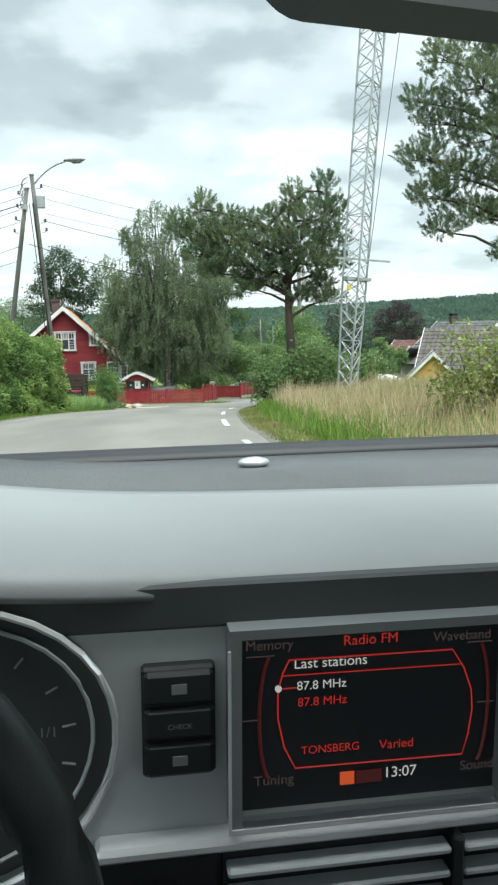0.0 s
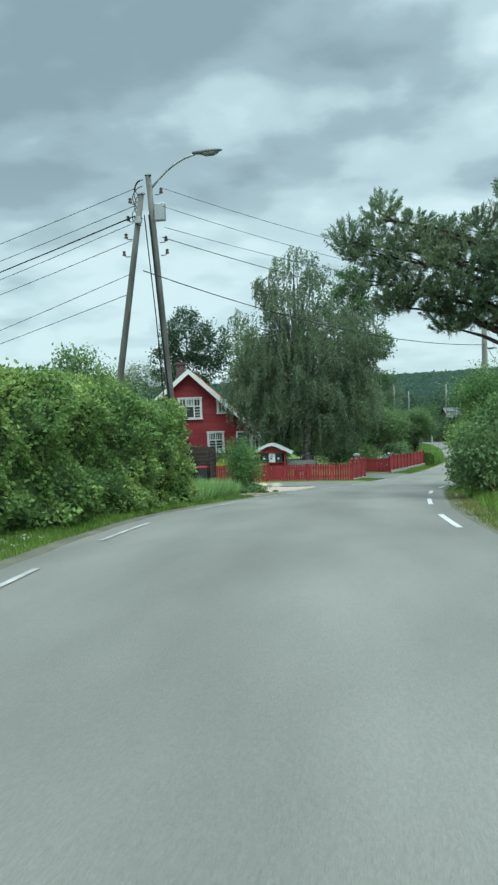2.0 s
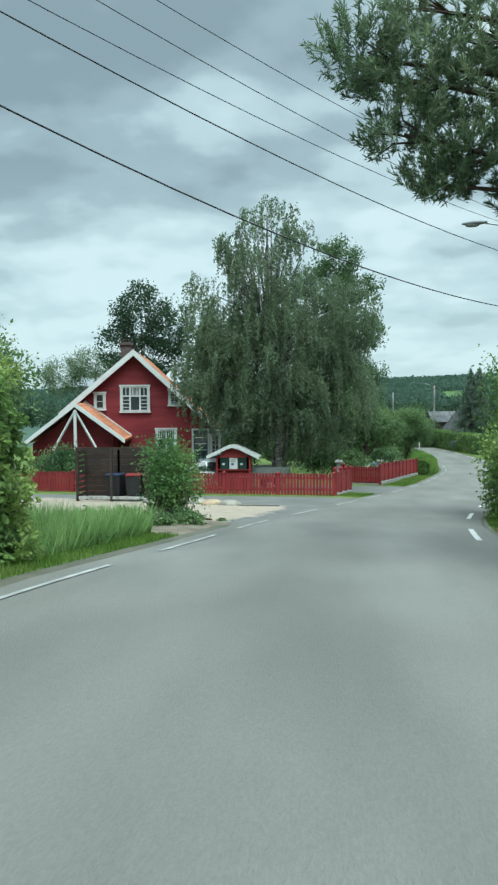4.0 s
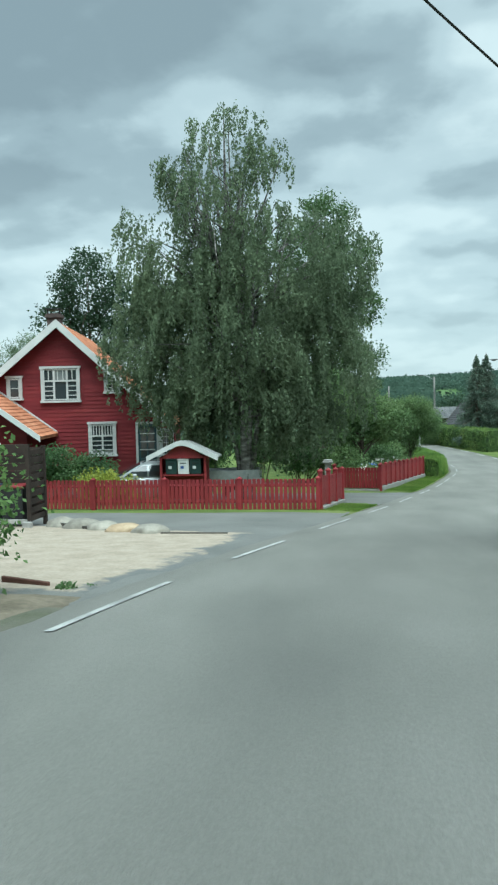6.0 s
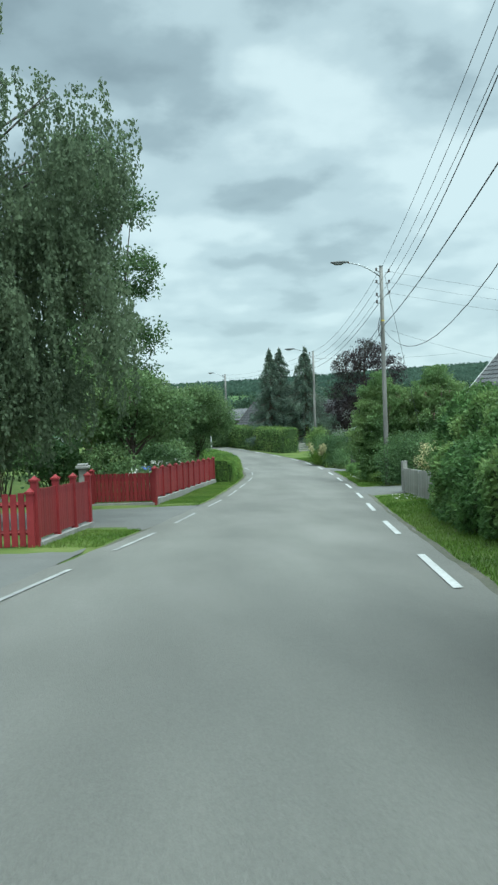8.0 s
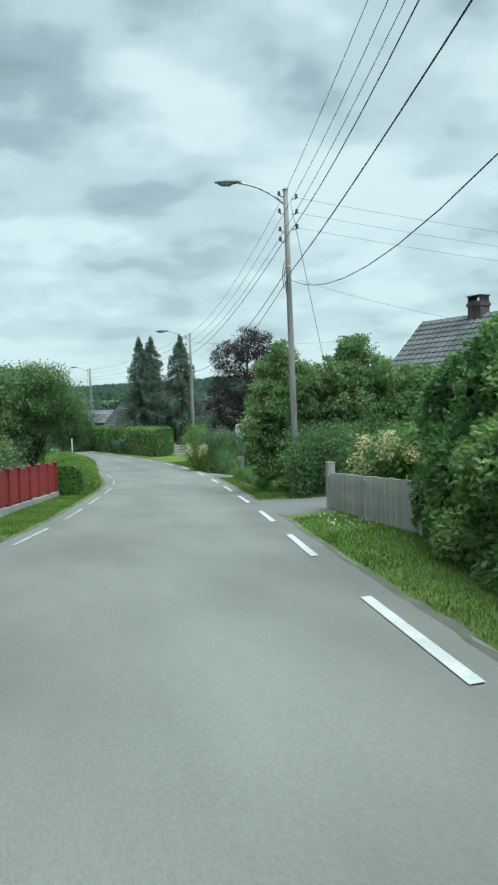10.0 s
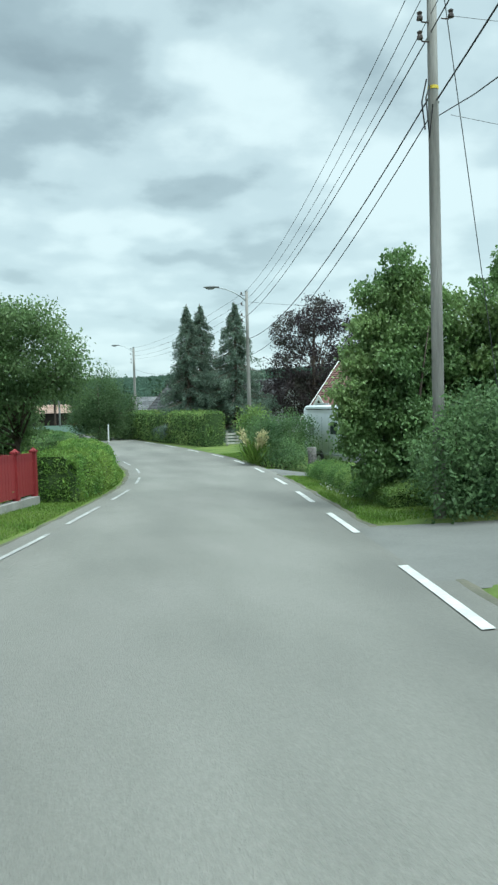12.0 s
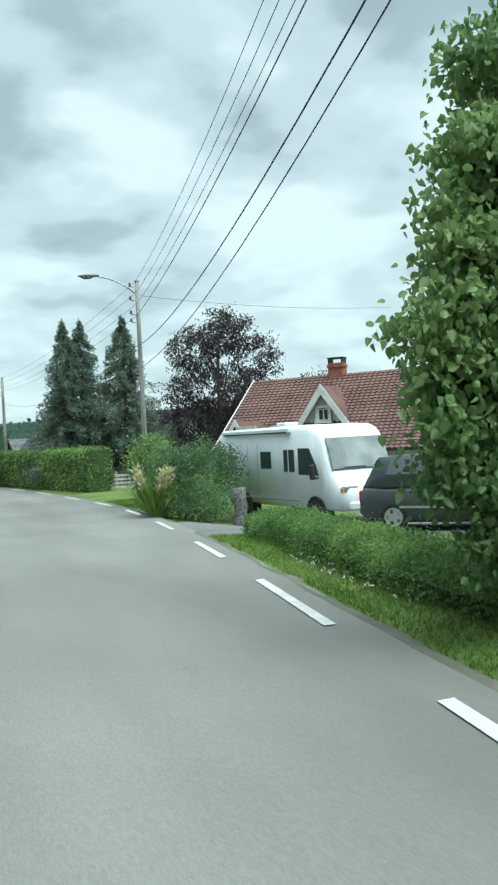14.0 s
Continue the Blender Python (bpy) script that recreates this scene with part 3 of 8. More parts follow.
def patch(name, corners, lift, mat, label, category, n=18, wobble=0.12, kind="structure", sink=0.03):
    """A sheet over a four-cornered piece of land, with a wavering edge."""
    (ax, ay), (bx, by), (cx, cy), (dx, dy) = corners
    vs, fs = [], []
    for j in range(n + 1):
        for i in range(n + 1):
            u, v = i / n, j / n
            x = (ax * (1 - u) + bx * u) * (1 - v) + (dx * (1 - u) + cx * u) * v
            y = (ay * (1 - u) + by * u) * (1 - v) + (dy * (1 - u) + cy * u) * v
            if i in (0, n) or j in (0, n):
                x += wobble * noise.noise((x * 1.1, y * 1.1, 3))
                y += wobble * noise.noise((x * 1.1, y * 1.1, 9))
            drop = sink if i in (0, n) or j in (0, n) else 0.0
            vs.append((x, y, road_z(y) + lift - drive_dip(x, y) - drop))
    w = n + 1
    for j in range(n):
        for i in range(n):
            fs.append((j * w + i, j * w + i + 1, (j + 1) * w + i + 1, (j + 1) * w + i))
    ob = mesh_from(name, vs, fs, mat, smooth=True)
    rim = ob.data.attributes.new("rim", "FLOAT", "POINT")
    rim.data.foreach_set("value", [min(i, n - i, j, n - j) / n for j in range(n + 1) for i in range(n + 1)])
    return tagged(ob, label, category, kind=kind)


patch("side_road", ((-45, 45.9), (-3.2, 44.3), (-2.3, 52.25), (-45, 57.3)), 0.006, SIDE_ASPHALT, "grey asphalt side road leading off along the red fence", "road", n=26)
patch("sand_yard", ((-15, 36.9), (-5.25, 37.1), (-4.2, 45.3), (-15, 49.6)), 0.012, GRAVEL, "pale bare sand yard beside the road", "yard", n=44, wobble=0.28, sink=0.03)
patch("soil_bed", ((-12.5, 33.3), (edge_l(33.3) - 0.45, 33.3), (edge_l(37.0) - 0.5, 37.0), (-12.5, 37.0)), 0.045, BED_SOIL, "bare brown soil bed beside the sand yard", "soil", n=16, sink=0.07)
patch("side_road", ((-22, 36.2), (-5.2, 36.2), (-3.4, 45.6), (-22, 46.6)), 0.002, SIDE_ASPHALT, "grey asphalt apron between the road and the sand yard", "road", n=26)
patch("driveway_pavement", ((-9.3, 57.0), (-1.1, 55.4), (0.7, 63.2), (-9.3, 63.9)), 0.004, SIDE_ASPHALT, "grey asphalt driveway between the fences", "driveway", n=14)
patch("driveway_pavement", ((5.3, 63.5), (14.3, 63.4), (14.3, 67.9), (6.4, 68.45)), 0.006, SIDE_ASPHALT, "grey gravelly driveway beside the weathered fence", "driveway", n=14)
patch("driveway_pavement", ((8.8, 81.4), (26.5, 79.4), (26.5, 91), (9.8, 86.4)), 0.006, SIDE_ASPHALT, "grey asphalt drive where the motorhome is parked", "driveway", n=18)


RIGHT_DASHES = (8.9, 14.9, 20.8, 26.7, 33.0, 39.5, 45.7, 51.2, 56.8, 62.0, 67.5, 72.25, 77.35, 83.2, 89.2, 94.7, 100.2, 105.6, 111, 116.5)
LEFT_DASHES = (7.5, 13.6, 19.3, 25.7, 30.4, 35.0, 40.5, 46.1, 51.2, 56.3, 61.5, 66.7, 70.9, 75.4, 80.6, 86, 91.5, 97, 102.5, 108, 113.5)


def edge_lines():
    """Dashes of nearly three metres along both edges of the carriageway."""
    for f, starts, width, sgn in ((lambda y: edge_r(y) + 0.03, RIGHT_DASHES, 0.105, -1), (lambda y: edge_l(y) + 0.03, LEFT_DASHES, 0.08, 1)):
        y0 = starts[0]
        holder = empty("edge_line", f(y0), y0, road_z(y0))
        tagged(holder, "broken white painted line along the road edge", "road marking", kind="structure")
        for y in starts:
            vs = []
            for k in range(7):
                yy = y + (2.7 if sgn < 0 else 2.95) * k / 6
                c = f(yy)
                t = (c + 0.35 - edge_l(yy)) / (edge_r(yy) - edge_l(yy) + 0.7)
                h = road_z(yy) + 0.012 + 0.03 * (1 - (2 * t - 1) ** 2)
                for dx in (0, sgn * width):
                    vs.append((c + dx - f(y0), yy - y0, h - road_z(y0)))
            mesh_from("dash", vs, [(2 * k, 2 * k + 1, 2 * k + 3, 2 * k + 2) for k in range(6)], PAINT_LINE if sgn < 0 else WORN_LINE, holder)


edge_lines()

# ---- plants ----
def unit(v):
    return v / np.maximum(np.linalg.norm(v, axis=1, keepdims=True), 1e-9)


def leaf_cloud(name, pts, size, mat, parent=None, droop=0.0, aspect=0.55, rnd=None, out=None, label="", widest=0.5, oval=False):
    """Many small folded leaves at the given points. out: directions that they lean towards; oval: a rounder outline."""
    rnd = rnd or np.random.RandomState(1)
    n = len(pts)
    d = rnd.normal(size=(n, 3))
    d[:, 2] -= droop
    if out is not None:
        d += out
    d = unit(d)
    s = unit(np.cross(d, rnd.normal(size=(n, 3))))
    ln = size * rnd.uniform(0.65, 1.35, size=(n, 1))
    w = ln * aspect * 0.5
    fold = np.cross(d, s) * w * 0.5
    m = {False: 4, True: 6, "heart": 8}[oval]
    step = 5 if oval == "heart" else 4
    v = np.empty((n, m, 3))
    if oval == "heart":
        bend = np.cross(d, s) * ln * 0.22
        v[:, 0] = pts
        for k, (a, b, c) in enumerate(((0.02, 0.78, 0.0), (0.34, 1.0, 0.15), (0.70, 0.58, 0.5))):
            v[:, 1 + k] = pts + d * ln * a + s * w * b + fold * b - bend * c
            v[:, 7 - k] = pts + d * ln * a - s * w * b + fold * b - bend * c
        v[:, 4] = pts + d * ln - bend
        base = np.arange(n, dtype=np.int32)[:, None] * 8
        loops = (base + np.array([0, 1, 2, 3, 4, 0, 4, 5, 6, 7], dtype=np.int32)).reshape(-1)
    elif oval:
        bend = np.cross(d, s) * ln * 0.14
        v[:, 0] = pts
        v[:, 1] = pts + d * ln * widest * 0.75 + s * w + fold
        v[:, 2] = pts + d * ln * (0.35 + 0.65 * widest) + s * w * 0.72 + fold * 0.7 - bend * 0.3
        v[:, 3] = pts + d * ln - bend
        v[:, 4] = pts + d * ln * (0.35 + 0.65 * widest) - s * w * 0.72 + fold * 0.7 - bend * 0.3
        v[:, 5] = pts + d * ln * widest * 0.75 - s * w + fold
        base = np.arange(n, dtype=np.int32)[:, None] * 6
        loops = (base + np.array([0, 1, 2, 3, 0, 3, 4, 5], dtype=np.int32)).reshape(-1)
    else:
        v[:, 0] = pts
        v[:, 1] = pts + d * ln * widest + s * w + fold
        v[:, 2] = pts + d * ln
        v[:, 3] = pts + d * ln * widest - s * w + fold
        loops = np.arange(4 * n, dtype=np.int32)
    me = bpy.data.meshes.new(name)
    me.vertices.add(m * n)
    me.vertices.foreach_set("co", v.reshape(-1).astype(np.float32))
    me.loops.add(len(loops))
    me.loops.foreach_set("vertex_index", loops)
    me.polygons.add(len(loops) // step)
    me.polygons.foreach_set("loop_start", np.arange(0, len(loops), step, dtype=np.int32))
    me.update()
    me.materials.append(mat)
    ob = new(name, me)
    if parent:
        ob.parent = parent
    if label:
        ob["label"] = label
    return ob


def in_lobes(rnd, lobes, n, shell=0.55):
    """Points inside a set of ellipsoids (x, y, z, rx, ry, rz), more of them towards the outside."""
    vol = np.array([a[3] * a[4] * a[5] for a in lobes]) ** 0.8
    pick = rnd.choice(len(lobes), size=n, p=vol / vol.sum())
    L = np.array(lobes)[pick]
    u = unit(rnd.normal(size=(n, 3)))
    r = shell + (1 - shell) * rnd.uniform(size=(n, 1)) ** 0.7
    r *= rnd.uniform(0.85, 1.06, size=(n, 1))
    return L[:, :3] + u * r * L[:, 3:6], u


def clumped(rnd, lobes, clumps, per, spread, shell=0.5):
    """Leaf points gathered in small clumps, so that the crown has gaps and an uneven outline."""
    c, u = in_lobes(rnd, lobes, clumps, shell)
    sc = rnd.uniform(0.55, 1.3, size=(clumps, 1))
    p = np.repeat(c, per, axis=0) + np.clip(rnd.normal(size=(clumps * per, 3)), -1.7, 1.7) * np.repeat(sc, per, axis=0) * np.array([spread, spread, spread * 0.75])
    return p, np.repeat(u, per, axis=0), c


def limbs(bm, rnd, base, targets, r0, split=0.35, sides=6):
    """Boughs that run from the trunk out to the given points."""
    base = np.array(base)
    for t in targets:
        t = np.array(t)
        mid = base * (1 - split) + t * split
        h = (t[2] - base[2])
        start = np.array([base[0], base[1], base[2] + h * rnd.uniform(0.1, 0.55)])
        mid = (start + t) / 2 + rnd.normal(size=3) * 0.18 * np.linalg.norm(t - start) * 0.5
        mid[2] += 0.1 * h
        tube(bm, [start, start * 0.6 + mid * 0.4, mid, t], [r0, r0 * 0.7, r0 * 0.45, r0 * 0.15], sides, caps=False)


def tree(name, x, y, lobes, mat, bark, clumps, per, leaf, label, category="tree", trunk_r=0.16, trunk_top=None, spread=0.35, droop=0.3,
         seed=1, boughs=14, group="", base_z=None, stems=1, shell=0.5, aspect=0.55, widest=0.5, oval=False):
    rnd = np.random.RandomState(seed)
    z0 = land_z(x, y) if base_z is None else base_z
    ob = empty(name, x, y, z0)
    rel = [(a - x, b - y, c - z0, d, e, f) for a, b, c, d, e, f in lobes]
    top = (trunk_top - z0) if trunk_top is not None else max(a[2] for a in rel)
    pts, out, cs = clumped(rnd, rel, clumps, per, spread, shell)
    leaf_cloud("crown", pts, leaf, mat, ob, droop=droop, rnd=rnd, out=out * 0.5, aspect=aspect, widest=widest, oval=oval)
    bm = bmesh.new()
    for s in range(stems):
        a = 2 * math.pi * s / max(stems, 1) + 0.6
        lean = 0.0 if stems == 1 else 0.16 * top
        path = [(math.cos(a) * lean * q * q + 0.05 * top * q * math.sin(3 * q + seed) * 0.4 + (0.1 * math.cos(a) if stems > 1 else 0), math.sin(a) * lean * q * q + (0.1 * math.sin(a) if stems > 1 else 0), top * q - 0.15) for q in (0, 0.08, 0.25, 0.5, 0.75, 1.0)]
        tube(bm, path, [trunk_r * 1.25, trunk_r, trunk_r * 0.85, trunk_r * 0.65, trunk_r * 0.4, trunk_r * 0.12], 9)
    if boughs:
        limbs(bm, rnd, (0, 0, top * 0.25), cs[rnd.choice(len(cs), boughs, replace=False)], trunk_r * 0.38)
    part("trunk", bm, bark, ob, smooth=True)
    return tagged(ob, label, category, group)


def weeping_birch():
    x, y = -6.1, 57.6
    z0 = land_z(x, y)
    rnd = np.random.RandomState(4)
    ob = empty("birch_tree", x, y, z0)
    lobes = [(-6.4, 57.6, 9.2, 1.5, 1.5, 1.3), (-5.3, 57.6, 8.6, 1.0, 1.2, 1.2), (-7.9, 57.6, 8.0, 1.1, 1.3, 1.1), (-6.9, 57.4, 6.8, 1.9, 2.0, 1.7), (-5.0, 57.4, 4.6, 3.1, 2.8, 2.6), (-9.7, 57.0, 4.9, 0.9, 1.2, 2.0), (-8.5, 57.3, 4.6, 1.6, 1.5, 1.9), (-6.6, 57.2, 4.8, 1.6, 1.6, 1.5),
             (-6.4, 57.8, 2.2, 4.6, 2.8, 2.6), (-2.8, 57.8, 4.4, 1.4, 1.7, 2.4), (-9.2, 57.9, 1.8, 1.95, 1.8, 2.3), (-3.6, 57.6, 0.8, 2.4, 2.3, 2.4), (-6.2, 57.8, 0.2, 3.6, 2.4, 2.0), (-6.0, 58.4, -1.0, 2.6, 1.6, 1.2)]
    rel = [(a - x, b - y, c - z0, d, e, f) for a, b, c, d, e, f in lobes]
    ends, out = in_lobes(rnd, rel, 860, 0.5)
    pts = []
    for e, o in zip(ends, out):
        # one bough end: a short arch outwards, then a bunch of hanging twigs
        away = e * np.array([1, 1, 0])
        away = away / max(0.3, np.linalg.norm(away))
        airy = e[2] > 9.6
        skirt = (2.35 if e[0] < -2.4 else 1.3) + rnd.normal() * 0.4
        for _ in range(4 if airy else 5):
            t = e + rnd.normal(size=3) * np.array([0.22, 0.22, 0.12])
            ln = rnd.uniform(0.6, 1.6) * (0.75 if airy else 1.0)
            k = int(30 * ln) + 8
            q = rnd.uniform(size=(k, 1)) ** 0.8
            curve = away * (0.22 * np.sqrt(q)) + np.array([0, 0, -1.0]) * ln * q ** 1.3 + np.array([0, 0, 0.12]) * np.sin(q * math.pi)
            p = t + curve + rnd.normal(size=(k, 3)) * np.array([0.055, 0.055, 0.05]) * (1.15 - 0.6 * q)
            pts.append(p[p[:, 2] > skirt])
    pts = np.concatenate(pts)
    leaf_cloud("crown", pts, 0.105, HAZED_BIRCH_LEAF, ob, droop=2.2, rnd=rnd, aspect=0.62)
    bm = bmesh.new()
    for dx, dy, lx, h, r in ((0, 0, -0.9, 13.4, 0.18), (0.12, 0.1, 1.9, 10.5, 0.11), (-0.1, 0.12, -3.2, 9.6, 0.10), (0.05, -0.08, 0.9, 12.4, 0.10)):
        tube(bm, [(dx + lx * q ** 1.6 + 0.12 * math.sin(5 * q + dx), dy + 0.15 * math.sin(4 * q), h * q - 0.2) for q in (0, 0.05, 0.2, 0.4, 0.6, 0.8, 1)], [r * 1.3, r, r * 0.9, r * 0.7, r * 0.5, r * 0.3, r * 0.08], 9)
    limbs(bm, rnd, (0, 0, 3.2), ends[rnd.choice(len(ends), 70, replace=False)], 0.05)
    high = ends[ends[:, 2] > 9.0]
    for e in high[:46]:
        s = np.array([-0.35 + rnd.normal() * 0.25, rnd.normal() * 0.15, rnd.uniform(6.2, min(9.0, e[2] - 1.6))])
        m = s * 0.45 + e * 0.55 + np.array([0, 0, 0.25])
        tube(bm, [s, s * 0.7 + m * 0.3, m, e + np.array([0, 0, 0.12])], [0.06, 0.05, 0.036, 0.012], 6, caps=False)
    part("trunk", bm, BIRCH_BARK, ob, "white-barked multiple trunk", smooth=True)
    tagged(ob, "tall weeping birch with hanging grey-green foliage behind the red fence", "tree")


def pine(x, y, pads, label, trunk_top, seed, trunk_r=0.2, n_per=62, tuft=0.24):
    """A pine: a bare trunk and flattened pads of needle tufts at the ends of crooked boughs."""
    rnd = np.random.RandomState(seed)
    z0 = land_z(x, y)
    ob = empty("pine_tree", x, y, z0)
    pts, outs = [], []
    bm = bmesh.new()
    top = trunk_top - z0
    tube(bm, [(0.12 * math.sin(4 * q + seed), 0.1 * math.sin(3 * q), top * q - 0.2) for q in (0, 0.06, 0.25, 0.5, 0.75, 1)], [trunk_r * 1.3, trunk_r, trunk_r * 0.9, trunk_r * 0.7, trunk_r * 0.45, trunk_r * 0.12], 10)
    for px, py, pz, rx, ry, rz in pads:
        c = np.array([px - x, py - y, pz - z0])
        hb = max(1.0, min(top * 0.95, c[2] - 0.25 - 0.25 * np.hypot(c[0], c[1])))
        start = np.array([0, 0, hb])
        mid = (start + c) / 2 + np.array([0, 0, 0.15]) + rnd.normal(size=3) * 0.12
        tube(bm, [start, mid, c], [trunk_r * 0.36, trunk_r * 0.24, 0.02], 6, caps=False)
        m = int(105 * max(0.55, rx * ry * 1.5))
        n_dir = unit(rnd.normal(size=(m, 3)) + np.array([0, 0, 0.25]))
        tc = c + n_dir * rnd.uniform(0.15, 1, size=(m, 1)) ** 0.5 * np.array([rx, ry, rz * 1.35]) * 1.05
        shoot = unit((tc - c) * np.array([0.9, 0.9, 0.4]) / max(rx, 0.3) + np.array([0, 0, 0.75]) + rnd.normal(size=(m, 3)) * 0.22)
        for k in range(m):
            tip = tc[k] + shoot[k] * 0.2
            if k % 14 == 0:
                tube(bm, [c * 0.75 + mid * 0.25, (c + tc[k]) / 2 + np.array([0, 0, 0.04]), tip], [0.022, 0.014, 0.006], 4, caps=False)
        # brushes of needles set round every upturned shoot
        q = rnd.uniform(0, 1, size=(m * n_per, 1))
        ax = np.repeat(shoot, n_per, axis=0)
        ln = np.repeat(rnd.uniform(0.20, 0.40, size=(m, 1)), n_per, axis=0)
        pts.append(np.repeat(tc, n_per, axis=0) + ax * q * ln + rnd.normal(size=(m * n_per, 3)) * 0.012)
        outs.append(ax * (1.1 + 0.9 * q))
    leaf_cloud("crown", np.concatenate(pts), tuft * 0.46, PINE_NEEDLE, ob, rnd=rnd, out=np.concatenate(outs), aspect=0.16)
    part("trunk", bm, PINE_BARK, ob, "reddish-brown bare trunk", smooth=True)
    return tagged(ob, label, "tree")


def spruce(x, y, top, width, seed, label):
    """A spruce: whorls of drooping branches, short at the top."""
    rnd = np.random.RandomState(seed)
    z0 = land_z(x, y)
    h = top - z0
    ob = empty("spruce_tree", x, y, z0)
    pts, outs = [], []
    bm = bmesh.new()
    tube(bm, [(0, 0, -0.2), (0, 0, h * 0.5), (0, 0, h)], [0.2, 0.12, 0.02], 8)
    n = int(h * 24)
    for i in range(n):
        q = i / n
        z = h * (0.06 + 0.93 * q)
        r = width * 1.22 * (1 - q) ** 0.82 * rnd.uniform(0.55, 1.18) * (1 + 0.12 * math.sin(q * 40)) + 0.05
        a = rnd.uniform(0, 6.283)
        k = int(44 + 80 * r)
        s = rnd.uniform(0.1, 1, size=k) ** 0.7
        d = np.array([math.cos(a), math.sin(a), 0])
        side = np.array([-math.sin(a), math.cos(a), 0])
        p = d * (r * s)[:, None] + side * (rnd.normal(size=k) * 0.13 * (1.15 - s) * r)[:, None]
        p[:, 2] = z - 0.55 * r * s + 0.22 * r * s * s - np.abs(rnd.normal(size=k)) * 0.34 * s
        pts.append(p)
        outs.append(np.tile(d * 0.8 + np.array([0, 0, -0.9]), (k, 1)))
        tube(bm, [(0, 0, z), tuple(d * r * 0.5 + np.array([0, 0, z - 0.2 * r])), tuple(d * r * 0.95 + np.array([0, 0, z - 0.35 * r]))], [0.03, 0.02, 0.006], 4, caps=False)
    leaf_cloud("crown", np.concatenate(pts), 0.17, HAZED_SPRUCE_NEEDLE, ob, rnd=rnd, out=np.concatenate(outs), aspect=0.3)
    part("trunk", bm, BARK, ob, smooth=True)
    return tagged(ob, label, "tree", "tall dark spruces")


def hedge(name, path, half, height, mat, leaves, leaf, label, seed=3, category="hedge", bulge=0.12, top_fn=None, parent=None, round_r=0.3, round_d=0.13, oval=False):
    """A clipped or grown-out hedge along a path of (x, y): an inner body, dark for the shade between leaves, and a skin
    of leaves on it.
    """
    rnd = np.random.RandomState(seed)
    pts = [np.array(p, float) for p in path]
    seg = [np.linalg.norm(b - a) for a, b in zip(pts, pts[1:])]
    total = sum(seg)
    x0, y0 = pts[0]
    z0 = land_z(x0, y0)

    def along(s):
        for a, b, l in zip(pts, pts[1:], seg):
            if s <= l or l == seg[-1] and b is pts[-1]:
                q = min(1.0, s / l)
                d = (b - a) / l
                return a + (b - a) * q, d
            s -= l
        return pts[-1], (pts[-1] - pts[-2]) / seg[-1]

    def spot(s, v, w):
        """s along, v round the section 0..1 from one foot over the top to the other, w outwards."""
        c, d = along(min(max(s, 0), total))
        nrm = np.array([-d[1], d[0]])
        hh = height * (top_fn(s / total) if top_fn else 1.0)
        per = 2 * hh + 2 * half
        q = v * per
        if q < hh:
            off, z, o = half, q, (1, 0)
        elif q < hh + 2 * half:
            off, z, o = half - (q - hh), hh, (0, 1)
        else:
            off, z, o = -half, per - q, (-1, 0)
        edge = min(abs(q - hh), abs(q - hh - 2 * half))
        soft = max(0.0, 1 - edge / round_r) ** 1.6 * round_d
        b = bulge * noise.noise((c[0] * 0.9 + off, c[1] * 0.9, z * 1.2 + seed)) + 0.5 * bulge * noise.noise((c[0] * 2.6, c[1] * 2.6 + off, z * 2.6))
        k = w + b - soft
        px, py = c + nrm * (off + o[0] * k)
        g = land_z(c[0], c[1])
        return np.array([px - x0, py - y0, g + max(0.0, z + o[1] * k) - z0]), np.array([nrm[0] * o[0], nrm[1] * o[0], o[1] * 1.0])

    ns, nv = max(4, int(total / 0.18)), 30
    vs, fs = [], []
    for i in range(ns + 1):
        for j in range(nv + 1):
            vs.append(spot(total * i / ns, j / nv, -0.10 - 0.22 * bulge)[0])
    w = nv + 1
    for i in range(ns):
        for j in range(nv):
            fs.append((i * w + j, i * w + j + 1, (i + 1) * w + j + 1, (i + 1) * w + j))
    fs.append(tuple(range(w)))
    fs.append(tuple(ns * w + j for j in range(w))[::-1])
    ob = empty(name, x0, y0, z0) if parent is None else parent
    # added solid filler, its dark colour giving the gaps their shade
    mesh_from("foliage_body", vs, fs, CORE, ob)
    P, O = np.empty((leaves, 3)), np.empty((leaves, 3))
    for k in range(leaves):
        if rnd.uniform() < min(0.2, 2 * half / (total + 2 * half)):
            e = rnd.randint(2)
            c, d = along(total * e)
            t = rnd.uniform(-1, 1)
            nrm = np.array([-d[1], d[0]])
            hh = height * (top_fn(e) if top_fn else 1.0)
            z = rnd.uniform(0.02, 1) * hh
            sg = 1 if e else -1
            kk = rnd.normal() * 0.05 + bulge * noise.noise((c[0] + t, c[1] + t, z * 1.5))
            q = c + nrm * half * t + d * sg * kk
            P[k] = (q[0] - x0, q[1] - y0, land_z(c[0], c[1]) + z - z0)
            O[k] = (d[0] * sg, d[1] * sg, 0.2)
        else:
            P[k], O[k] = spot(rnd.uniform(0, total), rnd.uniform(0.01, 0.99), abs(rnd.normal()) * 0.07 - 0.06)
    leaf_cloud("leaves", P, leaf, mat, ob, rnd=rnd, out=O * 0.8, droop=0.25, aspect=0.66, oval=oval)
    return tagged(ob, label, category)


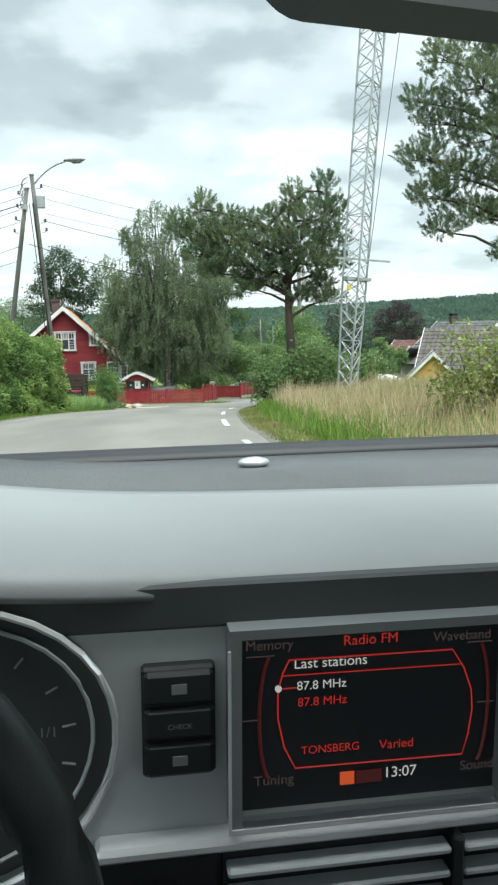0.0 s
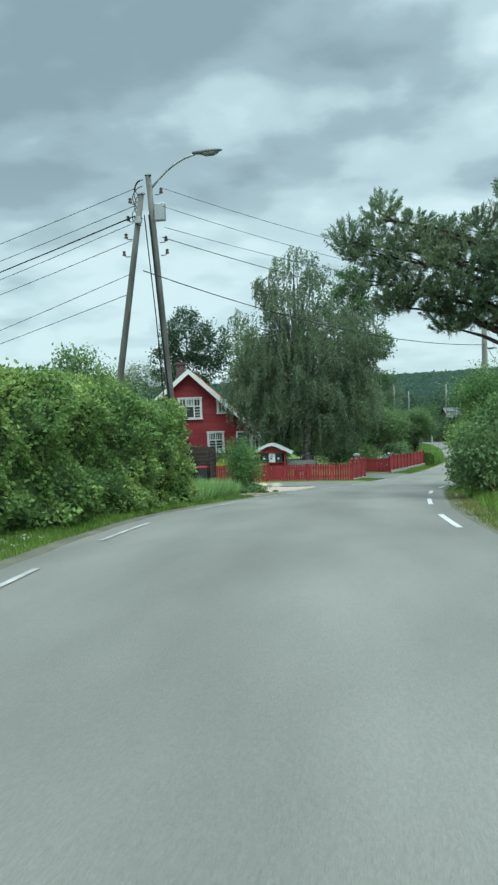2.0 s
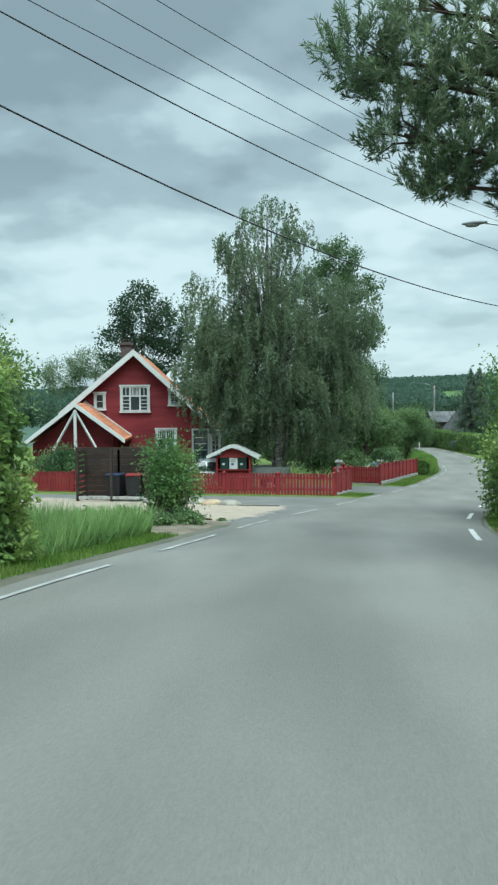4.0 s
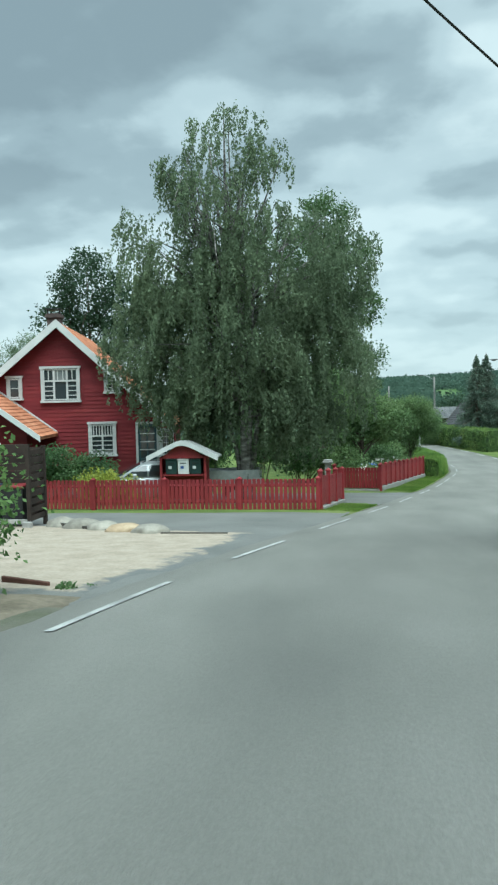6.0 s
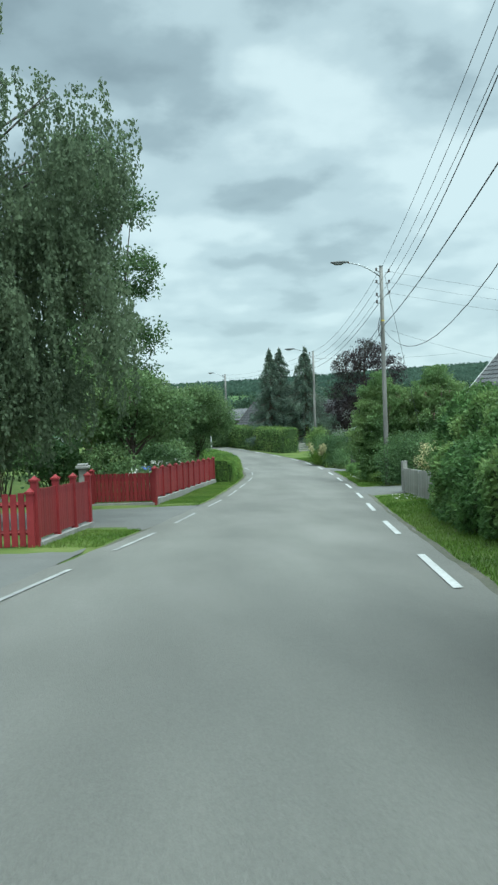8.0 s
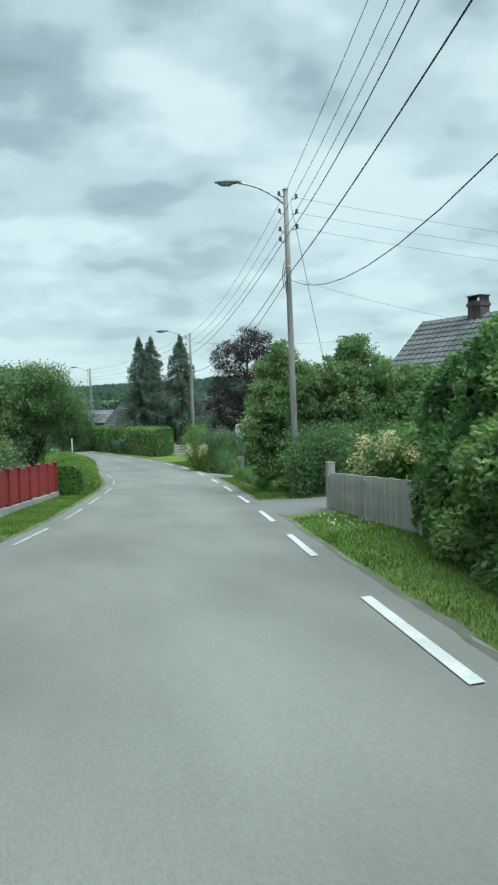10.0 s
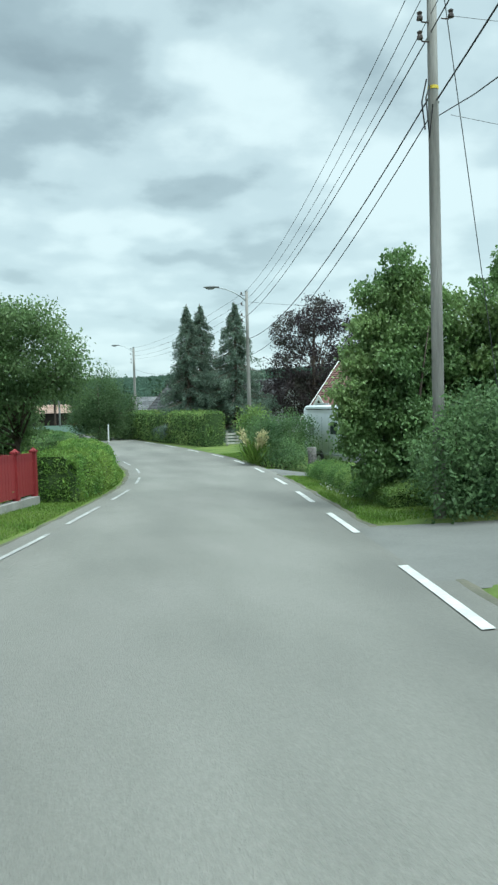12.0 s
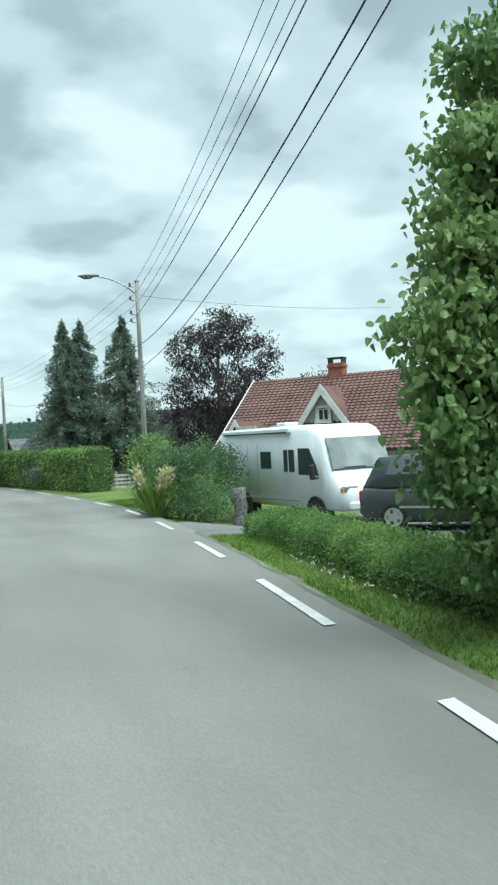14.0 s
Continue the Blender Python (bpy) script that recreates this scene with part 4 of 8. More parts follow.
def bush(name, x, y, lobes, mat, clumps, per, leaf, label, seed=1, category="bush", group="", spread=0.22, stems=5):
    rnd = np.random.RandomState(seed)
    z0 = land_z(x, y)
    ob = empty(name, x, y, z0)
    rel = [(a - x, b - y, c - z0, d, e, f) for a, b, c, d, e, f in lobes]
    pts, out, cs = clumped(rnd, rel, clumps, per, spread, 0.35)
    keep = pts[:, 2] > 0.03
    leaf_cloud("leaves", pts[keep], leaf, mat, ob, rnd=rnd, out=out[keep] * 0.7, droop=0.25, aspect=0.64, oval=leaf >= 0.1)
    bm = bmesh.new()
    for c in cs[rnd.choice(len(cs), min(len(cs), stems * 3), replace=False)]:
        foot = np.array([rnd.uniform(-0.3, 0.3) + c[0] * 0.25, rnd.uniform(-0.3, 0.3) + c[1] * 0.25, -0.05])
        tube(bm, [foot, (foot + c) / 2 + rnd.normal(size=3) * 0.08, c], [0.03, 0.02, 0.006], 5, caps=False)
    part("branchwork", bm, BARK, ob, smooth=True)
    return tagged(ob, label, category, group)


def grass_patch(name, region, count, blade, mat, label, seed=2, width=0.012):
    """Blades of grass over a stretch of verge. region(rnd) gives a spot (x, y)."""
    rnd = np.random.RandomState(seed)
    P = np.empty((count, 3))
    k = 0
    while k < count:
        q = region(rnd)
        if q is None:
            continue
        P[k] = (q[0], q[1], land_z(q[0], q[1]) - 0.01)
        k += 1
    d = unit(rnd.normal(size=(count, 3)) * np.array([0.35, 0.35, 0.1]) + np.array([0, 0, 1]))
    s = unit(np.cross(d, rnd.normal(size=(count, 3)))) * width
    h = blade * rnd.uniform(0.45, 1.25, size=(count, 1))
    if blade > 0.3:
        h *= np.array([[0.95 + 0.75 * noise.noise((p[0] * 0.55, p[1] * 0.4, seed)) + 0.3 * noise.noise((p[0] * 1.7, p[1] * 1.3, seed))] for p in P]).clip(0.35, 1.7)
    v = np.empty((count, 3, 3))
    v[:, 0], v[:, 1], v[:, 2] = P - s, P + s, P + d * h
    me = bpy.data.meshes.new(name)
    me.vertices.add(3 * count)
    me.vertices.foreach_set("co", v.reshape(-1).astype(np.float32))
    me.loops.add(3 * count)
    me.loops.foreach_set("vertex_index", np.arange(3 * count, dtype=np.int32))
    me.polygons.add(count)
    me.polygons.foreach_set("loop_start", np.arange(0, 3 * count, 3, dtype=np.int32))
    me.update()
    me.materials.append(mat)
    return tagged(new(name, me), label, "grass", kind="stuff")

# ---- the trees, hedges and bushes of the place ----
weeping_birch()
tree("oak_tree", -3.6, 78.0, [(-3.4, 78, 10.6, 1.8, 1.9, 1.5), (-1.4, 78, 8.4, 1.5, 1.6, 1.1), (-4.2, 78, 8.6, 2.6, 2.4, 2.0), (-1.4, 77.8, 5.1, 1.6, 1.6, 1.2), (-4.4, 78, 5.4, 2.8, 2.4, 2.2), (-1.2, 77.8, 2.1, 1.4, 1.6, 1.1), (-4.0, 78, 2.0, 3.0, 2.4, 1.8), (-2.6, 78, -0.4, 2.6, 2.2, 1.5)], OAK_LEAF, BARK, 560, 60, 0.17, "broad oak with dark lobed leaves rising behind the birch", seed=5, trunk_top=11.0, spread=0.28, trunk_r=0.26, boughs=26)
tree("oak_tree", -18.0, 76, [(-17.8, 76, 6.8, 2.3, 2.3, 2.2), (-19.8, 76, 4.6, 1.5, 1.8, 1.6), (-15.6, 76, 5.4, 1.8, 1.8, 2.2), (-17.5, 76, 3.4, 2.6, 2.2, 1.8)], FAR_LEAF, BARK, 280, 55, 0.19, "dark leafy oak behind the roof of the red house", seed=6, trunk_top=8.0, spread=0.34)
tree("pine_tree", -24.0, 84, [(-24.5, 84, 3.4, 2.2, 2.0, 1.4), (-22.5, 84, 2.8, 1.8, 1.6, 1.3), (-27, 84, 2.4, 2.2, 2, 1.6)], PINE_NEEDLE, PINE_BARK, 160, 60, 0.25, "dark pine far behind the red house", seed=16, trunk_top=4.2, spread=0.35, aspect=0.2)
tree("oak_tree", -11.5, 74, [(-11.5, 74, 3.6, 2.6, 2.4, 2.6), (-9, 74, 2.0, 2.4, 2.2, 2.4)], OAK_LEAF, BARK, 240, 55, 0.2, "dark leafy tree behind the birch", seed=8, trunk_top=5.0)
tree("apple_tree", -1.5, 68.0, [(-1.7, 67.8, -0.9, 1.7, 1.7, 1.1), (-0.4, 68.2, -1.7, 1.3, 1.4, 0.9), (-2.6, 67.6, -1.9, 1.3, 1.3, 0.9), (-3.4, 68.5, 0.0, 1.2, 1.4, 1.2)], APPLE_LEAF, BARK, 460, 40, 0.14, "leafy apple tree behind the red fence", seed=9, trunk_top=-0.6, spread=0.2, trunk_r=0.12, group="garden trees")
tree("apple_tree", 1.7, 77.9, [(1.6, 77, -1.0, 0.85, 1.0, 0.55), (2.35, 77, -0.95, 0.55, 0.8, 0.42), (2.8, 77, -1.6, 0.5, 0.8, 0.45), (3.2, 77, -2.0, 0.38, 0.6, 0.42), (2.8, 77, -2.4, 0.55, 0.8, 0.42), (1.8, 77.2, -2.0, 0.95, 1.1, 0.7), (0.6, 77, -1.4, 1.1, 1.2, 0.9), (0.4, 77, -2.5, 1.1, 1.2, 0.6), (1.6, 77.4, -2.75, 0.7, 0.8, 0.35), (0.6, 77, -3.3, 1.0, 1.0, 0.5), (-0.6, 77.5, -2.6, 1.0, 1.2, 0.9), (0.4, 78.5, -3.9, 0.9, 0.9, 0.45), (1.5, 78.4, -3.4, 0.75, 0.8, 0.5), (1.1, 78.4, -4.1, 0.8, 0.8, 0.45)], APPLE_LEAF, BARK, 1000, 46, 0.085, "leafy fruit tree leaning over the low hedge", seed=10, trunk_top=-1.4, spread=0.2, trunk_r=0.09, group="garden trees", droop=0.9, boughs=22)
tree("garden_tree", 5.4, 119.0, [(5.4, 119, -2.6, 2.2, 2.4, 2.2), (5.0, 119.5, -4.2, 2.2, 2.4, 1.6), (6.6, 119.2, -3.6, 2.0, 2.2, 1.8), (6.0, 118.8, -5.2, 2.4, 2.0, 1.2), (7.4, 120, -5.0, 1.8, 2.0, 1.2), (4.3, 119.5, -3.4, 1.4, 2.0, 1.6)], OAK_LEAF, BARK, 720, 50, 0.12, "round green tree beside the far bend", seed=13, trunk_top=-1.4, group="garden trees")
tree("garden_tree", 0.0, 112.0, [(-0.4, 112, -2.0, 2.4, 2.4, 2.4), (-3.0, 111, -2.6, 2.6, 2.4, 2.4)], OAK_LEAF, BARK, 260, 46, 0.17, "dark green tree in the gardens", seed=14, trunk_top=-1.0, group="garden trees")
tree("garden_tree", -5.0, 86.0, [(-5, 86, -1.0, 2.8, 2.6, 2.4), (-8.5, 86, -0.6, 3.0, 2.6, 2.8), (-2.2, 88, -2.0, 2.2, 2.2, 2.0)], OAK_LEAF, BARK, 360, 46, 0.18, "dark green trees closing the back of the garden", seed=15, trunk_top=0.5, group="garden trees")
for i, (bx, by, top) in enumerate(((-4.6, 71, -2.6), (-7.2, 72, -2.2), (-10.0, 70, -2.4), (-13.0, 71, -2.0))):
    bush("garden_bush", bx, by, [(bx, by, top - 0.7, 1.7, 1.1, 1.1)], DARK_HEDGE_LEAF, 130, 46, 0.13, "dark green garden bush behind the lawn", seed=30 + i, group="bushes behind the lawn")

# pines and undergrowth on the open side
pine(1.6, 29.8, [(2.85, 30.0, 6.15, 0.42, 0.6, 0.42), (1.8, 30.0, 5.85, 0.5, 0.7, 0.42), (3.2, 30.0, 5.4, 0.45, 0.7, 0.38), (2.4, 29.8, 5.1, 0.9, 1.0, 0.45), (3.15, 30.0, 4.4, 0.6, 0.9, 0.36), (2.0, 29.6, 4.2, 1.0, 1.0, 0.42), (3.2, 30.0, 3.5, 0.55, 0.8, 0.3),
                 (2.2, 29.6, 3.45, 0.9, 0.9, 0.34), (2.8, 30.0, 2.75, 0.45, 0.6, 0.2), (3.0, 30.0, 2.2, 0.5, 0.6, 0.24), (2.0, 29.8, 2.35, 0.5, 0.6, 0.22), (0.9, 30.2, 5.1, 0.65, 0.9, 0.4), (0.0, 30.2, 5.0, 0.55, 0.8, 0.36), (-0.8, 30.0, 5.15, 0.55, 0.8, 0.36), (-1.65, 29.9, 5.6, 0.4, 0.6, 0.36), (-2.5, 30.0, 5.05, 0.42, 0.7, 0.3), (-1.7, 30.0, 4.7, 0.75, 0.9, 0.34),
                 (-0.6, 29.8, 4.35, 0.85, 0.9, 0.34), (0.6, 29.7, 4.25, 0.85, 0.9, 0.4), (-1.85, 30.0, 4.0, 0.45, 0.7, 0.26), (-0.9, 30.0, 3.6, 0.6, 0.8, 0.26), (0.4, 29.7, 3.5, 0.8, 0.9, 0.3), (1.3, 29.5, 3.3, 0.6, 0.7, 0.26), (-0.2, 30.1, 3.1, 0.35, 0.5, 0.16), (0.9, 29.8, 2.75, 0.5, 0.6, 0.2), (-1.3, 30.0, 3.3, 0.5, 0.6, 0.22), (0.2, 29.9, 2.65, 0.4, 0.5, 0.16)],
     "broad pine with dark layered needle pads beside the road", 6.0, 21)
pine(9.9, 30.0, [(8.6, 30, 11.5, 1.0, 1.0, 0.6), (9.6, 30, 10.6, 1.1, 1.0, 0.6), (7.3, 30, 10.6, 0.8, 0.9, 0.5), (8.4, 29.6, 9.6, 1.2, 1.1, 0.6), (6.5, 30, 9.2, 0.7, 0.8, 0.4), (9.8, 30, 9.0, 1.1, 1.1, 0.6), (7.4, 30, 8.4, 1.1, 1.0, 0.5), (9.0, 29.6, 7.8, 1.2, 1.1, 0.55), (6.6, 30, 7.2, 0.9, 0.9, 0.45),
               (8.0, 30, 6.5, 1.2, 1.0, 0.5), (9.8, 30, 6.6, 1.0, 1.0, 0.5), (6.9, 30, 5.8, 0.9, 0.9, 0.4), (8.4, 30, 5.2, 1.1, 1.0, 0.4), (7.2, 30, 4.6, 0.6, 0.6, 0.35), (9.9, 30, 5.2, 0.9, 0.9, 0.4), (9.6, 29.5, 3.6, 0.7, 0.6, 0.25)],
     "tall pine with dense dark crown on the grassy side", 11.2, 22)
bush("young_willow", 3.7, 12.0, [(3.6, 12.0, 0.75, 0.55, 0.6, 0.55), (4.1, 12.2, 0.9, 0.5, 0.6, 0.5), (3.4, 12.1, 0.2, 0.5, 0.6, 0.5), (4.3, 12.0, 0.2, 0.5, 0.6, 0.5)], WILLOW_LEAF, 130, 34, 0.07, "yellow-green young willow in the dry grass", seed=49, spread=0.2)
bush("shrub", 2.0, 37.5, [(1.8, 37.2, -0.9, 0.9, 1.2, 1.0), (2.6, 37.8, -0.5, 1.2, 1.3, 1.2)], LILAC_LEAF, 170, 46, 0.13, "rough green shrub beside the road", seed=40, group="roadside shrubs")
bush("shrub", 1.4, 29.0, [(1.0, 29.0, -0.7, 1.0, 0.8, 1.0), (2.2, 29.3, -0.3, 1.0, 0.8, 1.1), (3.3, 29.4, -0.7, 0.8, 0.7, 0.8)], APPLE_LEAF, 190, 44, 0.11, "rough green shrub round the foot of the pine", seed=46, group="roadside shrubs")
bush("shrub", 1.65, 39.5, [(1.6, 39.5, -1.2, 0.65, 0.9, 1.0), (1.55, 39.3, -2.1, 0.6, 0.8, 0.5)], HEDGE_LEAF, 200, 44, 0.09, "rough green shrub beside the road", seed=47, group="roadside shrubs")
bush("shrub", 3.6, 38.6, [(3.6, 38.6, -0.9, 1.1, 0.9, 1.1)], APPLE_LEAF, 120, 44, 0.12, "rough green shrub by the mast", seed=48, group="roadside shrubs")
bush("shrub", 4.6, 40.0, [(4.4, 40, -0.9, 1.6, 1.4, 1.0), (5.8, 40.5, -1.0, 1.4, 1.3, 0.9)], APPLE_LEAF, 170, 46, 0.13, "rough green shrub among the trees", seed=41, group="roadside shrubs")
bush("shrub", 2.6, 42.5, [(2.5, 42.4, -1.5, 0.8, 1.4, 1.2), (3.3, 43.2, -1.8, 0.7, 0.8, 0.8)], APPLE_LEAF, 180, 46, 0.13, "tall green shrub close to the road edge", seed=42, group="roadside shrubs")
bush("shrub", 3.2, 46.6, [(3.6, 46.2, -2.6, 0.5, 0.7, 0.6), (4.5, 46.8, -2.2, 0.5, 0.8, 0.7)], DARK_HEDGE_LEAF, 190, 46, 0.13, "dark green shrub by the road", seed=43, group="roadside shrubs")
tree("roadside_tree", 2.7, 41.4, [(1.85, 41.5, 1.0, 0.5, 0.7, 0.5), (2.7, 41.5, 1.1, 0.8, 0.8, 0.8), (2.1, 41.5, 0.0, 0.65, 0.8, 0.8), (3.2, 41.5, 0.0, 0.9, 0.9, 0.9), (2.4, 41.5, -0.9, 0.8, 0.8, 0.7)], TALL_HEDGE_LEAF, BARK, 300, 46, 0.10, "slim leafy tree among the roadside shrubs", seed=45, trunk_top=1.0, trunk_r=0.08)
tree("garden_tree", 5.9, 46.0, [(6.0, 46, 0.5, 1.1, 1.2, 1.2), (5.2, 46.5, -0.8, 1.4, 1.4, 1.2), (6.6, 46.2, -0.9, 1.1, 1.2, 1.0)], FAR_LEAF, BARK, 240, 46, 0.14, "green tree standing behind the mast", seed=44, trunk_top=1.0)

# the grown-out hedge by the start, the clipped ones further on
hedge("hedge", ((-9.0, 6), (-8.75, 15), (-8.45, 21), (-7.85, 28.2), (-7.72, 28.9)), 0.95, 2.62, HEDGE_LEAF, 100000, 0.085, "tall leafy light-green hedge beside the road", seed=51, bulge=0.62, round_r=0.9, round_d=0.35, oval=True)
hedge("hedge", ((5.0, 47.2), (5.7, 50), (6.6, 54.6), (7.45, 57.6)), 0.95, 2.5, TALL_HEDGE_LEAF, 60000, 0.08, "tall unclipped green hedge with large leaves", seed=52, bulge=0.42, round_r=0.8, round_d=0.35, oval=True)
hedge("hedge", ((4.3, 46.9), (4.35, 49.4), (5.1, 52.4), (6.35, 56.4)), 0.6, 1.55, TALL_HEDGE_LEAF, 34000, 0.08, "lower bushy growth in front of the tall hedge", seed=56, bulge=0.34, round_r=0.6, round_d=0.3, oval=True)
hedge("hedge", ((2.3, 75.5), (3.35, 80.5), (3.6, 86), (3.6, 92), (3.3, 95)), 0.85, 1.05, BEND_HEDGE_LEAF, 60000, 0.055, "low clipped bright-green hedge rounding the bend", seed=53, bulge=0.10, round_r=0.55, round_d=0.22, oval=True)
hedge("hedge", ((-1.8, 102.0), (1.0, 103.0), (3.1, 105.2), (2.3, 110), (0.2, 118)), 0.6, 1.0, TALL_HEDGE_LEAF, 16000, 0.07, "low dark-green hedge beyond the bend", seed=57, bulge=0.12, round_r=0.4, round_d=0.2, oval=True)
hedge("hedge", ((11.75, 104.7), (11.1, 108), (10.0, 113), (8.2, 121)), 0.7, 2.1, HEDGE_LEAF, 15000, 0.10, "clipped green hedge along the far road side", seed=54, bulge=0.08)
hedge("hedge", ((10.8, 81.2), (10.05, 77.5), (9.3, 73.5), (8.85, 70.2)), 0.46, 0.47, BOX_LEAF, 60000, 0.030, "low clipped box hedge in front of the parked cars", seed=55, bulge=0.04, top_fn=lambda q: 1.0 - 0.25 * q)
bush("bush", 11.3, 89.0, [(10.9, 88.6, -4.7, 1.1, 1.0, 1.0), (12.2, 89.2, -4.6, 1.1, 1.0, 1.1), (11.4, 87.4, -5.2, 1.0, 0.9, 0.6)], DARK_HEDGE_LEAF, 420, 46, 0.07, "round dark-green garden bushes beside the drive", seed=60, group="bushes by the drive")
bush("bush", 11.4, 93.5, [(11.6, 93.6, -4.4, 0.8, 0.8, 1.1)], HEDGE_LEAF, 110, 46, 0.09, "clipped upright light-green bush by the lamp pole", seed=61, group="bushes by the drive")
# tall leafy growth round the second pole
tree("lilac_tree", 9.3, 71.3, [(9.05, 71.1, -0.3, 0.21, 0.35, 0.15), (9.13, 71.2, -0.64, 0.42, 0.45, 0.21), (8.43, 71.2, -1.02, 0.16, 0.35, 0.18), (9.01, 71.2, -1.02, 0.43, 0.43, 0.26), (8.31, 71.1, -1.6, 0.18, 0.35, 0.15), (8.98, 71.3, -1.68, 0.6, 0.6, 0.34), (8.06, 71.1, -2.22, 0.15, 0.35, 0.26), (7.92, 71.0, -2.8, 0.26, 0.3, 0.24), (7.98, 71.0, -3.3, 0.32, 0.35, 0.28), (8.2, 71.1, -3.8, 0.38, 0.35, 0.28), (8.5, 71.1, -4.25, 0.42, 0.35, 0.28), (8.76, 71.1, -2.37, 0.68, 0.68, 0.38), (8.23, 71.3, -3.02, 0.34, 0.35, 0.32), (8.91, 71.3, -3.28, 0.77, 0.75, 0.38), (8.81, 71.2, -4.0, 0.41, 0.41, 0.34), (9.37, 71.1, -4.37, 0.51, 0.51, 0.38), (9.06, 71.2, -0.8, 0.36, 0.4, 0.3), (8.96, 71.25, -1.35, 0.48, 0.45, 0.38), (8.88, 71.2, -2.0, 0.55, 0.5, 0.45), (8.71, 71.25, -2.85, 0.6, 0.6, 0.45), (9.12, 71.2, -3.7, 0.6, 0.6, 0.45), (9.56, 71.4, -1.7, 0.5, 0.4, 0.5), (9.46, 71.5, -2.9, 0.6, 0.5, 0.6), (9.82, 71.4, -3.9, 0.6, 0.5, 0.6), (9.86, 71.4, -1.3, 0.45, 0.4, 0.5), (9.96, 71.5, -2.3, 0.6, 0.5, 0.6), (10.06, 71.5, -3.3, 0.6, 0.5, 0.6), (10.22, 71.4, -4.2, 0.6, 0.5, 0.5)], LILAC_LEAF, BARK, 1050, 58, 0.064, "tall lilac with heart-shaped leaves behind the pole", seed=62, trunk_top=-1.5, spread=0.125, trunk_r=0.05, stems=3, group="lilacs by the pole", droop=1.7, aspect=0.80, widest=0.36, oval="heart", boughs=34)
tree("lilac_tree", 11.6, 71.2, [(11.7, 71.2, -0.45, 0.6, 0.6, 0.5), (11.1, 71.0, -1.2, 0.7, 0.7, 0.7), (12.3, 71.2, -1.3, 0.8, 0.8, 0.8), (11.5, 71, -2.3, 1.0, 0.9, 0.8), (13.0, 71.2, -2.5, 0.9, 0.9, 0.9), (11.4, 70.9, -3.3, 0.9, 0.8, 0.7), (13.6, 71.2, -1.9, 0.8, 0.8, 0.9), (12.4, 71, -3.4, 0.9, 0.8, 0.8), (10.5, 71.6, -2.6, 0.6, 0.6, 0.8), (10.6, 71.6, -1.5, 0.45, 0.5, 0.6), (10.5, 71.6, -3.6, 0.6, 0.6, 0.6)], LILAC_LEAF, BARK, 1050, 52, 0.07, "tall lilac with bare twisting stems beside the drive", seed=63, trunk_top=-0.8, spread=0.11, trunk_r=0.05, stems=3, group="lilacs by the pole", droop=1.5, aspect=0.80, widest=0.36, oval="heart", boughs=26)
bush("shrub", 9.9, 70.8, [(9.1, 68.75, -4.3, 0.5, 0.35, 0.55), (9.35, 71.4, -4.35, 0.6, 0.6, 0.5), (9.6, 70.7, -4.3, 0.9, 0.7, 0.6), (10.7, 69.7, -4.25, 1.1, 0.8, 0.65), (11.8, 69.9, -4.1, 1.1, 0.8, 0.7), (9.2, 69.3, -4.2, 0.6, 0.6, 0.6), (9.7, 68.6, -3.6, 0.8, 0.5, 0.9), (11.0, 68.6, -3.5, 1.0, 0.5, 1.0), (8.6, 67.95, -4.3, 0.6, 0.35, 0.5), (8.35, 68.05, -3.65, 0.42, 0.3, 0.55), (8.75, 68.1, -3.3, 0.4, 0.3, 0.5), (9.4, 68.0, -3.7, 0.7, 0.4, 1.0)], DARK_HEDGE_LEAF, 720, 46, 0.072, "dark undergrowth at the foot of the lilacs", seed=64)
bush("garden_shrub", -11.0, 55.6, [(-11.0, 55.6, -3.35, 0.8, 0.5, 0.42), (-10.1, 55.5, -3.45, 0.5, 0.4, 0.35)], YELLOW_LEAF, 90, 40, 0.10, "yellow-green garden shrub behind the red fence", seed=66)
rb = np.random.RandomState(67)
for k, y in enumerate((65.6, 67.3, 69.0, 71.2, 73.4)):
    xf = -0.75 + (y - 64.0) * 0.262 - 0.95
    bush("rose_bush", xf, y, [(xf, y, road_z(y) + 0.75, 0.5, 0.7, 0.6)], APPLE_LEAF, 60, 36, 0.08, "rose bush with white flowers behind the red fence", seed=170 + k, group="white roses along the fence", spread=0.16)
    q = unit(rb.normal(size=(26, 3))) * np.array([0.5, 0.7, 0.45]) + np.array([0, 0, 0.9])
    fl = leaf_cloud("rose_blossom", np.repeat(q, 10, axis=0) + rb.normal(size=(260, 3)) * 0.02, 0.06, WHITE_FLOWER, rnd=rb, aspect=0.9)
    fl.location = (xf, y, road_z(y))
    tagged(fl, "small white rose blossoms on the bush", "flower", "white rose blossoms", "stuff")
# spruces and the copper beech
tree("pine_tree", 1.6, 162.0, [(2.9, 162, 1.4, 1.3, 1.4, 1.0), (1.2, 162, 0.4, 1.7, 1.6, 1.2), (3.2, 162, -0.6, 1.1, 1.2, 0.9), (1.4, 162, -1.6, 1.6, 1.5, 0.9)], PINE_NEEDLE, PINE_BARK, 200, 50, 0.2, "dark pine standing beyond the bend", seed=77, trunk_top=1.6, spread=0.32, aspect=0.25)
spruce(11.5, 112.6, 3.8, 2.4, 71, "tall dark spruce with drooping branches")
spruce(12.55, 113.2, 3.9, 2.7, 72, "tall dark spruce beside its twin")
spruce(14.6, 111, 3.8, 2.9, 73, "slender dark spruce near the lamp pole")
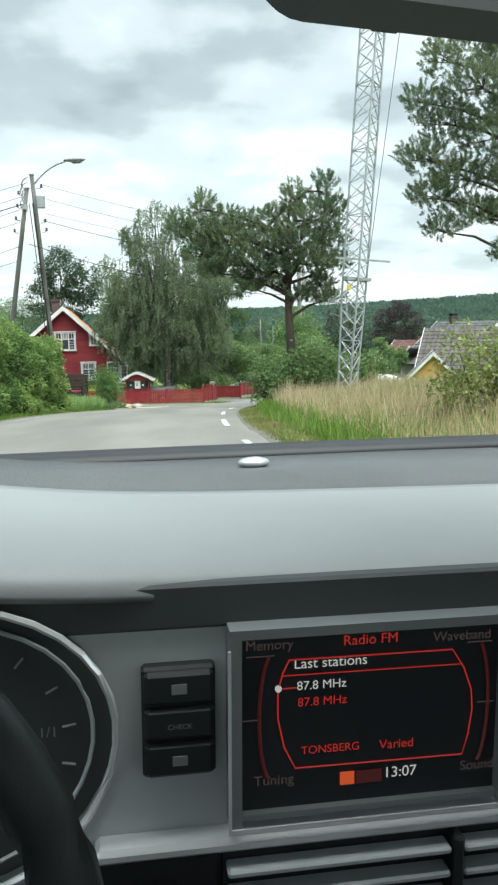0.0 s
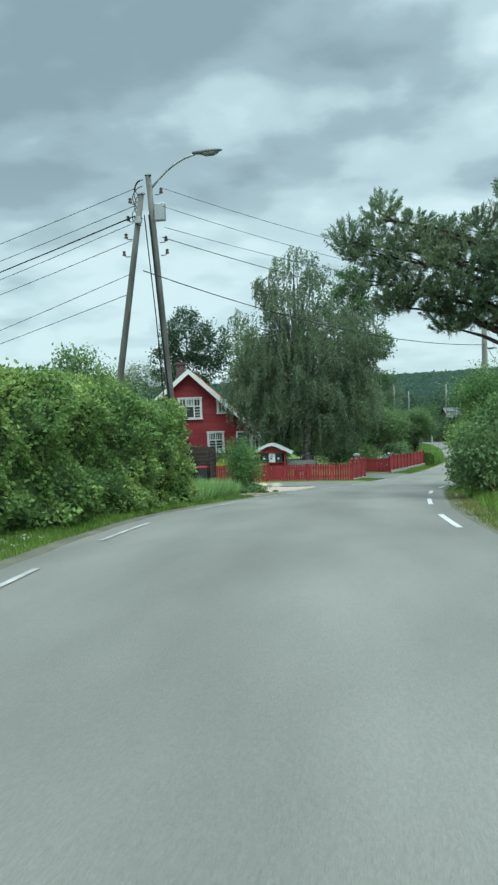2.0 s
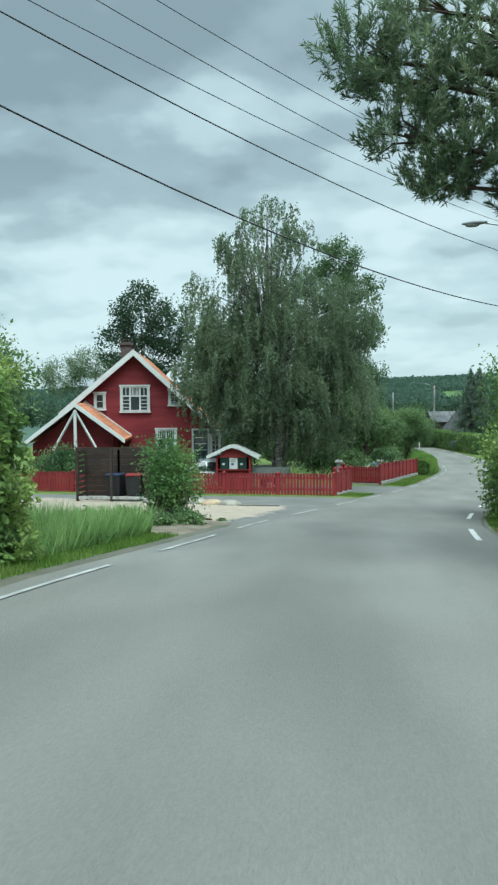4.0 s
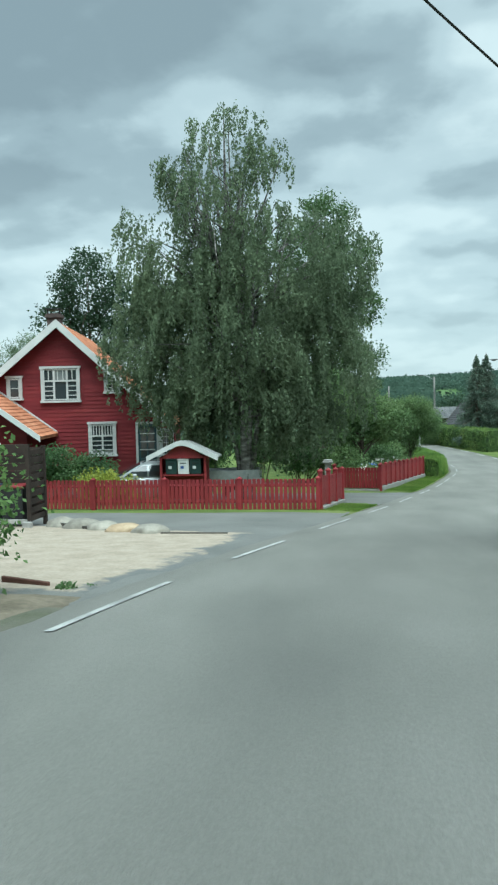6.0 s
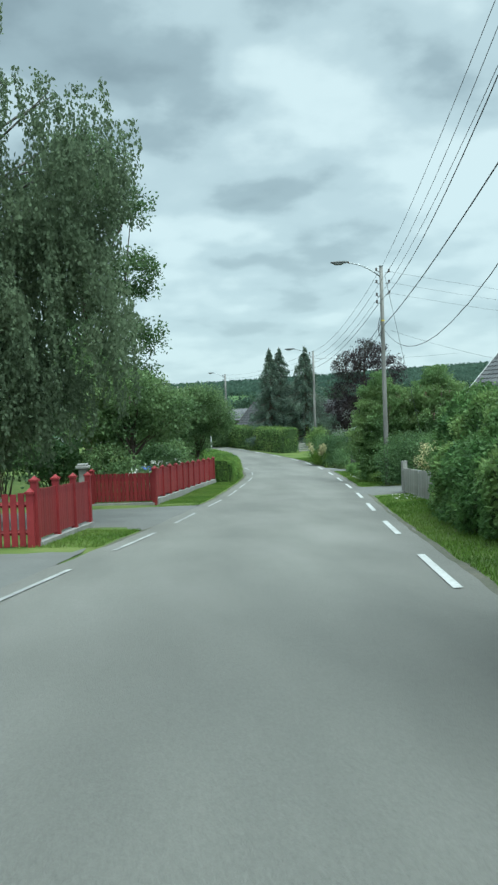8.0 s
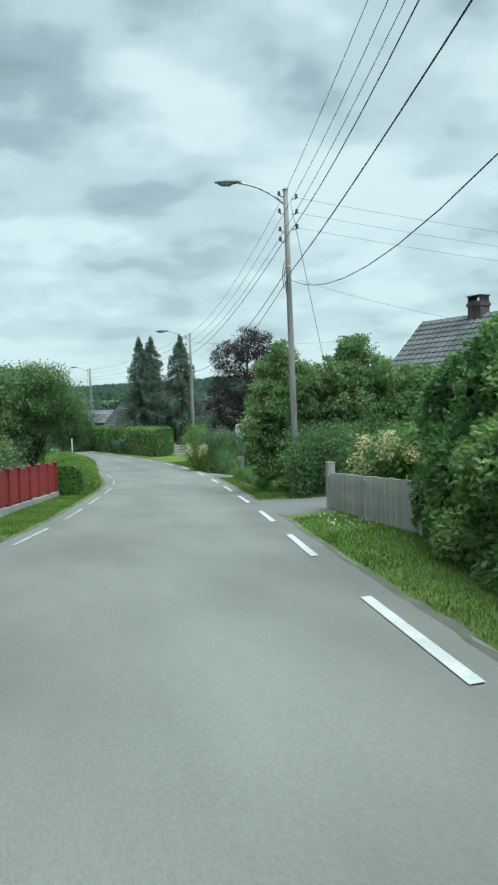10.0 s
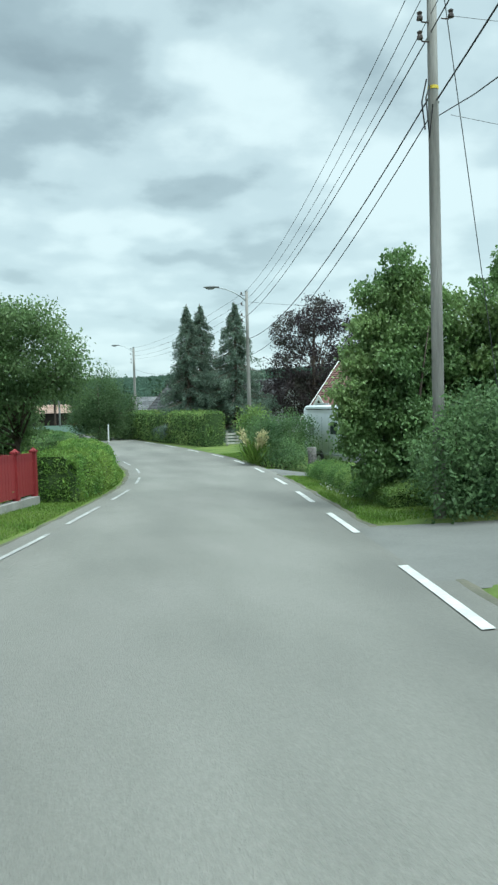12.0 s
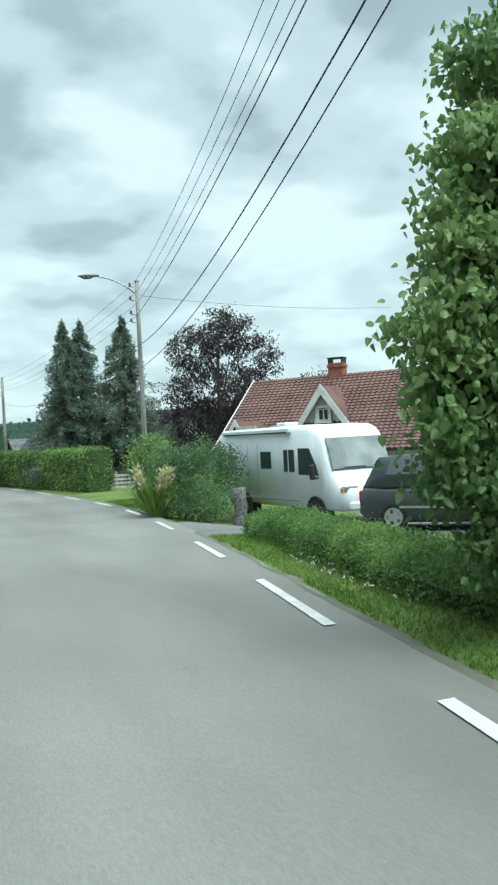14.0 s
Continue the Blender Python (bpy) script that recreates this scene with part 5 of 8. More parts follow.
tree("copper_beech", 20.6, 112, [(21.2, 112, 2.9, 1.9, 1.8, 1.5), (19.0, 112, 1.8, 1.6, 1.6, 1.4), (23.2, 112, 1.3, 1.6, 1.6, 1.3), (20.6, 112, -0.6, 3.4, 2.6, 1.7), (19.0, 112, -2.8, 3.0, 2.2, 1.7), (23.0, 112, -2.4, 2.2, 2, 1.5)], COPPER_LEAF, BARK, 720, 46, 0.15, "dark purple-leaved copper beech with an airy crown", seed=74, trunk_top=4.0, spread=0.27, boughs=30)
tree("garden_tree", 26.5, 118, [(26, 118, -1.6, 3, 2.4, 2.2), (31, 118, -1.4, 3.4, 2.6, 2.4)], FAR_LEAF, BARK, 260, 46, 0.2, "green trees behind the houses", seed=75, trunk_top=0)
# greenery on the sheltered side
tree("garden_tree", -14.2, 40.5, [(-14.3, 40.5, 1.9, 1.6, 1.5, 1.4), (-12.9, 40.5, 1.0, 1.2, 1.3, 1.3), (-15.8, 40, 1.0, 1.5, 1.4, 1.5)], APPLE_LEAF, BARK, 260, 46, 0.14, "leafy tree rising behind the hedge", seed=80, trunk_top=3.0)
bush("shrub", -6.95, 36.8, [(-6.7, 36.8, -1.25, 0.6, 0.7, 0.55), (-6.8, 36.9, -0.95, 0.5, 0.6, 0.5), (-6.6, 36.7, -1.7, 0.55, 0.55, 0.5), (-6.8, 36.9, -2.1, 0.45, 0.5, 0.4)], TALL_HEDGE_LEAF, 210, 30, 0.075, "loose light-green shrub by the sand yard", seed=82, spread=0.2, stems=14)
bush("weed_tuft", -5.55, 37.5, [(-5.65, 37.42, -2.56, 0.16, 0.10, 0.07), (-5.42, 37.62, -2.57, 0.16, 0.10, 0.06)], DARK_HEDGE_LEAF, 26, 24, 0.06, "small green weeds at the edge of the sand", seed=85, category="weeds", spread=0.05, stems=0)
for k, (wx, wy) in enumerate(((-6.3, 36.2), (-6.9, 35.7), (-7.6, 36.0), (-6.0, 35.6), (-8.2, 35.5), (-6.6, 35.2))):
    bush("weed_tuft", wx, wy, [(wx, wy, land_z(wx, wy) + 0.12, 0.30, 0.22, 0.14)], APPLE_LEAF if k % 2 else DARK_HEDGE_LEAF, 26, 24, 0.07, "low green weeds on the bare soil", seed=185 + k, category="weeds", group="weeds on the soil bed", spread=0.09, stems=0)
bush("shrub", -13.4, 57.4, [(-13.4, 57.4, -2.7, 1.5, 0.8, 0.7), (-11.8, 57.6, -3.0, 0.9, 0.7, 0.6)], DARK_HEDGE_LEAF, 170, 46, 0.10, "dark green shrubs under the house windows", seed=83)
bush("shrub", -16.5, 56.0, [(-16.5, 56.0, -2.8, 1.6, 0.9, 0.9)], DARK_HEDGE_LEAF, 130, 46, 0.11, "dark green shrub beside the porch", seed=84)

for i, (bx, by, top, r) in enumerate(((-2.2, 66.6, -2.9, 0.9), (-0.6, 71.5, -3.0, 1.1), (0.1, 74.0, -3.3, 1.0), (-1.6, 80.0, -2.4, 1.6))):
    bush("garden_bush", bx, by, [(bx, by, top - 0.7, r, r, 0.95), (bx + 0.3, by - 0.2, top - 1.3, r, r, 0.8)], OAK_LEAF if i % 2 else APPLE_LEAF, 130, 46, 0.11, "leafy green garden bush behind the red fence", seed=130 + i, group="bushes along the fence")
bush("flowering_shrub", 8.9, 62.6, [(8.5, 62.9, -3.6, 0.6, 0.6, 0.7), (9.4, 62.6, -3.4, 0.9, 0.7, 0.8)], LILAC_LEAF, 110, 44, 0.11, "shrub with pale cream flower heads behind the grey fence", seed=145)
for k, (fx, fy, fz) in enumerate(((7.85, 62.9, -3.48), (7.95, 62.8, -3.62), (8.0, 62.9, -3.08), (8.25, 62.4, -3.2), (8.3, 62.4, -3.0), (8.7, 62.1, -3.3), (9.0, 62.0, -2.9))):
    rr = np.random.RandomState(150 + k)
    fl = leaf_cloud("flower_head", np.clip(rr.normal(size=(260, 3)), -1.7, 1.7) * 0.11, 0.05, PLUME, rnd=rr, aspect=0.8)
    fl.location = (fx, fy, fz)
    tagged(fl, "round cream-coloured flower head on the shrub", "flower", "cream flower heads", "stuff")
pg = empty("pampas_grass", 10.3, 87.9, road_z(88))
rr = np.random.RandomState(160)
for k in range(6):
    a = rr.uniform(0, 6.28)
    tip = np.array([0.45 * math.cos(a) - 0.1, 0.45 * math.sin(a), 1.3 + rr.uniform(-0.25, 0.25)])
    q = rr.uniform(0.55, 1.0, size=(150, 1))
    leaf_cloud("plume", tip * q + rr.normal(size=(150, 3)) * 0.06, 0.15, PLUME, pg, rnd=rr, out=np.tile(tip * 1.5, (150, 1)), aspect=0.3)
qa = rr.normal(size=(500, 3)) * np.array([0.14, 0.14, 0.02])
leaf_cloud("blade_tuft", qa + np.array([0, 0, 0.05]), 0.9, BLADE, pg, rnd=rr, out=np.tile(np.array([0, 0, 2.5]), (500, 1)), aspect=0.03)
tagged(pg, "clump of pampas grass with pale plumes", "grass clump")


# ---- grass and far woods ----
def verge(side, y0, y1, d0, d1, drop=()):
    def f(rnd):
        y = rnd.uniform(y0, y1)
        d = rnd.uniform(d0, d1)
        if any(a < y < b for a, b in drop):
            return None
        return (edge_r(y) + d, y) if side > 0 else (edge_l(y) - d, y)
    return f


grass_patch("verge_grass", verge(1, 4, 36, 0.42, 3.2), 62000, 0.07, WORN_BLADE, "short parched grass on the road verge", seed=91, width=0.009)
grass_patch("verge_grass", verge(1, 36, 62.5, 0.42, 3.2), 60000, 0.065, BLADE, "short green grass on the verge before the tall hedge", seed=99, width=0.009)
grass_patch("verge_grass", verge(1, 68.6, 98, 0.42, 1.7, ((81.5, 86.2),)), 34000, 0.055, BLADE, "short green grass on the verge by the low hedge", seed=92, width=0.009)
grass_patch("verge_grass", verge(-1, 6, 33.2, 0.6, 2.6), 57000, 0.11, BLADE, "green grass on the verge under the hedge", seed=93, width=0.009)
grass_patch("verge_grass", verge(-1, 52.2, 95, 0.5, 1.9, ((55.4, 62.6),)), 60000, 0.055, BLADE, "mown green grass strip along the red fence", seed=94, width=0.009)
grass_patch("tall_grass", verge(-1, 28.8, 33.2, 1.1, 4.5), 26000, 0.5, PALE_BLADE, "tall uncut green grass by the sand yard", seed=95, width=0.014)
grass_patch("tall_grass", verge(1, 5, 35, 1.0, 10.0), 42000, 0.40, BLADE, "green uncut grass among the dry stalks", seed=98, width=0.012)
grass_patch("dry_grass", verge(1, 5, 35, 1.6, 12.0), 66000, 0.64, DRY_BLADE, "tall pale dry meadow grass beside the road", seed=96, width=0.010)


def far_woods():
    rnd = np.random.RandomState(97)
    pts = []
    n = 0
    while n < 640:
        y = rnd.uniform(180, 640)
        x = rnd.uniform(-0.42, 0.5) * y + rnd.normal() * 8
        if y < 175 and -32 < x < 14:
            continue
        h = rnd.uniform(5, 11) if y > 220 else rnd.uniform(4, 8)
        z0 = land_z(x, y)
        k = 9
        c = np.array([x, y, z0 + h * 0.55]) + rnd.normal(size=(k, 3)) * np.array([h * 0.2, h * 0.2, h * 0.2])
        m = 38
        pts.append(np.repeat(c, m, axis=0) + np.clip(rnd.normal(size=(k * m, 3)), -1.6, 1.6) * h * 0.11)
        n += 1
    p = np.concatenate(pts)
    ob = leaf_cloud("far_woods", p, 0.58, FAR_LEAF, rnd=rnd, aspect=0.8)
    tagged(ob, "dark green woods filling the valley", "woods", kind="stuff")
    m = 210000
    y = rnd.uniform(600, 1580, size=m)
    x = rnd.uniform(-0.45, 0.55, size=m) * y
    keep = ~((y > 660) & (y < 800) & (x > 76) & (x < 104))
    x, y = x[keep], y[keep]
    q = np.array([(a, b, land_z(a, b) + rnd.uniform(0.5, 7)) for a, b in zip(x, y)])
    # the hills' haze comes from the leaf colour alone
    ob = leaf_cloud("far_woods", q, 3.0, HAZED_HILL_LEAF, rnd=rnd, aspect=0.8)
    tagged(ob, "dark wooded hills along the horizon, leaves tinted for haze", "woods", kind="stuff")


far_woods()


def clover_flowers(side, y0, y1, d0, d1, count, seed):
    rnd = np.random.RandomState(seed)
    pts = []
    for _ in range(count):
        y, d = rnd.uniform(y0, y1), rnd.uniform(d0, d1)
        x = edge_r(y) + d if side > 0 else edge_l(y) - d
        pts.append(np.array([x, y, land_z(x, y) + 0.055]) + rnd.normal(size=(9, 3)) * 0.008)
    tagged(leaf_cloud("clover_flower", np.concatenate(pts), 0.017, WHITE_FLOWER, rnd=rnd, aspect=0.8), "tiny white clover flowers in the grass", "flower", kind="stuff")


clover_flowers(1, 72.5, 76.5, 0.7, 1.2, 60, 181)
clover_flowers(1, 59.5, 62.2, 0.9, 1.6, 40, 182)
clover_flowers(-1, 14.0, 20.0, 0.8, 1.6, 60, 183)

# ---- buildings ----
def window(parent, x0, x1, z0, z1, y, cols, rows, pane=PANE, frame=WHITE_WOOD, casing=0.10, name="window", uprights=()):
    """A window in a wall that faces -y: casing, sill, bars and panes. x, z in the parent's space."""
    win = part(name, boxes((x0 - casing, x0, y - 0.05, y + 0.10, z0 - 0.02, z1 + 0.02), (x1, x1 + casing, y - 0.05, y + 0.10, z0 - 0.02, z1 + 0.02),
                           (x0 - casing - 0.04, x1 + casing + 0.04, y - 0.07, y + 0.10, z1 + 0.02, z1 + 0.12)), frame, parent)
    part("window_sill", boxes((x0 - casing - 0.04, x1 + casing + 0.04, y - 0.09, y + 0.10, z0 - 0.10, z0 - 0.02)), frame, win)
    part("pane", boxes((x0, x1, y + 0.03, y + 0.05, z0 - 0.02, z1 + 0.02)), pane, win)
    bars = []
    for c, w in cols:
        bars.append((x0 + (x1 - x0) * c - w / 2, x0 + (x1 - x0) * c + w / 2, y - 0.02, y + 0.028, z0, z1))
    for r, w, a, b in rows:
        bars.append((x0 + (x1 - x0) * a, x0 + (x1 - x0) * b, y - 0.016, y + 0.028, z0 + (z1 - z0) * r - w / 2, z0 + (z1 - z0) * r + w / 2))
    for c, w, r0, r1 in uprights:
        bars.append((x0 + (x1 - x0) * c - w / 2, x0 + (x1 - x0) * c + w / 2, y - 0.018, y + 0.028, z0 + (z1 - z0) * r0, z0 + (z1 - z0) * r1))
    bars += [(x0, x0 + 0.05, y - 0.03, y + 0.028, z0, z1), (x1 - 0.05, x1, y - 0.03, y + 0.028, z0, z1), (x0, x1, y - 0.026, y + 0.028, z0, z0 + 0.05), (x0, x1, y - 0.026, y + 0.028, z1 - 0.05, z1)]
    part("window_frame", boxes(*bars), frame, win)
    return win


def tiled_slope(parent, a, b, c, d, mat, rows, cols, thick=0.05, name="roof_tile"):
    """Rows of lapped tiles on a roof plane a-b (eaves) to d-c (ridge); one mesh a course."""
    a, b, c, d = (Vector(v) for v in (a, b, c, d))
    n = (b - a).cross(d - a).normalized()
    if n.z < 0:
        n = -n
    for r in range(rows):
        q0, q1 = r / rows, (r + 1.12) / rows
        q1 = min(q1, 1.0)
        p0, p1 = a.lerp(d, q0), b.lerp(c, q0)
        p2, p3 = b.lerp(c, q1), a.lerp(d, q1)
        vs, fs = [], []
        m = cols * 4
        for i in range(m + 1):
            u = i / m
            wave = 0.022 * math.sin(2 * math.pi * u * cols)
            lo, hi = p0.lerp(p1, u), p3.lerp(p2, u)
            vs += [lo + n * (thick + wave), lo + n * (0.004 + wave * 0.5), hi + n * (0.012 + wave)]
        for i in range(m):
            k = 3 * i
            fs += [(k, k + 3, k + 5, k + 2), (k + 1, k + 4, k + 3, k)]
        mesh_from(name, vs, fs, mat, parent)


def red_house():
    ox, oy = -14.2, 60.8
    gz = -4.35
    h = empty("house", ox, oy, gz, 10)
    apex = 7.35
    L, R = -3.3, 4.7
    depth = 8.5
    sl = lambda x: apex - 0.18 + ((-x) * -0.83 if x < 0 else -0.93 * x)
    # body: walls as one closed shell, clad with lapped boards
    body = [(L, 0), (R, 0), (R, sl(R)), (0, apex - 0.18), (L, sl(L))]
    part("wall", prism(body, depth, "y", 0.0), RED_WOOD, h)
    z = 0.45
    while z < apex - 0.35:
        x0 = L - 0.02 if z < sl(L) else -(apex - 0.25 - z) / 0.83
        x1 = R + 0.02 if z < sl(R) else (apex - 0.25 - z) / 0.93
        if x1 - x0 > 0.2:
            outline = [(0.0, z), (-0.034, z), (-0.012, z + 0.17), (0.0, z + 0.17)]
            bm = prism(outline, x1 - x0, "x", x0)
            part("siding_board", bm, RED_WOOD, h)
        z += 0.165
    part("foundation", boxes((L - 0.03, R + 0.03, -0.03, depth + 0.03, -0.4, 0.45)), CONCRETE, h)
    # roof: two slabs, tiles, white barge boards
    for sx, (ex, ez) in ((-1, (-4.05, sl(-4.05) + 0.16)), (1, (4.75, sl(4.75) + 0.16))):
        a, b = (0, -0.55, apex), (0, depth + 0.4, apex)
        slab = prism([(0, apex - 0.1), (ex, ez - 0.1), (ex, ez), (0, apex)], depth + 0.95, "y", -0.55)
        part("roof", slab, DARK_WOOD, h)
        tiled_slope(h, (ex, -0.55, ez), (ex, depth + 0.4, ez), b, a, ROOF_ORANGE, 16 if sx < 0 else 20, 30)
        part("barge_board", prism([(0, apex - 0.25), (ex, ez - 0.30), (ex, ez + 0.07), (0, apex + 0.10)], 0.06, "y", -0.62), WHITE_WOOD, h, "white-painted barge board")
    part("chimney", boxes((-1.05, -0.45, 3.0, 3.6, apex - 1.2, apex + 0.75), (-1.12, -0.38, 2.93, 3.67, apex + 0.55, apex + 0.7)), SOOT_BRICK, h)
    part("chimney_cap", boxes((-1.1, -0.4, 2.95, 3.65, apex + 0.92, apex + 0.97), (-1.05, -0.98, 3, 3.07, apex + 0.7, apex + 0.94), (-0.52, -0.45, 3, 3.07, apex + 0.7, apex + 0.94)), BLACK, h)
    side = [(r, 0.035, a, b) for r in (0.15, 0.30, 0.45) for a, b in ((0, 0.30), (0.70, 1))]
    win = window(h, -0.70, 0.72, 4.12, 5.42, -0.09, [(0.31, 0.08), (0.69, 0.08)], [(0.62, 0.07, 0, 1)] + side, PANE, uprights=[(c, 0.035, 0.62, 1) for c in (0.155, 0.42, 0.58, 0.845)])
    part("curtain", boxes((-0.22, 0.24, -0.066, -0.061, 4.95, 5.40)), CURTAIN_PANE, win, "pale curtain")
    window(h, 1.92, 2.40, 4.45, 5.20, -0.09, [(0.5, 0.035)], [(0.2, 0.03, 0, 1), (0.4, 0.03, 0, 1), (0.6, 0.04, 0, 1), (0.8, 0.03, 0, 1)])
    window(h, -2.12, -1.68, 4.25, 5.05, -0.09, [], [(0.5, 0.03, 0, 1)])
    bars4 = [(r, 0.035, 0, 1) for r in (0.15, 0.30, 0.45)]
    win = window(h, 1.20, 2.16, 1.80, 3.05, -0.09, [(0.5, 0.07)], [(0.62, 0.07, 0, 1)] + bars4, PANE, uprights=[(c, 0.035, 0.62, 1) for c in (0.125, 0.25, 0.375, 0.625, 0.75, 0.875)])
    part("curtain", boxes((1.25, 2.11, -0.066, -0.061, 1.82, 2.0)), CURTAIN_PANE, win, "pale curtain")
    window(h, 4.16, 4.58, 1.7, 2.72, -0.09, [(0.5, 0.03)], [(0.25, 0.03, 0, 1), (0.5, 0.03, 0, 1), (0.75, 0.03, 0, 1)])
    d = part("door", boxes((3.95, 4.05, -0.10, 0.06, 0.5, 3.02), (3.08, 3.18, -0.10, 0.06, 0.5, 3.02), (3.08, 4.05, -0.11, 0.06, 3.02, 3.12)), WHITE_WOOD, h, "blue-green door with a white frame")
    part("door_leaf", boxes((3.18, 3.95, -0.06, 0.02, 0.5, 3.02)), TEAL_DOOR, d)
    part("pane", boxes((3.28, 3.53, -0.07, -0.055, 1.6, 2.92), (3.59, 3.85, -0.07, -0.055, 1.6, 2.92)), PANE, d)
    part("glazing_bar", boxes(*[(3.25, 3.88, -0.078, -0.066, z1, z1 + 0.04) for z1 in (1.92, 2.26, 2.60)]), WHITE_WOOD, d)
    # porch wing with its own orange roof
    wz = 4.55
    part("porch_wall", prism([(-5.0, 0), (-0.9, 0), (-0.9, 2.9), (-2.68, wz - 0.3), (-5.0, 2.5)], 2.2, "y", -2.6), RED_WOOD, h)
    for ex, ez in ((-0.2, 2.70), (-5.2, 2.62)):
        part("porch_roof", prism([(-2.68, wz - 0.08), (ex, ez - 0.08), (ex, ez), (-2.68, wz)], 3.55, "y", -3.5), ROOF_ORANGE, h, "orange tiled porch roof")
        tiled_slope(h, (ex, -3.5, ez), (ex, 0.0, ez), (-2.68, 0.0, wz), (-2.68, -3.5, wz), ROOF_ORANGE, 14, 14)
        part("flashing", prism([(-2.68, wz + 0.05), (ex, ez + 0.05), (ex, ez + 0.13), (-2.68, wz + 0.13)], 0.05, "y", -0.10), WHITE_WOOD, h, "thin white flashing board")
        part("barge_board", prism([(-2.68, wz - 0.16), (ex, ez - 0.16), (ex, ez + 0.07), (-2.68, wz + 0.08)], 0.06, "y", -3.57), WHITE_WOOD, h, "white-painted barge board")
    part("porch_post", boxes((-2.75, -2.61, -3.5, -3.36, 0, wz - 0.3)), WHITE_WOOD, h)
    bm = bmesh.new()
    tube(bm, [(-2.68, -3.43, 4.2), (-1.6, -3.43, 2.2)], 0.06, 4)
    tube(bm, [(-2.68, -3.43, 4.2), (-3.8, -3.43, 2.2)], 0.06, 4)
    part("brace", bm, WHITE_WOOD, h)
    return tagged(h, "dark red wooden house with white trim and orange tiled roof", "house")


red_house()


def plain_house(x, y, rz, w, d, wall_h, ridge, wall, roof, label, over=0.4, rows=14, cols=22, chimney=None, base=None, trim=None):
    """A gabled house; the ridge runs along its local x."""
    gz = land_z(x, y) if base is None else base
    h = empty("house", x, y, gz, rz)
    part("wall", prism([(-d / 2, -0.3), (d / 2, -0.3), (d / 2, wall_h), (0, ridge - 0.12), (-d / 2, wall_h)], w, "x", -w / 2), wall, h)
    k = (ridge - wall_h) / (d / 2)
    for s in (-1, 1):
        e = s * (d / 2 + over)
        ez = wall_h - k * over + 0.05
        part("roof", prism([(0, ridge - 0.05), (e, ez - 0.09), (e, ez), (0, ridge + 0.05)], w + 2 * over, "x", -w / 2 - over), DARK_WOOD, h)
        tiled_slope(h, (-w / 2 - over, e, ez), (w / 2 + over, e, ez), (w / 2 + over, 0, ridge + 0.05), (-w / 2 - over, 0, ridge + 0.05), roof, rows, cols)
        for q in (-w / 2 - over - 0.05, w / 2 + over):
            part("barge_board", prism([(0, ridge - 0.14), (e, ez - 0.16), (e, ez + 0.06), (0, ridge + 0.13)], 0.05, "x", q), trim or WHITE_WOOD, h)
    if chimney:
        cx, mat, ch = chimney
        part("chimney", boxes((cx - 0.34, cx + 0.34, -0.28, 0.28, ridge - 0.6, ridge + ch), (cx - 0.38, cx + 0.38, -0.32, 0.32, ridge + ch - 0.20, ridge + ch - 0.08)), mat, h)
        part("chimney_pot", boxes((cx - 0.34, cx - 0.28, -0.26, 0.26, ridge + ch, ridge + ch + 0.2), (cx + 0.28, cx + 0.34, -0.26, 0.26, ridge + ch, ridge + ch + 0.2), (cx - 0.37, cx + 0.37, -0.30, 0.30, ridge + ch + 0.2, ridge + ch + 0.25)), BLACK, h)
    tagged(h, label, "house")
    return h


WHITE_WALL = material("white_house_boards", [(0.528, 0.537, 0.528), (0.616, 0.625, 0.616)], scale=1.5, rough=0.6, fine=0.06, bump=0.2)
GREY_WALL = material("grey_house_boards", [(0.22, 0.225, 0.225), (0.28, 0.285, 0.285)], scale=1.5, rough=0.7, fine=0.08, bump=0.2)
# the grey-roofed house behind the tall hedge
gh = plain_house(20.2, 73.6, -75, 10.4, 7.6, 2.3, 5.9, GREY_WALL, ROOF_GREY, "house with a dark grey tiled roof behind the hedge", chimney=(-2.4, SOOT_BRICK, 0.55), base=-4.7, rows=18, cols=34)
part("wing_roof", prism([(-2.6, 3.5), (-6.2, 1.9), (-6.2, 1.99), (-2.6, 3.6)], 3.4, "y", -4.4), ROOF_GREY, gh, "low dark roof of the side wing")
part("wing_wall", boxes((-5.7, -4.9, -4.2, -1.2, -0.3, 1.95)), GREY_WALL, gh)
# the brown-roofed house behind the motorhome
bh = plain_house(22.9, 96.4, -49, 12.0, 8.0, 2.3, 5.3, WHITE_WALL, ROOF_BROWN, "white house with a brown tiled roof and a gabled dormer", chimney=(-2.2, BRICK, 0.55), base=-6.3, rows=26, cols=56)
part("dormer_wall", prism([(-2.7, 3.2), (-0.8, 3.2), (-1.75, 4.5)], 2.6, "y", -2.9), WHITE_WOOD, bh, "white gabled dormer")
for sx in (-1, 1):
    part("dormer_roof", prism([(-1.75, 4.72), (-1.75 + sx * 1.2, 3.06), (-1.75 + sx * 1.2, 2.94), (-1.75, 4.56)], 3.2, "y", -3.15), ROOF_BROWN, bh)
    part("barge_board", prism([(-1.75, 4.76), (-1.75 + sx * 1.25, 3.02), (-1.75 + sx * 1.25, 2.62), (-1.75, 4.34)], 0.06, "y", -3.22), WHITE_WOOD, bh, "white barge board")
window(bh, -2.0, -1.5, 3.26, 3.76, -2.99, [(0.5, 0.04)], [])
part("porch_gable", prism([(-5.3, 1.9), (-3.7, 1.9), (-4.5, 3.2)], 1.6, "y", -5.4), WHITE_WOOD, bh, "white porch gable")
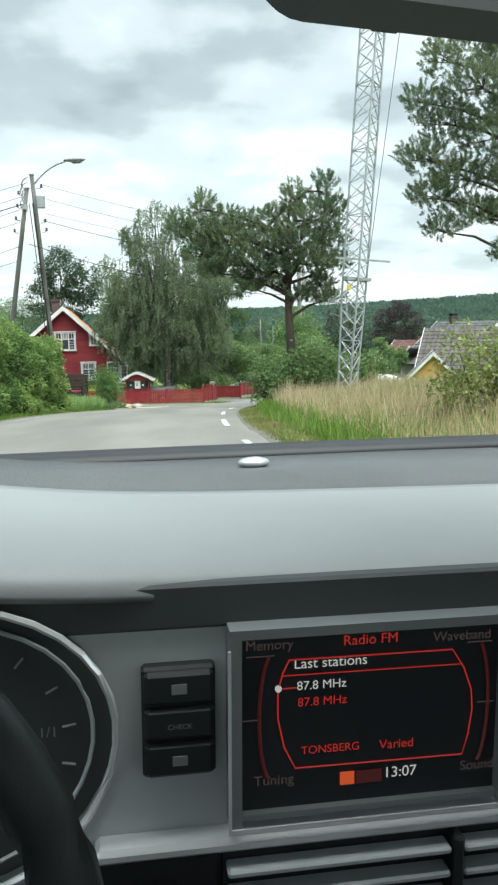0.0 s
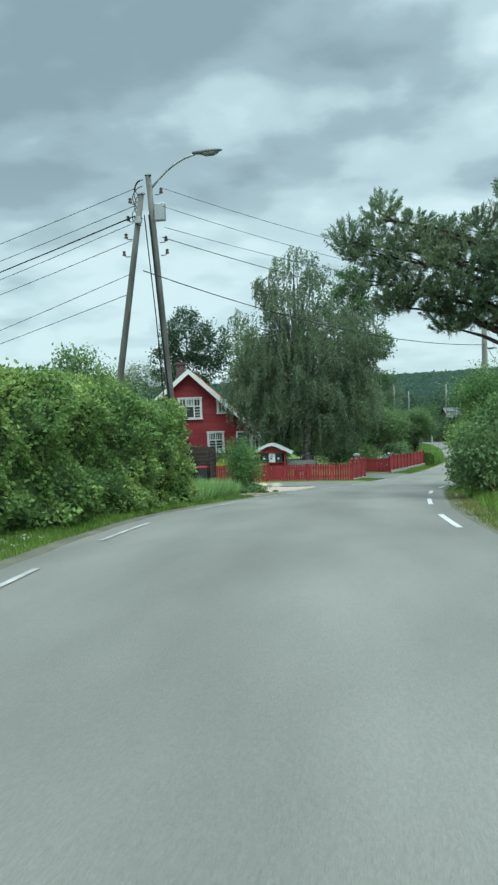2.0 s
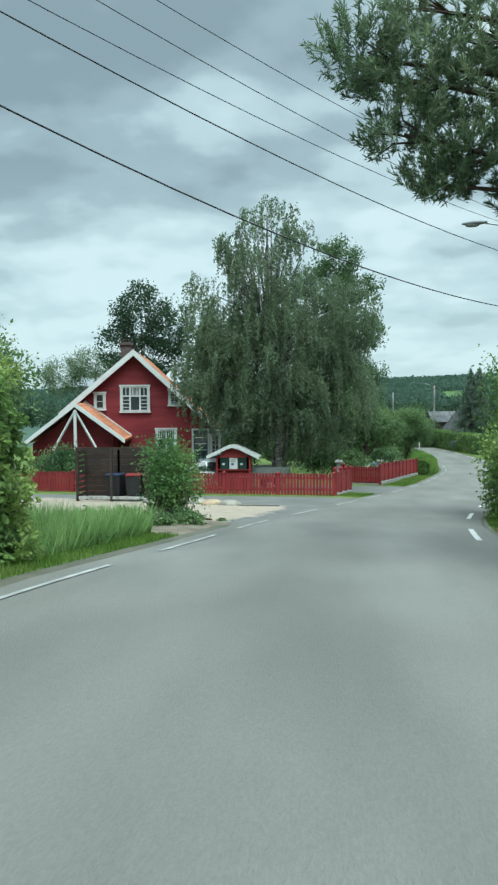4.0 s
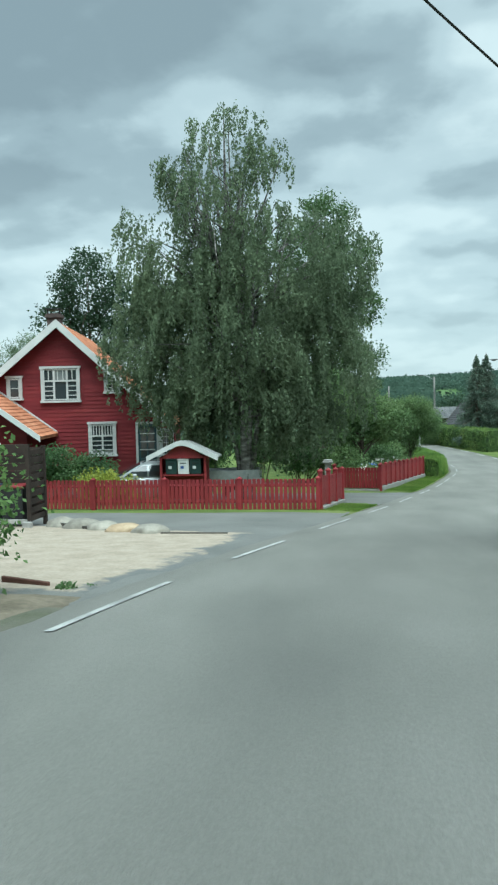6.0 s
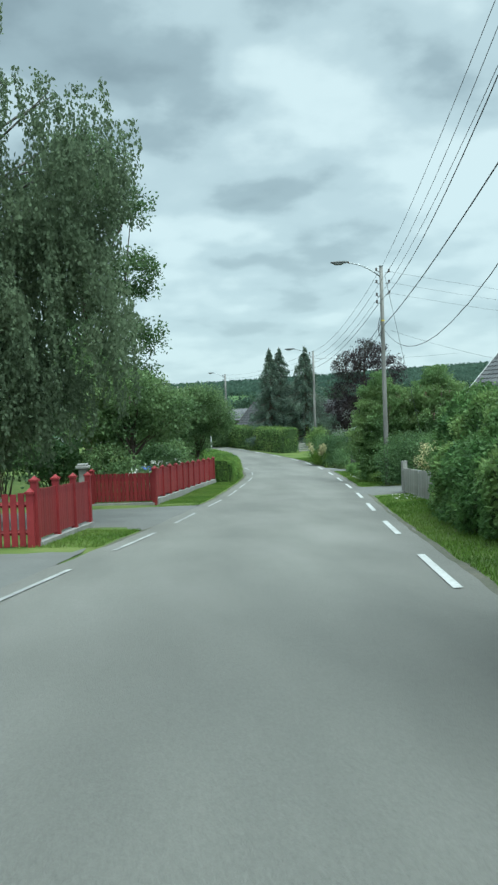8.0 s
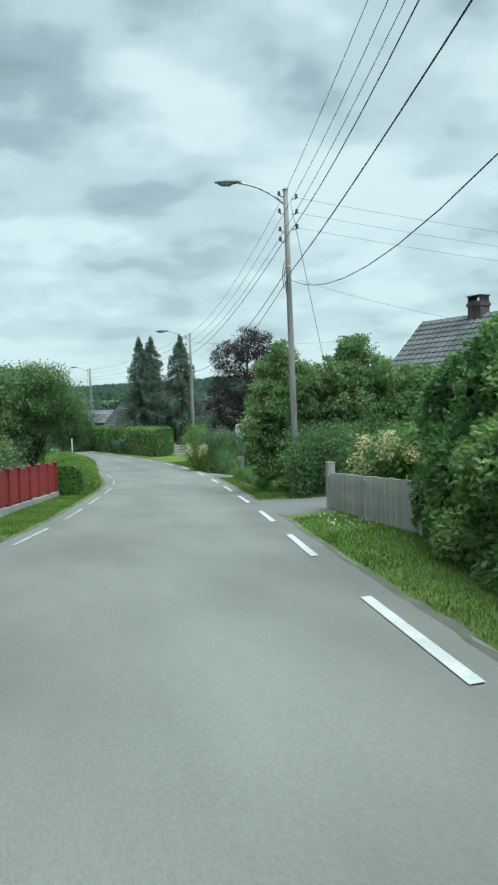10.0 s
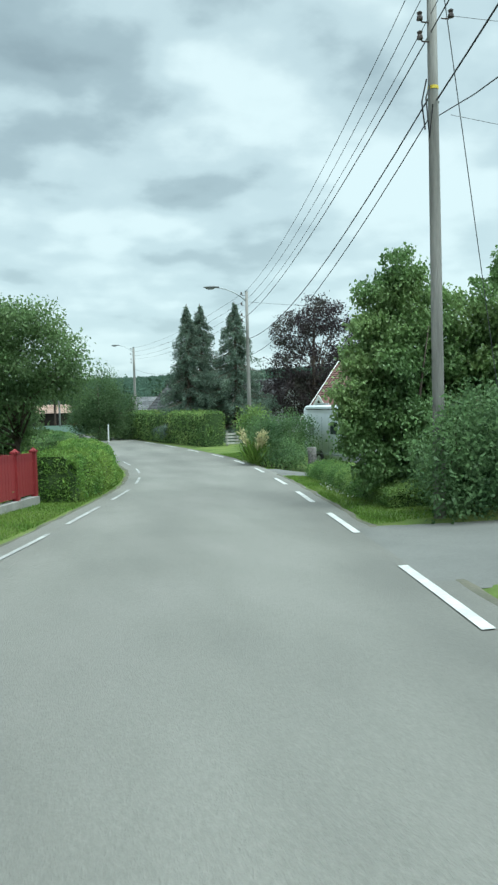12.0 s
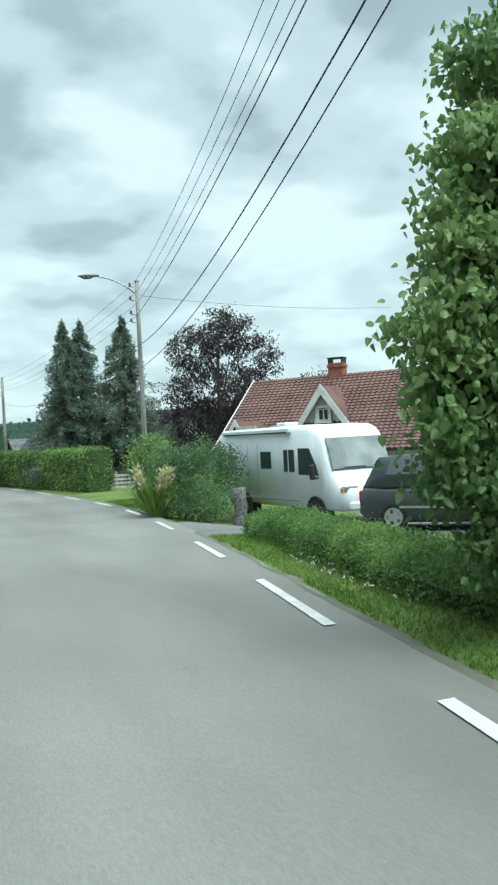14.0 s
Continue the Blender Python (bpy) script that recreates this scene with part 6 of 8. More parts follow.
for sx in (-1, 1):
    part("porch_roof", prism([(-4.5, 3.42), (-4.5 + sx * 1.05, 1.8), (-4.5 + sx * 1.05, 1.68), (-4.5, 3.24)], 2.2, "y", -5.6), ROOF_BROWN, bh)
    part("barge_board", prism([(-4.5, 3.46), (-4.5 + sx * 1.1, 1.8), (-4.5 + sx * 1.1, 1.58), (-4.5, 3.2)], 0.05, "y", -5.66), WHITE_WOOD, bh, "white barge board")
for wx in (-5.4, -2.4, 1.0, 4.0):
    window(bh, wx, wx + 1.0, 0.9, 2.0, -4.03, [(0.5, 0.05)], [(0.6, 0.04, 0, 1)])
# dark-roofed house beyond the far hedge, the ochre house across the grass, and roofs in the valley
plain_house(16.8, 123.8, -45, 12.0, 9.0, 1.4, 4.7, GREY_WALL, ROOF_DARK, "low house with a steep dark roof beyond the hedge", base=-6.1, rows=14, cols=26, trim=DARK_WOOD)
plain_house(19.0, 63.5, -25, 9.0, 8.0, 1.9, 5.6, GREY_WALL, ROOF_UMBER, "house with a dark brown-grey roof across the grass", base=-4.9, rows=14, cols=24)
plain_house(13.6, 58.5, 78, 3.4, 3.0, 1.5, 3.0, ORANGE_PAINT, ROOF_GREY, "ochre gabled outbuilding with white barge boards", base=-4.0, rows=8, cols=10)
plain_house(17.2, 172, 8, 9.0, 6.5, 2.2, 3.9, DARK_WOOD, ROOF_GREY, "low dark house with a grey roof beside the far bend", base=-6.4, trim=DARK_WOOD, rows=8, cols=14)
plain_house(-1.0, 168, 4, 8.6, 5.0, 2.0, 3.0, DARK_WOOD, ROOF_FADED, "low dark house with a faded tile roof beyond the bend", base=-6.3, rows=6, cols=14)
VALLEY = ((-22, 420, 10, WHITE_WALL, ROOF_BROWN), (8, 380, -20, RED_WOOD, ROOF_GREY), (26, 460, 30, WHITE_WALL, ROOF_GREY), (-4, 520, 60, RED_WOOD, ROOF_BROWN), (44, 400, 15, GREY_WALL, ROOF_GREY), (-40, 480, 40, WHITE_WALL, ROOF_GREY))
for vx, vy, vr, wm, rm in VALLEY:
    plain_house(vx, vy, vr, 12, 8, 3.6, 6.6, wm, rm, "far house among trees down in the valley", rows=4, cols=6)

# ---- fences ----
def me_of(name, bm, mat):
    me = bpy.data.meshes.new(name)
    bm.normal_update()
    bm.to_mesh(me)
    bm.free()
    me.materials.append(mat)
    return me


def picket_fence(name, path, height, picket_w, gap, mat, label, wall=0.0, rails=(0.3, 0.8), post_h=1.12, post_w=0.12, pointed=False, thick=0.022, post_every=None):
    """Boards, rails and posts along straight runs; wall: height of a low concrete plinth under it."""
    x0, y0 = path[0]
    z0 = road_z(y0)
    f = empty(name, x0, y0, z0)
    tip = 0.04 if pointed else 0.0
    pk = me_of("picket", prism([(-picket_w / 2, 0.05), (picket_w / 2, 0.05), (picket_w / 2, height - tip), (0, height), (-picket_w / 2, height - tip)], thick, "y", -thick / 2), mat)
    bm = boxes((-post_w / 2, post_w / 2, -post_w / 2, post_w / 2, -0.1, post_h - 0.06), (-post_w / 2 - 0.02, post_w / 2 + 0.02, -post_w / 2 - 0.02, post_w / 2 + 0.02, post_h - 0.06, post_h - 0.02))
    v = bmesh.ops.create_cone(bm, segments=4, radius1=post_w * 0.72, radius2=0.01, depth=0.06, cap_ends=True, matrix=Matrix.Translation((0, 0, post_h + 0.01)) @ Matrix.Rotation(radians(45), 4, "Z"))
    post = me_of("post", bm, mat)
    rnd = random.Random(len(path) * 7 + int(x0 * 10))
    for (ax, ay), (bx, by) in zip(path, path[1:]):
        ln = math.hypot(bx - ax, by - ay)
        ang = math.degrees(math.atan2(by - ay, bx - ax))
        za, zb = road_z(ay) + wall, road_z(by) + wall

        def spot(s):
            q = s / ln
            return ax + (bx - ax) * q - x0, ay + (by - ay) * q - y0, za + (zb - za) * q - z0
        s = picket_w / 2 + 0.03
        while s < ln - picket_w / 2:
            px, py, pz = spot(s)
            shared("picket", pk, f, pose(px, py, pz, 0, 0, ang + rnd.uniform(-1.2, 1.2)) @ Matrix.Diagonal((1, 1, rnd.uniform(0.985, 1.01), 1)))
            s += picket_w + gap
        d = Vector((bx - ax, by - ay, zb - za)).normalized()
        side = Vector((-d.y, d.x, 0)).normalized() * 0.04
        for r in rails:
            bm = bmesh.new()
            p, q = Vector(spot(0)) + side + Vector((0, 0, r * height)), Vector(spot(ln)) + side + Vector((0, 0, r * height))
            tube(bm, [p, q], 0.05, 4)
            part("rail", bm, mat, f)
        n = max(1, round(ln / (post_every or 2.4)))
        for i in range(n + 1):
            px, py, pz = spot(ln * i / n)
            shared("post", post, f, pose(px, py, pz, 0, 0, ang))
        if wall:
            vs = []
            for s2 in (0, ln):
                px, py, pz = spot(s2)
                for o in (-0.11, 0.11):
                    for zz in (-wall - 0.25, -0.005):
                        vs.append((px - d.y * o, py + d.x * o, pz + zz))
            mesh_from("plinth", vs, [(0, 1, 3, 2), (4, 6, 7, 5), (0, 4, 5, 1), (2, 3, 7, 6), (1, 5, 7, 3)], CONCRETE, f, "low pale concrete plinth")
    return tagged(f, label, "fence")


picket_fence("picket_fence", ((-22.5, 54.7), (-3.22, 52.35)), 0.98, 0.105, 0.034, RED_FENCE, "red-painted wooden picket fence along the side road", post_h=1.03)
picket_fence("picket_fence", ((-3.15, 52.45), (-2.5, 56.7)), 0.93, 0.14, 0.012, RED_FENCE, "red-painted close-boarded fence on a low plinth", wall=0.12, post_every=1.7)
picket_fence("picket_fence", ((-2.85, 64.5), (-0.84, 63.75)), 0.96, 0.12, 0.02, RED_FENCE, "red-painted wooden fence beside the driveway", wall=0.10)
picket_fence("picket_fence", ((-0.82, 63.8), (0.9, 70.6), (2.17, 75.1)), 0.95, 0.16, 0.008, RED_FENCE, "red-painted close-boarded fence on a pale concrete plinth", wall=0.22, post_every=1.25, post_h=1.02)
picket_fence("board_fence", ((7.55, 63.8), (6.9, 60.6), (6.35, 57.6)), 0.84, 0.11, 0.03, GREY_WOOD, "weathered grey upright-board fence beside the drive", post_h=0.80, post_w=0.08, post_every=2.2)
gp = empty("gate_post", 7.62, 63.95, road_z(64.0))
part("post", boxes((-0.085, 0.085, -0.085, 0.085, -0.1, 1.05), bevel=0.012), GREY_WOOD, gp)
part("post_cap", boxes((-0.09, 0.09, -0.09, 0.09, 1.05, 1.075)), GREY_WOOD, gp)
tagged(gp, "thick weathered grey wooden gate post", "post")


def gate_pillar(x, y):
    p = empty("gate_pillar", x, y, road_z(y))
    part("shaft", boxes((-0.14, 0.14, -0.14, 0.14, -0.1, 1.28), bevel=0.012), CONCRETE, p)
    part("capstone", boxes((-0.23, 0.23, -0.23, 0.23, 1.28, 1.36), (-0.18, 0.18, -0.18, 0.18, 1.36, 1.43), bevel=0.012), CONCRETE, p)
    return tagged(p, "pale concrete gate pillar with a flat capstone", "pillar", "gate pillars")


gate_pillar(-3.15, 64.75)


def mailbox_stand():
    x, y = -8.1, 56.4
    m = empty("mailbox_stand", x, y, road_z(56.4))
    part("back_panel", boxes((-0.80, 0.80, 0.28, 0.32, 0.15, 1.75)), RED_FENCE, m)
    for k in range(2):
        part("side_panel", boxes((-0.84 + 1.64 * k, -0.80 + 1.64 * k, -0.25, 0.34, 0.1, 1.72)), RED_FENCE, m)
    part("shelf", boxes((-0.80, 0.80, -0.25, 0.28, 1.04, 1.09)), RED_FENCE, m)
    part("gable_panel", prism([(-0.8, 1.66), (0.8, 1.66), (0.3, 2.06), (0, 2.14), (-0.3, 2.06)], 0.03, "y", -0.25), RED_FENCE, m)
    for k in range(2):
        part("post", boxes((-0.84 + 1.6 * k, -0.76 + 1.6 * k, -0.27, -0.19, -0.1, 1.7)), RED_FENCE, m)
    arc = [(-1.28, 1.68), (-0.9, 1.86), (-0.5, 2.06), (-0.2, 2.19), (0, 2.23), (0.2, 2.19), (0.5, 2.06), (0.9, 1.86), (1.28, 1.68)]
    part("roof", prism(arc + [(a, z + 0.05) for a, z in arc[::-1]], 0.9, "y", -0.42), WHITE_WOOD, m, "curved white-edged little roof")
    part("roof_edge", prism([(a, z - 0.10) for a, z in arc] + [(a, z + 0.08) for a, z in arc[::-1]], 0.03, "y", -0.46), WHITE_WOOD, m)
    tagged(m, "little red roofed mailbox stand with white eaves", "mailbox stand")
    for i, (bx, mat, lab) in enumerate(((-0.44, MAIL_GREEN, "dark green metal mailbox on the stand"), (0.0, MAIL_WHITE, "white mailbox on the stand"), (0.44, MAIL_GREEN, "dark green metal mailbox on the stand"))):
        b = empty("mailbox", x + bx, y - 0.08, road_z(56.4) + 1.09)
        part("body", boxes((-0.2, 0.2, -0.14, 0.14, 0.0, 0.5), bevel=0.02), mat, b)
        part("lid", boxes((-0.21, 0.21, -0.16, 0.15, 0.5, 0.55), bevel=0.015), mat, b)
        part("slot", boxes((-0.12, 0.12, -0.146, -0.139, 0.38, 0.41)), BLACK, b)
        part("sticker", boxes((-0.1, 0.02, -0.147, -0.139, 0.2, 0.3)), MAIL_WHITE if i != 1 else BLUE_PAINT, b)
        tagged(b, lab, "mailbox", "mailboxes on the stand")


mailbox_stand()


# ---- poles, lamps and wires ----
def street_lamp_head(parent, foot, out, tip_z, dirx, diry):
    """A bracket arm and a cobra head, in the parent's space."""
    fx, fy, fz = foot
    bm = bmesh.new()
    tube(bm, [(fx + dirx * out * q, fy + diry * out * q, fz + (tip_z - fz) * (1 - (1 - q) ** 2.2)) for q in (0, 0.15, 0.3, 0.45, 0.6, 0.75, 0.82)], 0.027, 6)
    part("arm", bm, GALV, parent, smooth=True)
    bm = bmesh.new()
    head = [(-0.02, 0.05), (0.15, 0.085), (0.4, 0.10), (0.6, 0.075), (0.72, 0.03)]
    tube(bm, [(fx + dirx * (out * 0.8 + a), fy + diry * (out * 0.8 + a), tip_z + 0.02) for a, r in head], [r for a, r in head], 10)
    bmesh.ops.scale(bm, vec=(1, 1, 0.62), space=Matrix.Translation((0, 0, -(tip_z + 0.02))), verts=bm.verts)
    hd = part("lamp_head", bm, LAMP_GREY, parent, smooth=True)
    bm = bmesh.new()
    tube(bm, [(fx + dirx * (out * 0.8 + a), fy + diry * (out * 0.8 + a), tip_z - 0.02) for a in (0.2, 0.3, 0.5, 0.62)], [0.03, 0.075, 0.075, 0.03], 10)
    part("bowl", bm, LAMP_GLASS, hd, smooth=True)


def insulator(parent, x, y, z, sx):
    bm = bmesh.new()
    tube(bm, [(x, y, z), (x + sx * 0.12, y, z), (x + sx * 0.16, y, z + 0.05)], 0.012, 5)
    tube(bm, [(x + sx * 0.16, y, z + 0.03), (x + sx * 0.16, y, z + 0.07), (x + sx * 0.16, y, z + 0.09), (x + sx * 0.16, y, z + 0.13), (x + sx * 0.16, y, z + 0.15)], [0.05, 0.045, 0.03, 0.045, 0.02], 8)
    part("insulator", bm, PORCELAIN, parent)


def wood_pole(name, x, y, top, label, lean=(0, 0), r=0.125, group="wooden poles", mat=POLE_WOOD):
    z0 = land_z(x, y)
    p = empty(name, x, y, z0)
    h = top - z0
    bm = bmesh.new()
    tube(bm, [(lean[0] * q, lean[1] * q, h * q - (0.3 if q == 0 else 0)) for q in (0, 0.25, 0.5, 0.75, 1)], [r * 1.15, r * 1.07, r, r * 0.9, r * 0.8], 12)
    part("shaft", bm, mat, p, smooth=True)
    part("pole_cap", boxes((lean[0] - r * 0.85, lean[0] + r * 0.85, lean[1] - r * 0.85, lean[1] + r * 0.85, h, h + 0.03)), GALV, p)
    return tagged(p, label, "utility pole", group)


def wire(a, b, sag, r=0.011, mat=WIRE, name="wire", label="thin dark overhead wire between poles"):
    a, b = Vector(a), Vector(b)
    bm = bmesh.new()
    n = 14
    tube(bm, [a.lerp(b, i / n) - Vector((0, 0, 4 * sag * (i / n) * (1 - i / n))) for i in range(n + 1)], r, 5, caps=False)
    for v in bm.verts:
        v.co -= a
    ob = part(name, bm, mat)
    ob.location = a
    return tagged(ob, label, "wire", "overhead wires")


# the leaning pair by the hedge
AX, AY = -7.26, 29.6
pa = wood_pole("utility_pole", AX, AY, 6.48, "weathered grey wooden pole of a leaning pair with a street lamp", lean=(0.05, -2.2), r=0.088, mat=DARK_POLE)
h = 6.48 - land_z(AX, AY)
street_lamp_head(pa, (0.06, -2.1, h - 0.32), 1.42, h + 0.42, 0.995, -0.1)
part("junction_box", boxes((0.16, 0.42, -2.2, -2.04, h - 1.08, h - 0.66), bevel=0.02), GALV, pa, "grey metal junction box")
for k, (dz, sx) in enumerate(((0.35, 1), (0.95, 1), (1.45, 1), (1.75, 1))):
    insulator(pa, 0.14, -2.1 + 0.27 * (dz + 0.06), h - dz - 0.06, sx)
bm = bmesh.new()
for k, (rx, rz, dz) in enumerate(((0.30, 0.22, 0.30), (0.36, 0.28, 0.52), (0.28, 0.30, 0.72), (0.34, 0.24, 0.95), (0.22, 0.3, 0.40))):
    tube(bm, [(-0.05 - 0.02 * k - 0.8 * rx * math.sin(a), -2.2 - 0.01 * k, h - dz + rz * math.cos(a)) for a in np.linspace(0.1, 3.0, 9)], 0.011, 5)
part("jumper_cable", bm, WIRE, pa)
bm = bmesh.new()
tube(bm, [(0.0, -2.08, h - 0.9), (0.0, -1.46, h * 0.6), (0.02, -0.70, h * 0.25), (0.04, -0.15, 0.0)], 0.022, 6)
tube(bm, [(-0.12, -2.08, h - 0.9), (-0.10, -1.46, h * 0.6), (-0.14, -0.70, h * 0.25), (-0.2, -0.15, 0.0)], 0.014, 6)
part("down_cable", bm, WIRE, pa)
BX, BY = -9.33, 29.3
pb = wood_pole("utility_pole", BX, BY, 6.02, "weathered grey wooden strut pole leaning against its twin", lean=(1.96, -2.0), r=0.088, mat=DARK_POLE)
h2 = 6.02 - land_z(BX, BY)
for k, dz in enumerate((0.3, 0.7, 1.1, 1.5)):
    insulator(pb, 1.82 - 0.1 * k, -1.95 + 0.1 * k, h2 - dz + 0.1, -1)
part("clamp", boxes((1.74, 1.92, -1.98, -1.88, h2 - 0.66, h2 - 0.50)), GALV, pb)

P1, P2, P3, P4 = (2.75, 42.9, 5.35), (8.5, 68.5, 3.82), (11.5, 94.0, 2.15), (9.3, 131, 2.0)
p1 = wood_pole("utility_pole", P1[0], P1[1], P1[2], "wooden pole with a street lamp among the shrubs", r=0.125)
p2 = wood_pole("utility_pole", P2[0], P2[1], P2[2], "tall weathered wooden pole carrying wires and a street lamp", r=0.085, lean=(-0.06, 0))
p3 = wood_pole("utility_pole", P3[0], P3[1], P3[2], "wooden pole with a street lamp beside the bushes", r=0.088)
p4 = wood_pole("utility_pole", P4[0], P4[1], P4[2], "far wooden pole with a street lamp", r=0.12)
for p, (px, py, pz) in ((p1, P1), (p2, P2), (p3, P3), (p4, P4)):
    hh = pz - land_z(px, py)
    street_lamp_head(p, (-0.08, 0, hh - 0.42), 1.55, hh + 0.22, -0.97, 0.25)
    for k in range(4):
        insulator(p, -0.1, -0.02, hh - 0.20 - (0, 0.48, 0.98, 1.26)[k], -1)
hh2 = P2[2] - land_z(P2[0], P2[1])
for k in range(3):
    insulator(p2, 0.1, 0.0, hh2 - 0.25 - 0.42 * k, 1)
bm = bmesh.new()
tube(bm, [(-0.12, -0.05, hh2 - 2.1), (-0.2, -0.08, hh2 - 2.3), (-0.16, -0.1, hh2 - 2.9), (-0.1, -0.1, hh2 - 2.4)], 0.012, 5)
tube(bm, [(-0.15, 0.0, hh2 - 2.0), (-0.24, -0.02, hh2 - 2.35), (-0.19, -0.02, hh2 - 2.75)], 0.012, 5)
part("hanging_cable_loop", bm, WIRE, p2)
bm = bmesh.new()
tube(bm, [(-0.045, 0, hh2 - 2.15), (-0.045, 0, hh2 - 2.10)], 0.082, 12)
part("yellow_band", bm, YELLOW, p2, "yellow marking band")

# four bare wires and two thick cables run from the pair along the row of poles
PAIR = ((-6.89, 6.15), (-6.85, 5.70), (-6.82, 5.20), (-6.90, 4.97))
AT_1 = ((3.0, 6.0, 0.4), (2.8, 5.4, 0.7), (3.0, 5.1, 0.6), (2.6, 4.4, 0.8))
AT_2 = (3.72, 3.24, 2.76, 2.50)
AT_3 = ((2.15, 0.6), (1.75, 0.6), (1.35, 0.55), (0.95, 0.5))
for k in range(4):
    r = 0.010 if k == 3 else 0.0065
    xa, za = PAIR[k]
    x1, z1, sag1 = AT_1[k]
    z3, sag3 = AT_3[k]
    wire((xa, 27.3, za), (x1, P1[1], z1), 0.3, r)
    wire((x1, P1[1], z1), (P2[0] - 0.08, P2[1], AT_2[k]), sag1, r)
    wire((P2[0] - 0.08, P2[1], AT_2[k]), (P3[0] - 0.05, P3[1], z3), sag3, r)
    wire((P3[0] - 0.05, P3[1], z3), (P4[0] - 0.2, P4[1], P4[2] - (0.05, 0.42, 0.80, 1.05)[k]), 0.5, 0.006)
wire((-7.4, 27.3, 4.2), (2.8, P1[1], 2.9), 0.5, 0.013, label="thick black overhead cable between poles")
wire((2.8, P1[1], 2.9), (P2[0], P2[1], 1.5), 0.3, 0.013, label="thick black overhead cable between poles")
wire((2.6, P1[1], 2.2), (P2[0] + 0.05, P2[1], 1.3), 1.7, 0.008, label="slack black cable between poles")
wire((P2[0] - 0.08, P2[1], 1.6), (P3[0], P3[1], -0.1), 0.75, 0.012, label="thick black overhead cable between poles")
wire((P2[0] + 0.05, P2[1], 1.5), (P3[0], P3[1], -0.9), 0.75, 0.010)
wire((P3[0], P3[1], P3[2] - 2.2), (P4[0], P4[1], P4[2] - 2.0), 1.0, 0.009, label="thick black overhead cable between poles")
for k, dz in enumerate((0.25, 0.67, 1.09, 2.55)):
    wire((P2[0] + 0.24, P2[1], P2[2] - dz + 0.05), ((24.0, 61.6 - 0.3 * k, 0.6 - dz) if k < 3 else (15.0, 63.2, -0.9)), 0.25, 0.0045, THIN_WIRE, label="thin wire leading off to a house")
wire((P3[0] + 0.1, P3[1], P3[2] - 0.5), (24, 97.5, 2.0), 0.2, 0.008, THIN_WIRE, label="thin wire leading off to a house")
for k, (xa, za, zb) in enumerate(((-7.5, 6.18, 3.1), (-7.55, 5.76, 2.2), (-7.55, 5.52, 1.5), (-7.6, 5.35, 0.9), (-7.65, 4.94, 0.4), (-7.75, 4.13, -2.0), (-7.85, 3.64, -1.7))):
    wire((xa, 27.3, za), (-45, 46, zb), 0.5, 0.017 if k == 2 else 0.008, label="overhead wire leading off behind the hedge")
# guy wire of the second pole
wire((P2[0] + 0.1, P2[1], P2[2] - 0.4), (11.3, 71.0, land_z(11.3, 71)), 0.0, 0.008, THIN_WIRE, name="guy_wire", label="thin steel guy wire down to the ground")
# poles without lamps near the far bend
for px, py, pz in ((2.25, 155, 2.4), (4.3, 143.1, 1.08)):
    wood_pole("utility_pole", px, py, pz, "bare far wooden pole", r=0.11)


def lattice_mast():
    x, y = 3.2, 25.9
    z0 = land_z(x, y)
    m = empty("lattice_mast", x, y, z0)
    m.matrix_basis = pose(x, y, z0, 0.5, 4.4, 12)
    H = 17.0
    legs = [(math.cos(a), math.sin(a)) for a in (0.35, 0.35 + 2.094, 0.35 + 4.189)]
    n = 34
    wide = lambda q: 0.335 + 0.115 * min(1.0, q / 0.22)
    at = lambda k, q: (legs[k][0] * wide(q), legs[k][1] * wide(q), H * q - (0.25 if q == 0 else 0))
    for k in range(3):
        bm = bmesh.new()
        tube(bm, [at(k, 0), at(k, 0.22), at(k, 1)], 0.036, 6)
        part("leg", bm, GALV, m)
        for i in range(n):
            bm = bmesh.new()
            for a, b in ((k, (k + 1) % 3), ((k + 1) % 3, k)):
                tube(bm, [at(a, i / n), at(b, (i + 1) / n)], 0.017, 4, caps=False)
            if i % 4 == 0:
                tube(bm, [at(k, i / n), at((k + 1) % 3, i / n)], 0.017, 4, caps=False)
            part("lattice_bracing", bm, GALV, m)
    part("cross_arm", boxes((-0.85, 1.0, -0.34, -0.29, 4.55, 4.61)), GALV, m)
    part("marker", boxes((-0.42, -0.31, -0.42, -0.36, 3.60, 3.76), bevel=0.01), YELLOW, m, "small yellow marker plate")
    part("equipment_box", boxes((-0.42, 0.40, -0.36, 0.15, 3.92, 4.02)), GALV, m)
    tagged(m, "slim galvanised steel lattice mast standing in the grass", "mast")
    wire((x + 1.95, y, 9.95 + 2.2), (x + 0.62, y, 2.6), 0.0, 0.012, THIN_WIRE, name="guy_wire", label="steel guy wire of the lattice mast")


lattice_mast()


# ---- stones, bins, small things in the yards ----
def boulder(x, y, sx, sy, sz, seed, mat=STONE):
    bm = bmesh.new()
    bmesh.ops.create_icosphere(bm, subdivisions=3, radius=1.0)
    for v in bm.verts:
        k = 1 + 0.22 * noise.noise(v.co * 1.3 + Vector((seed, 0, 0))) + 0.07 * noise.noise(v.co * 4 + Vector((seed, 2, 0)))
        v.co = Vector((v.co.x * sx * k, v.co.y * sy * k, max(-0.25, v.co.z) * sz * k))
    ob = part("boulder", bm, mat, smooth=True)
    ob.matrix_basis = pose(x, y, road_z(y) + 0.03, 0, 0, (seed * 13) % 30 - 15)
    return tagged(ob, "pale rounded boulder edging the sand yard", "boulder", "row of boulders")


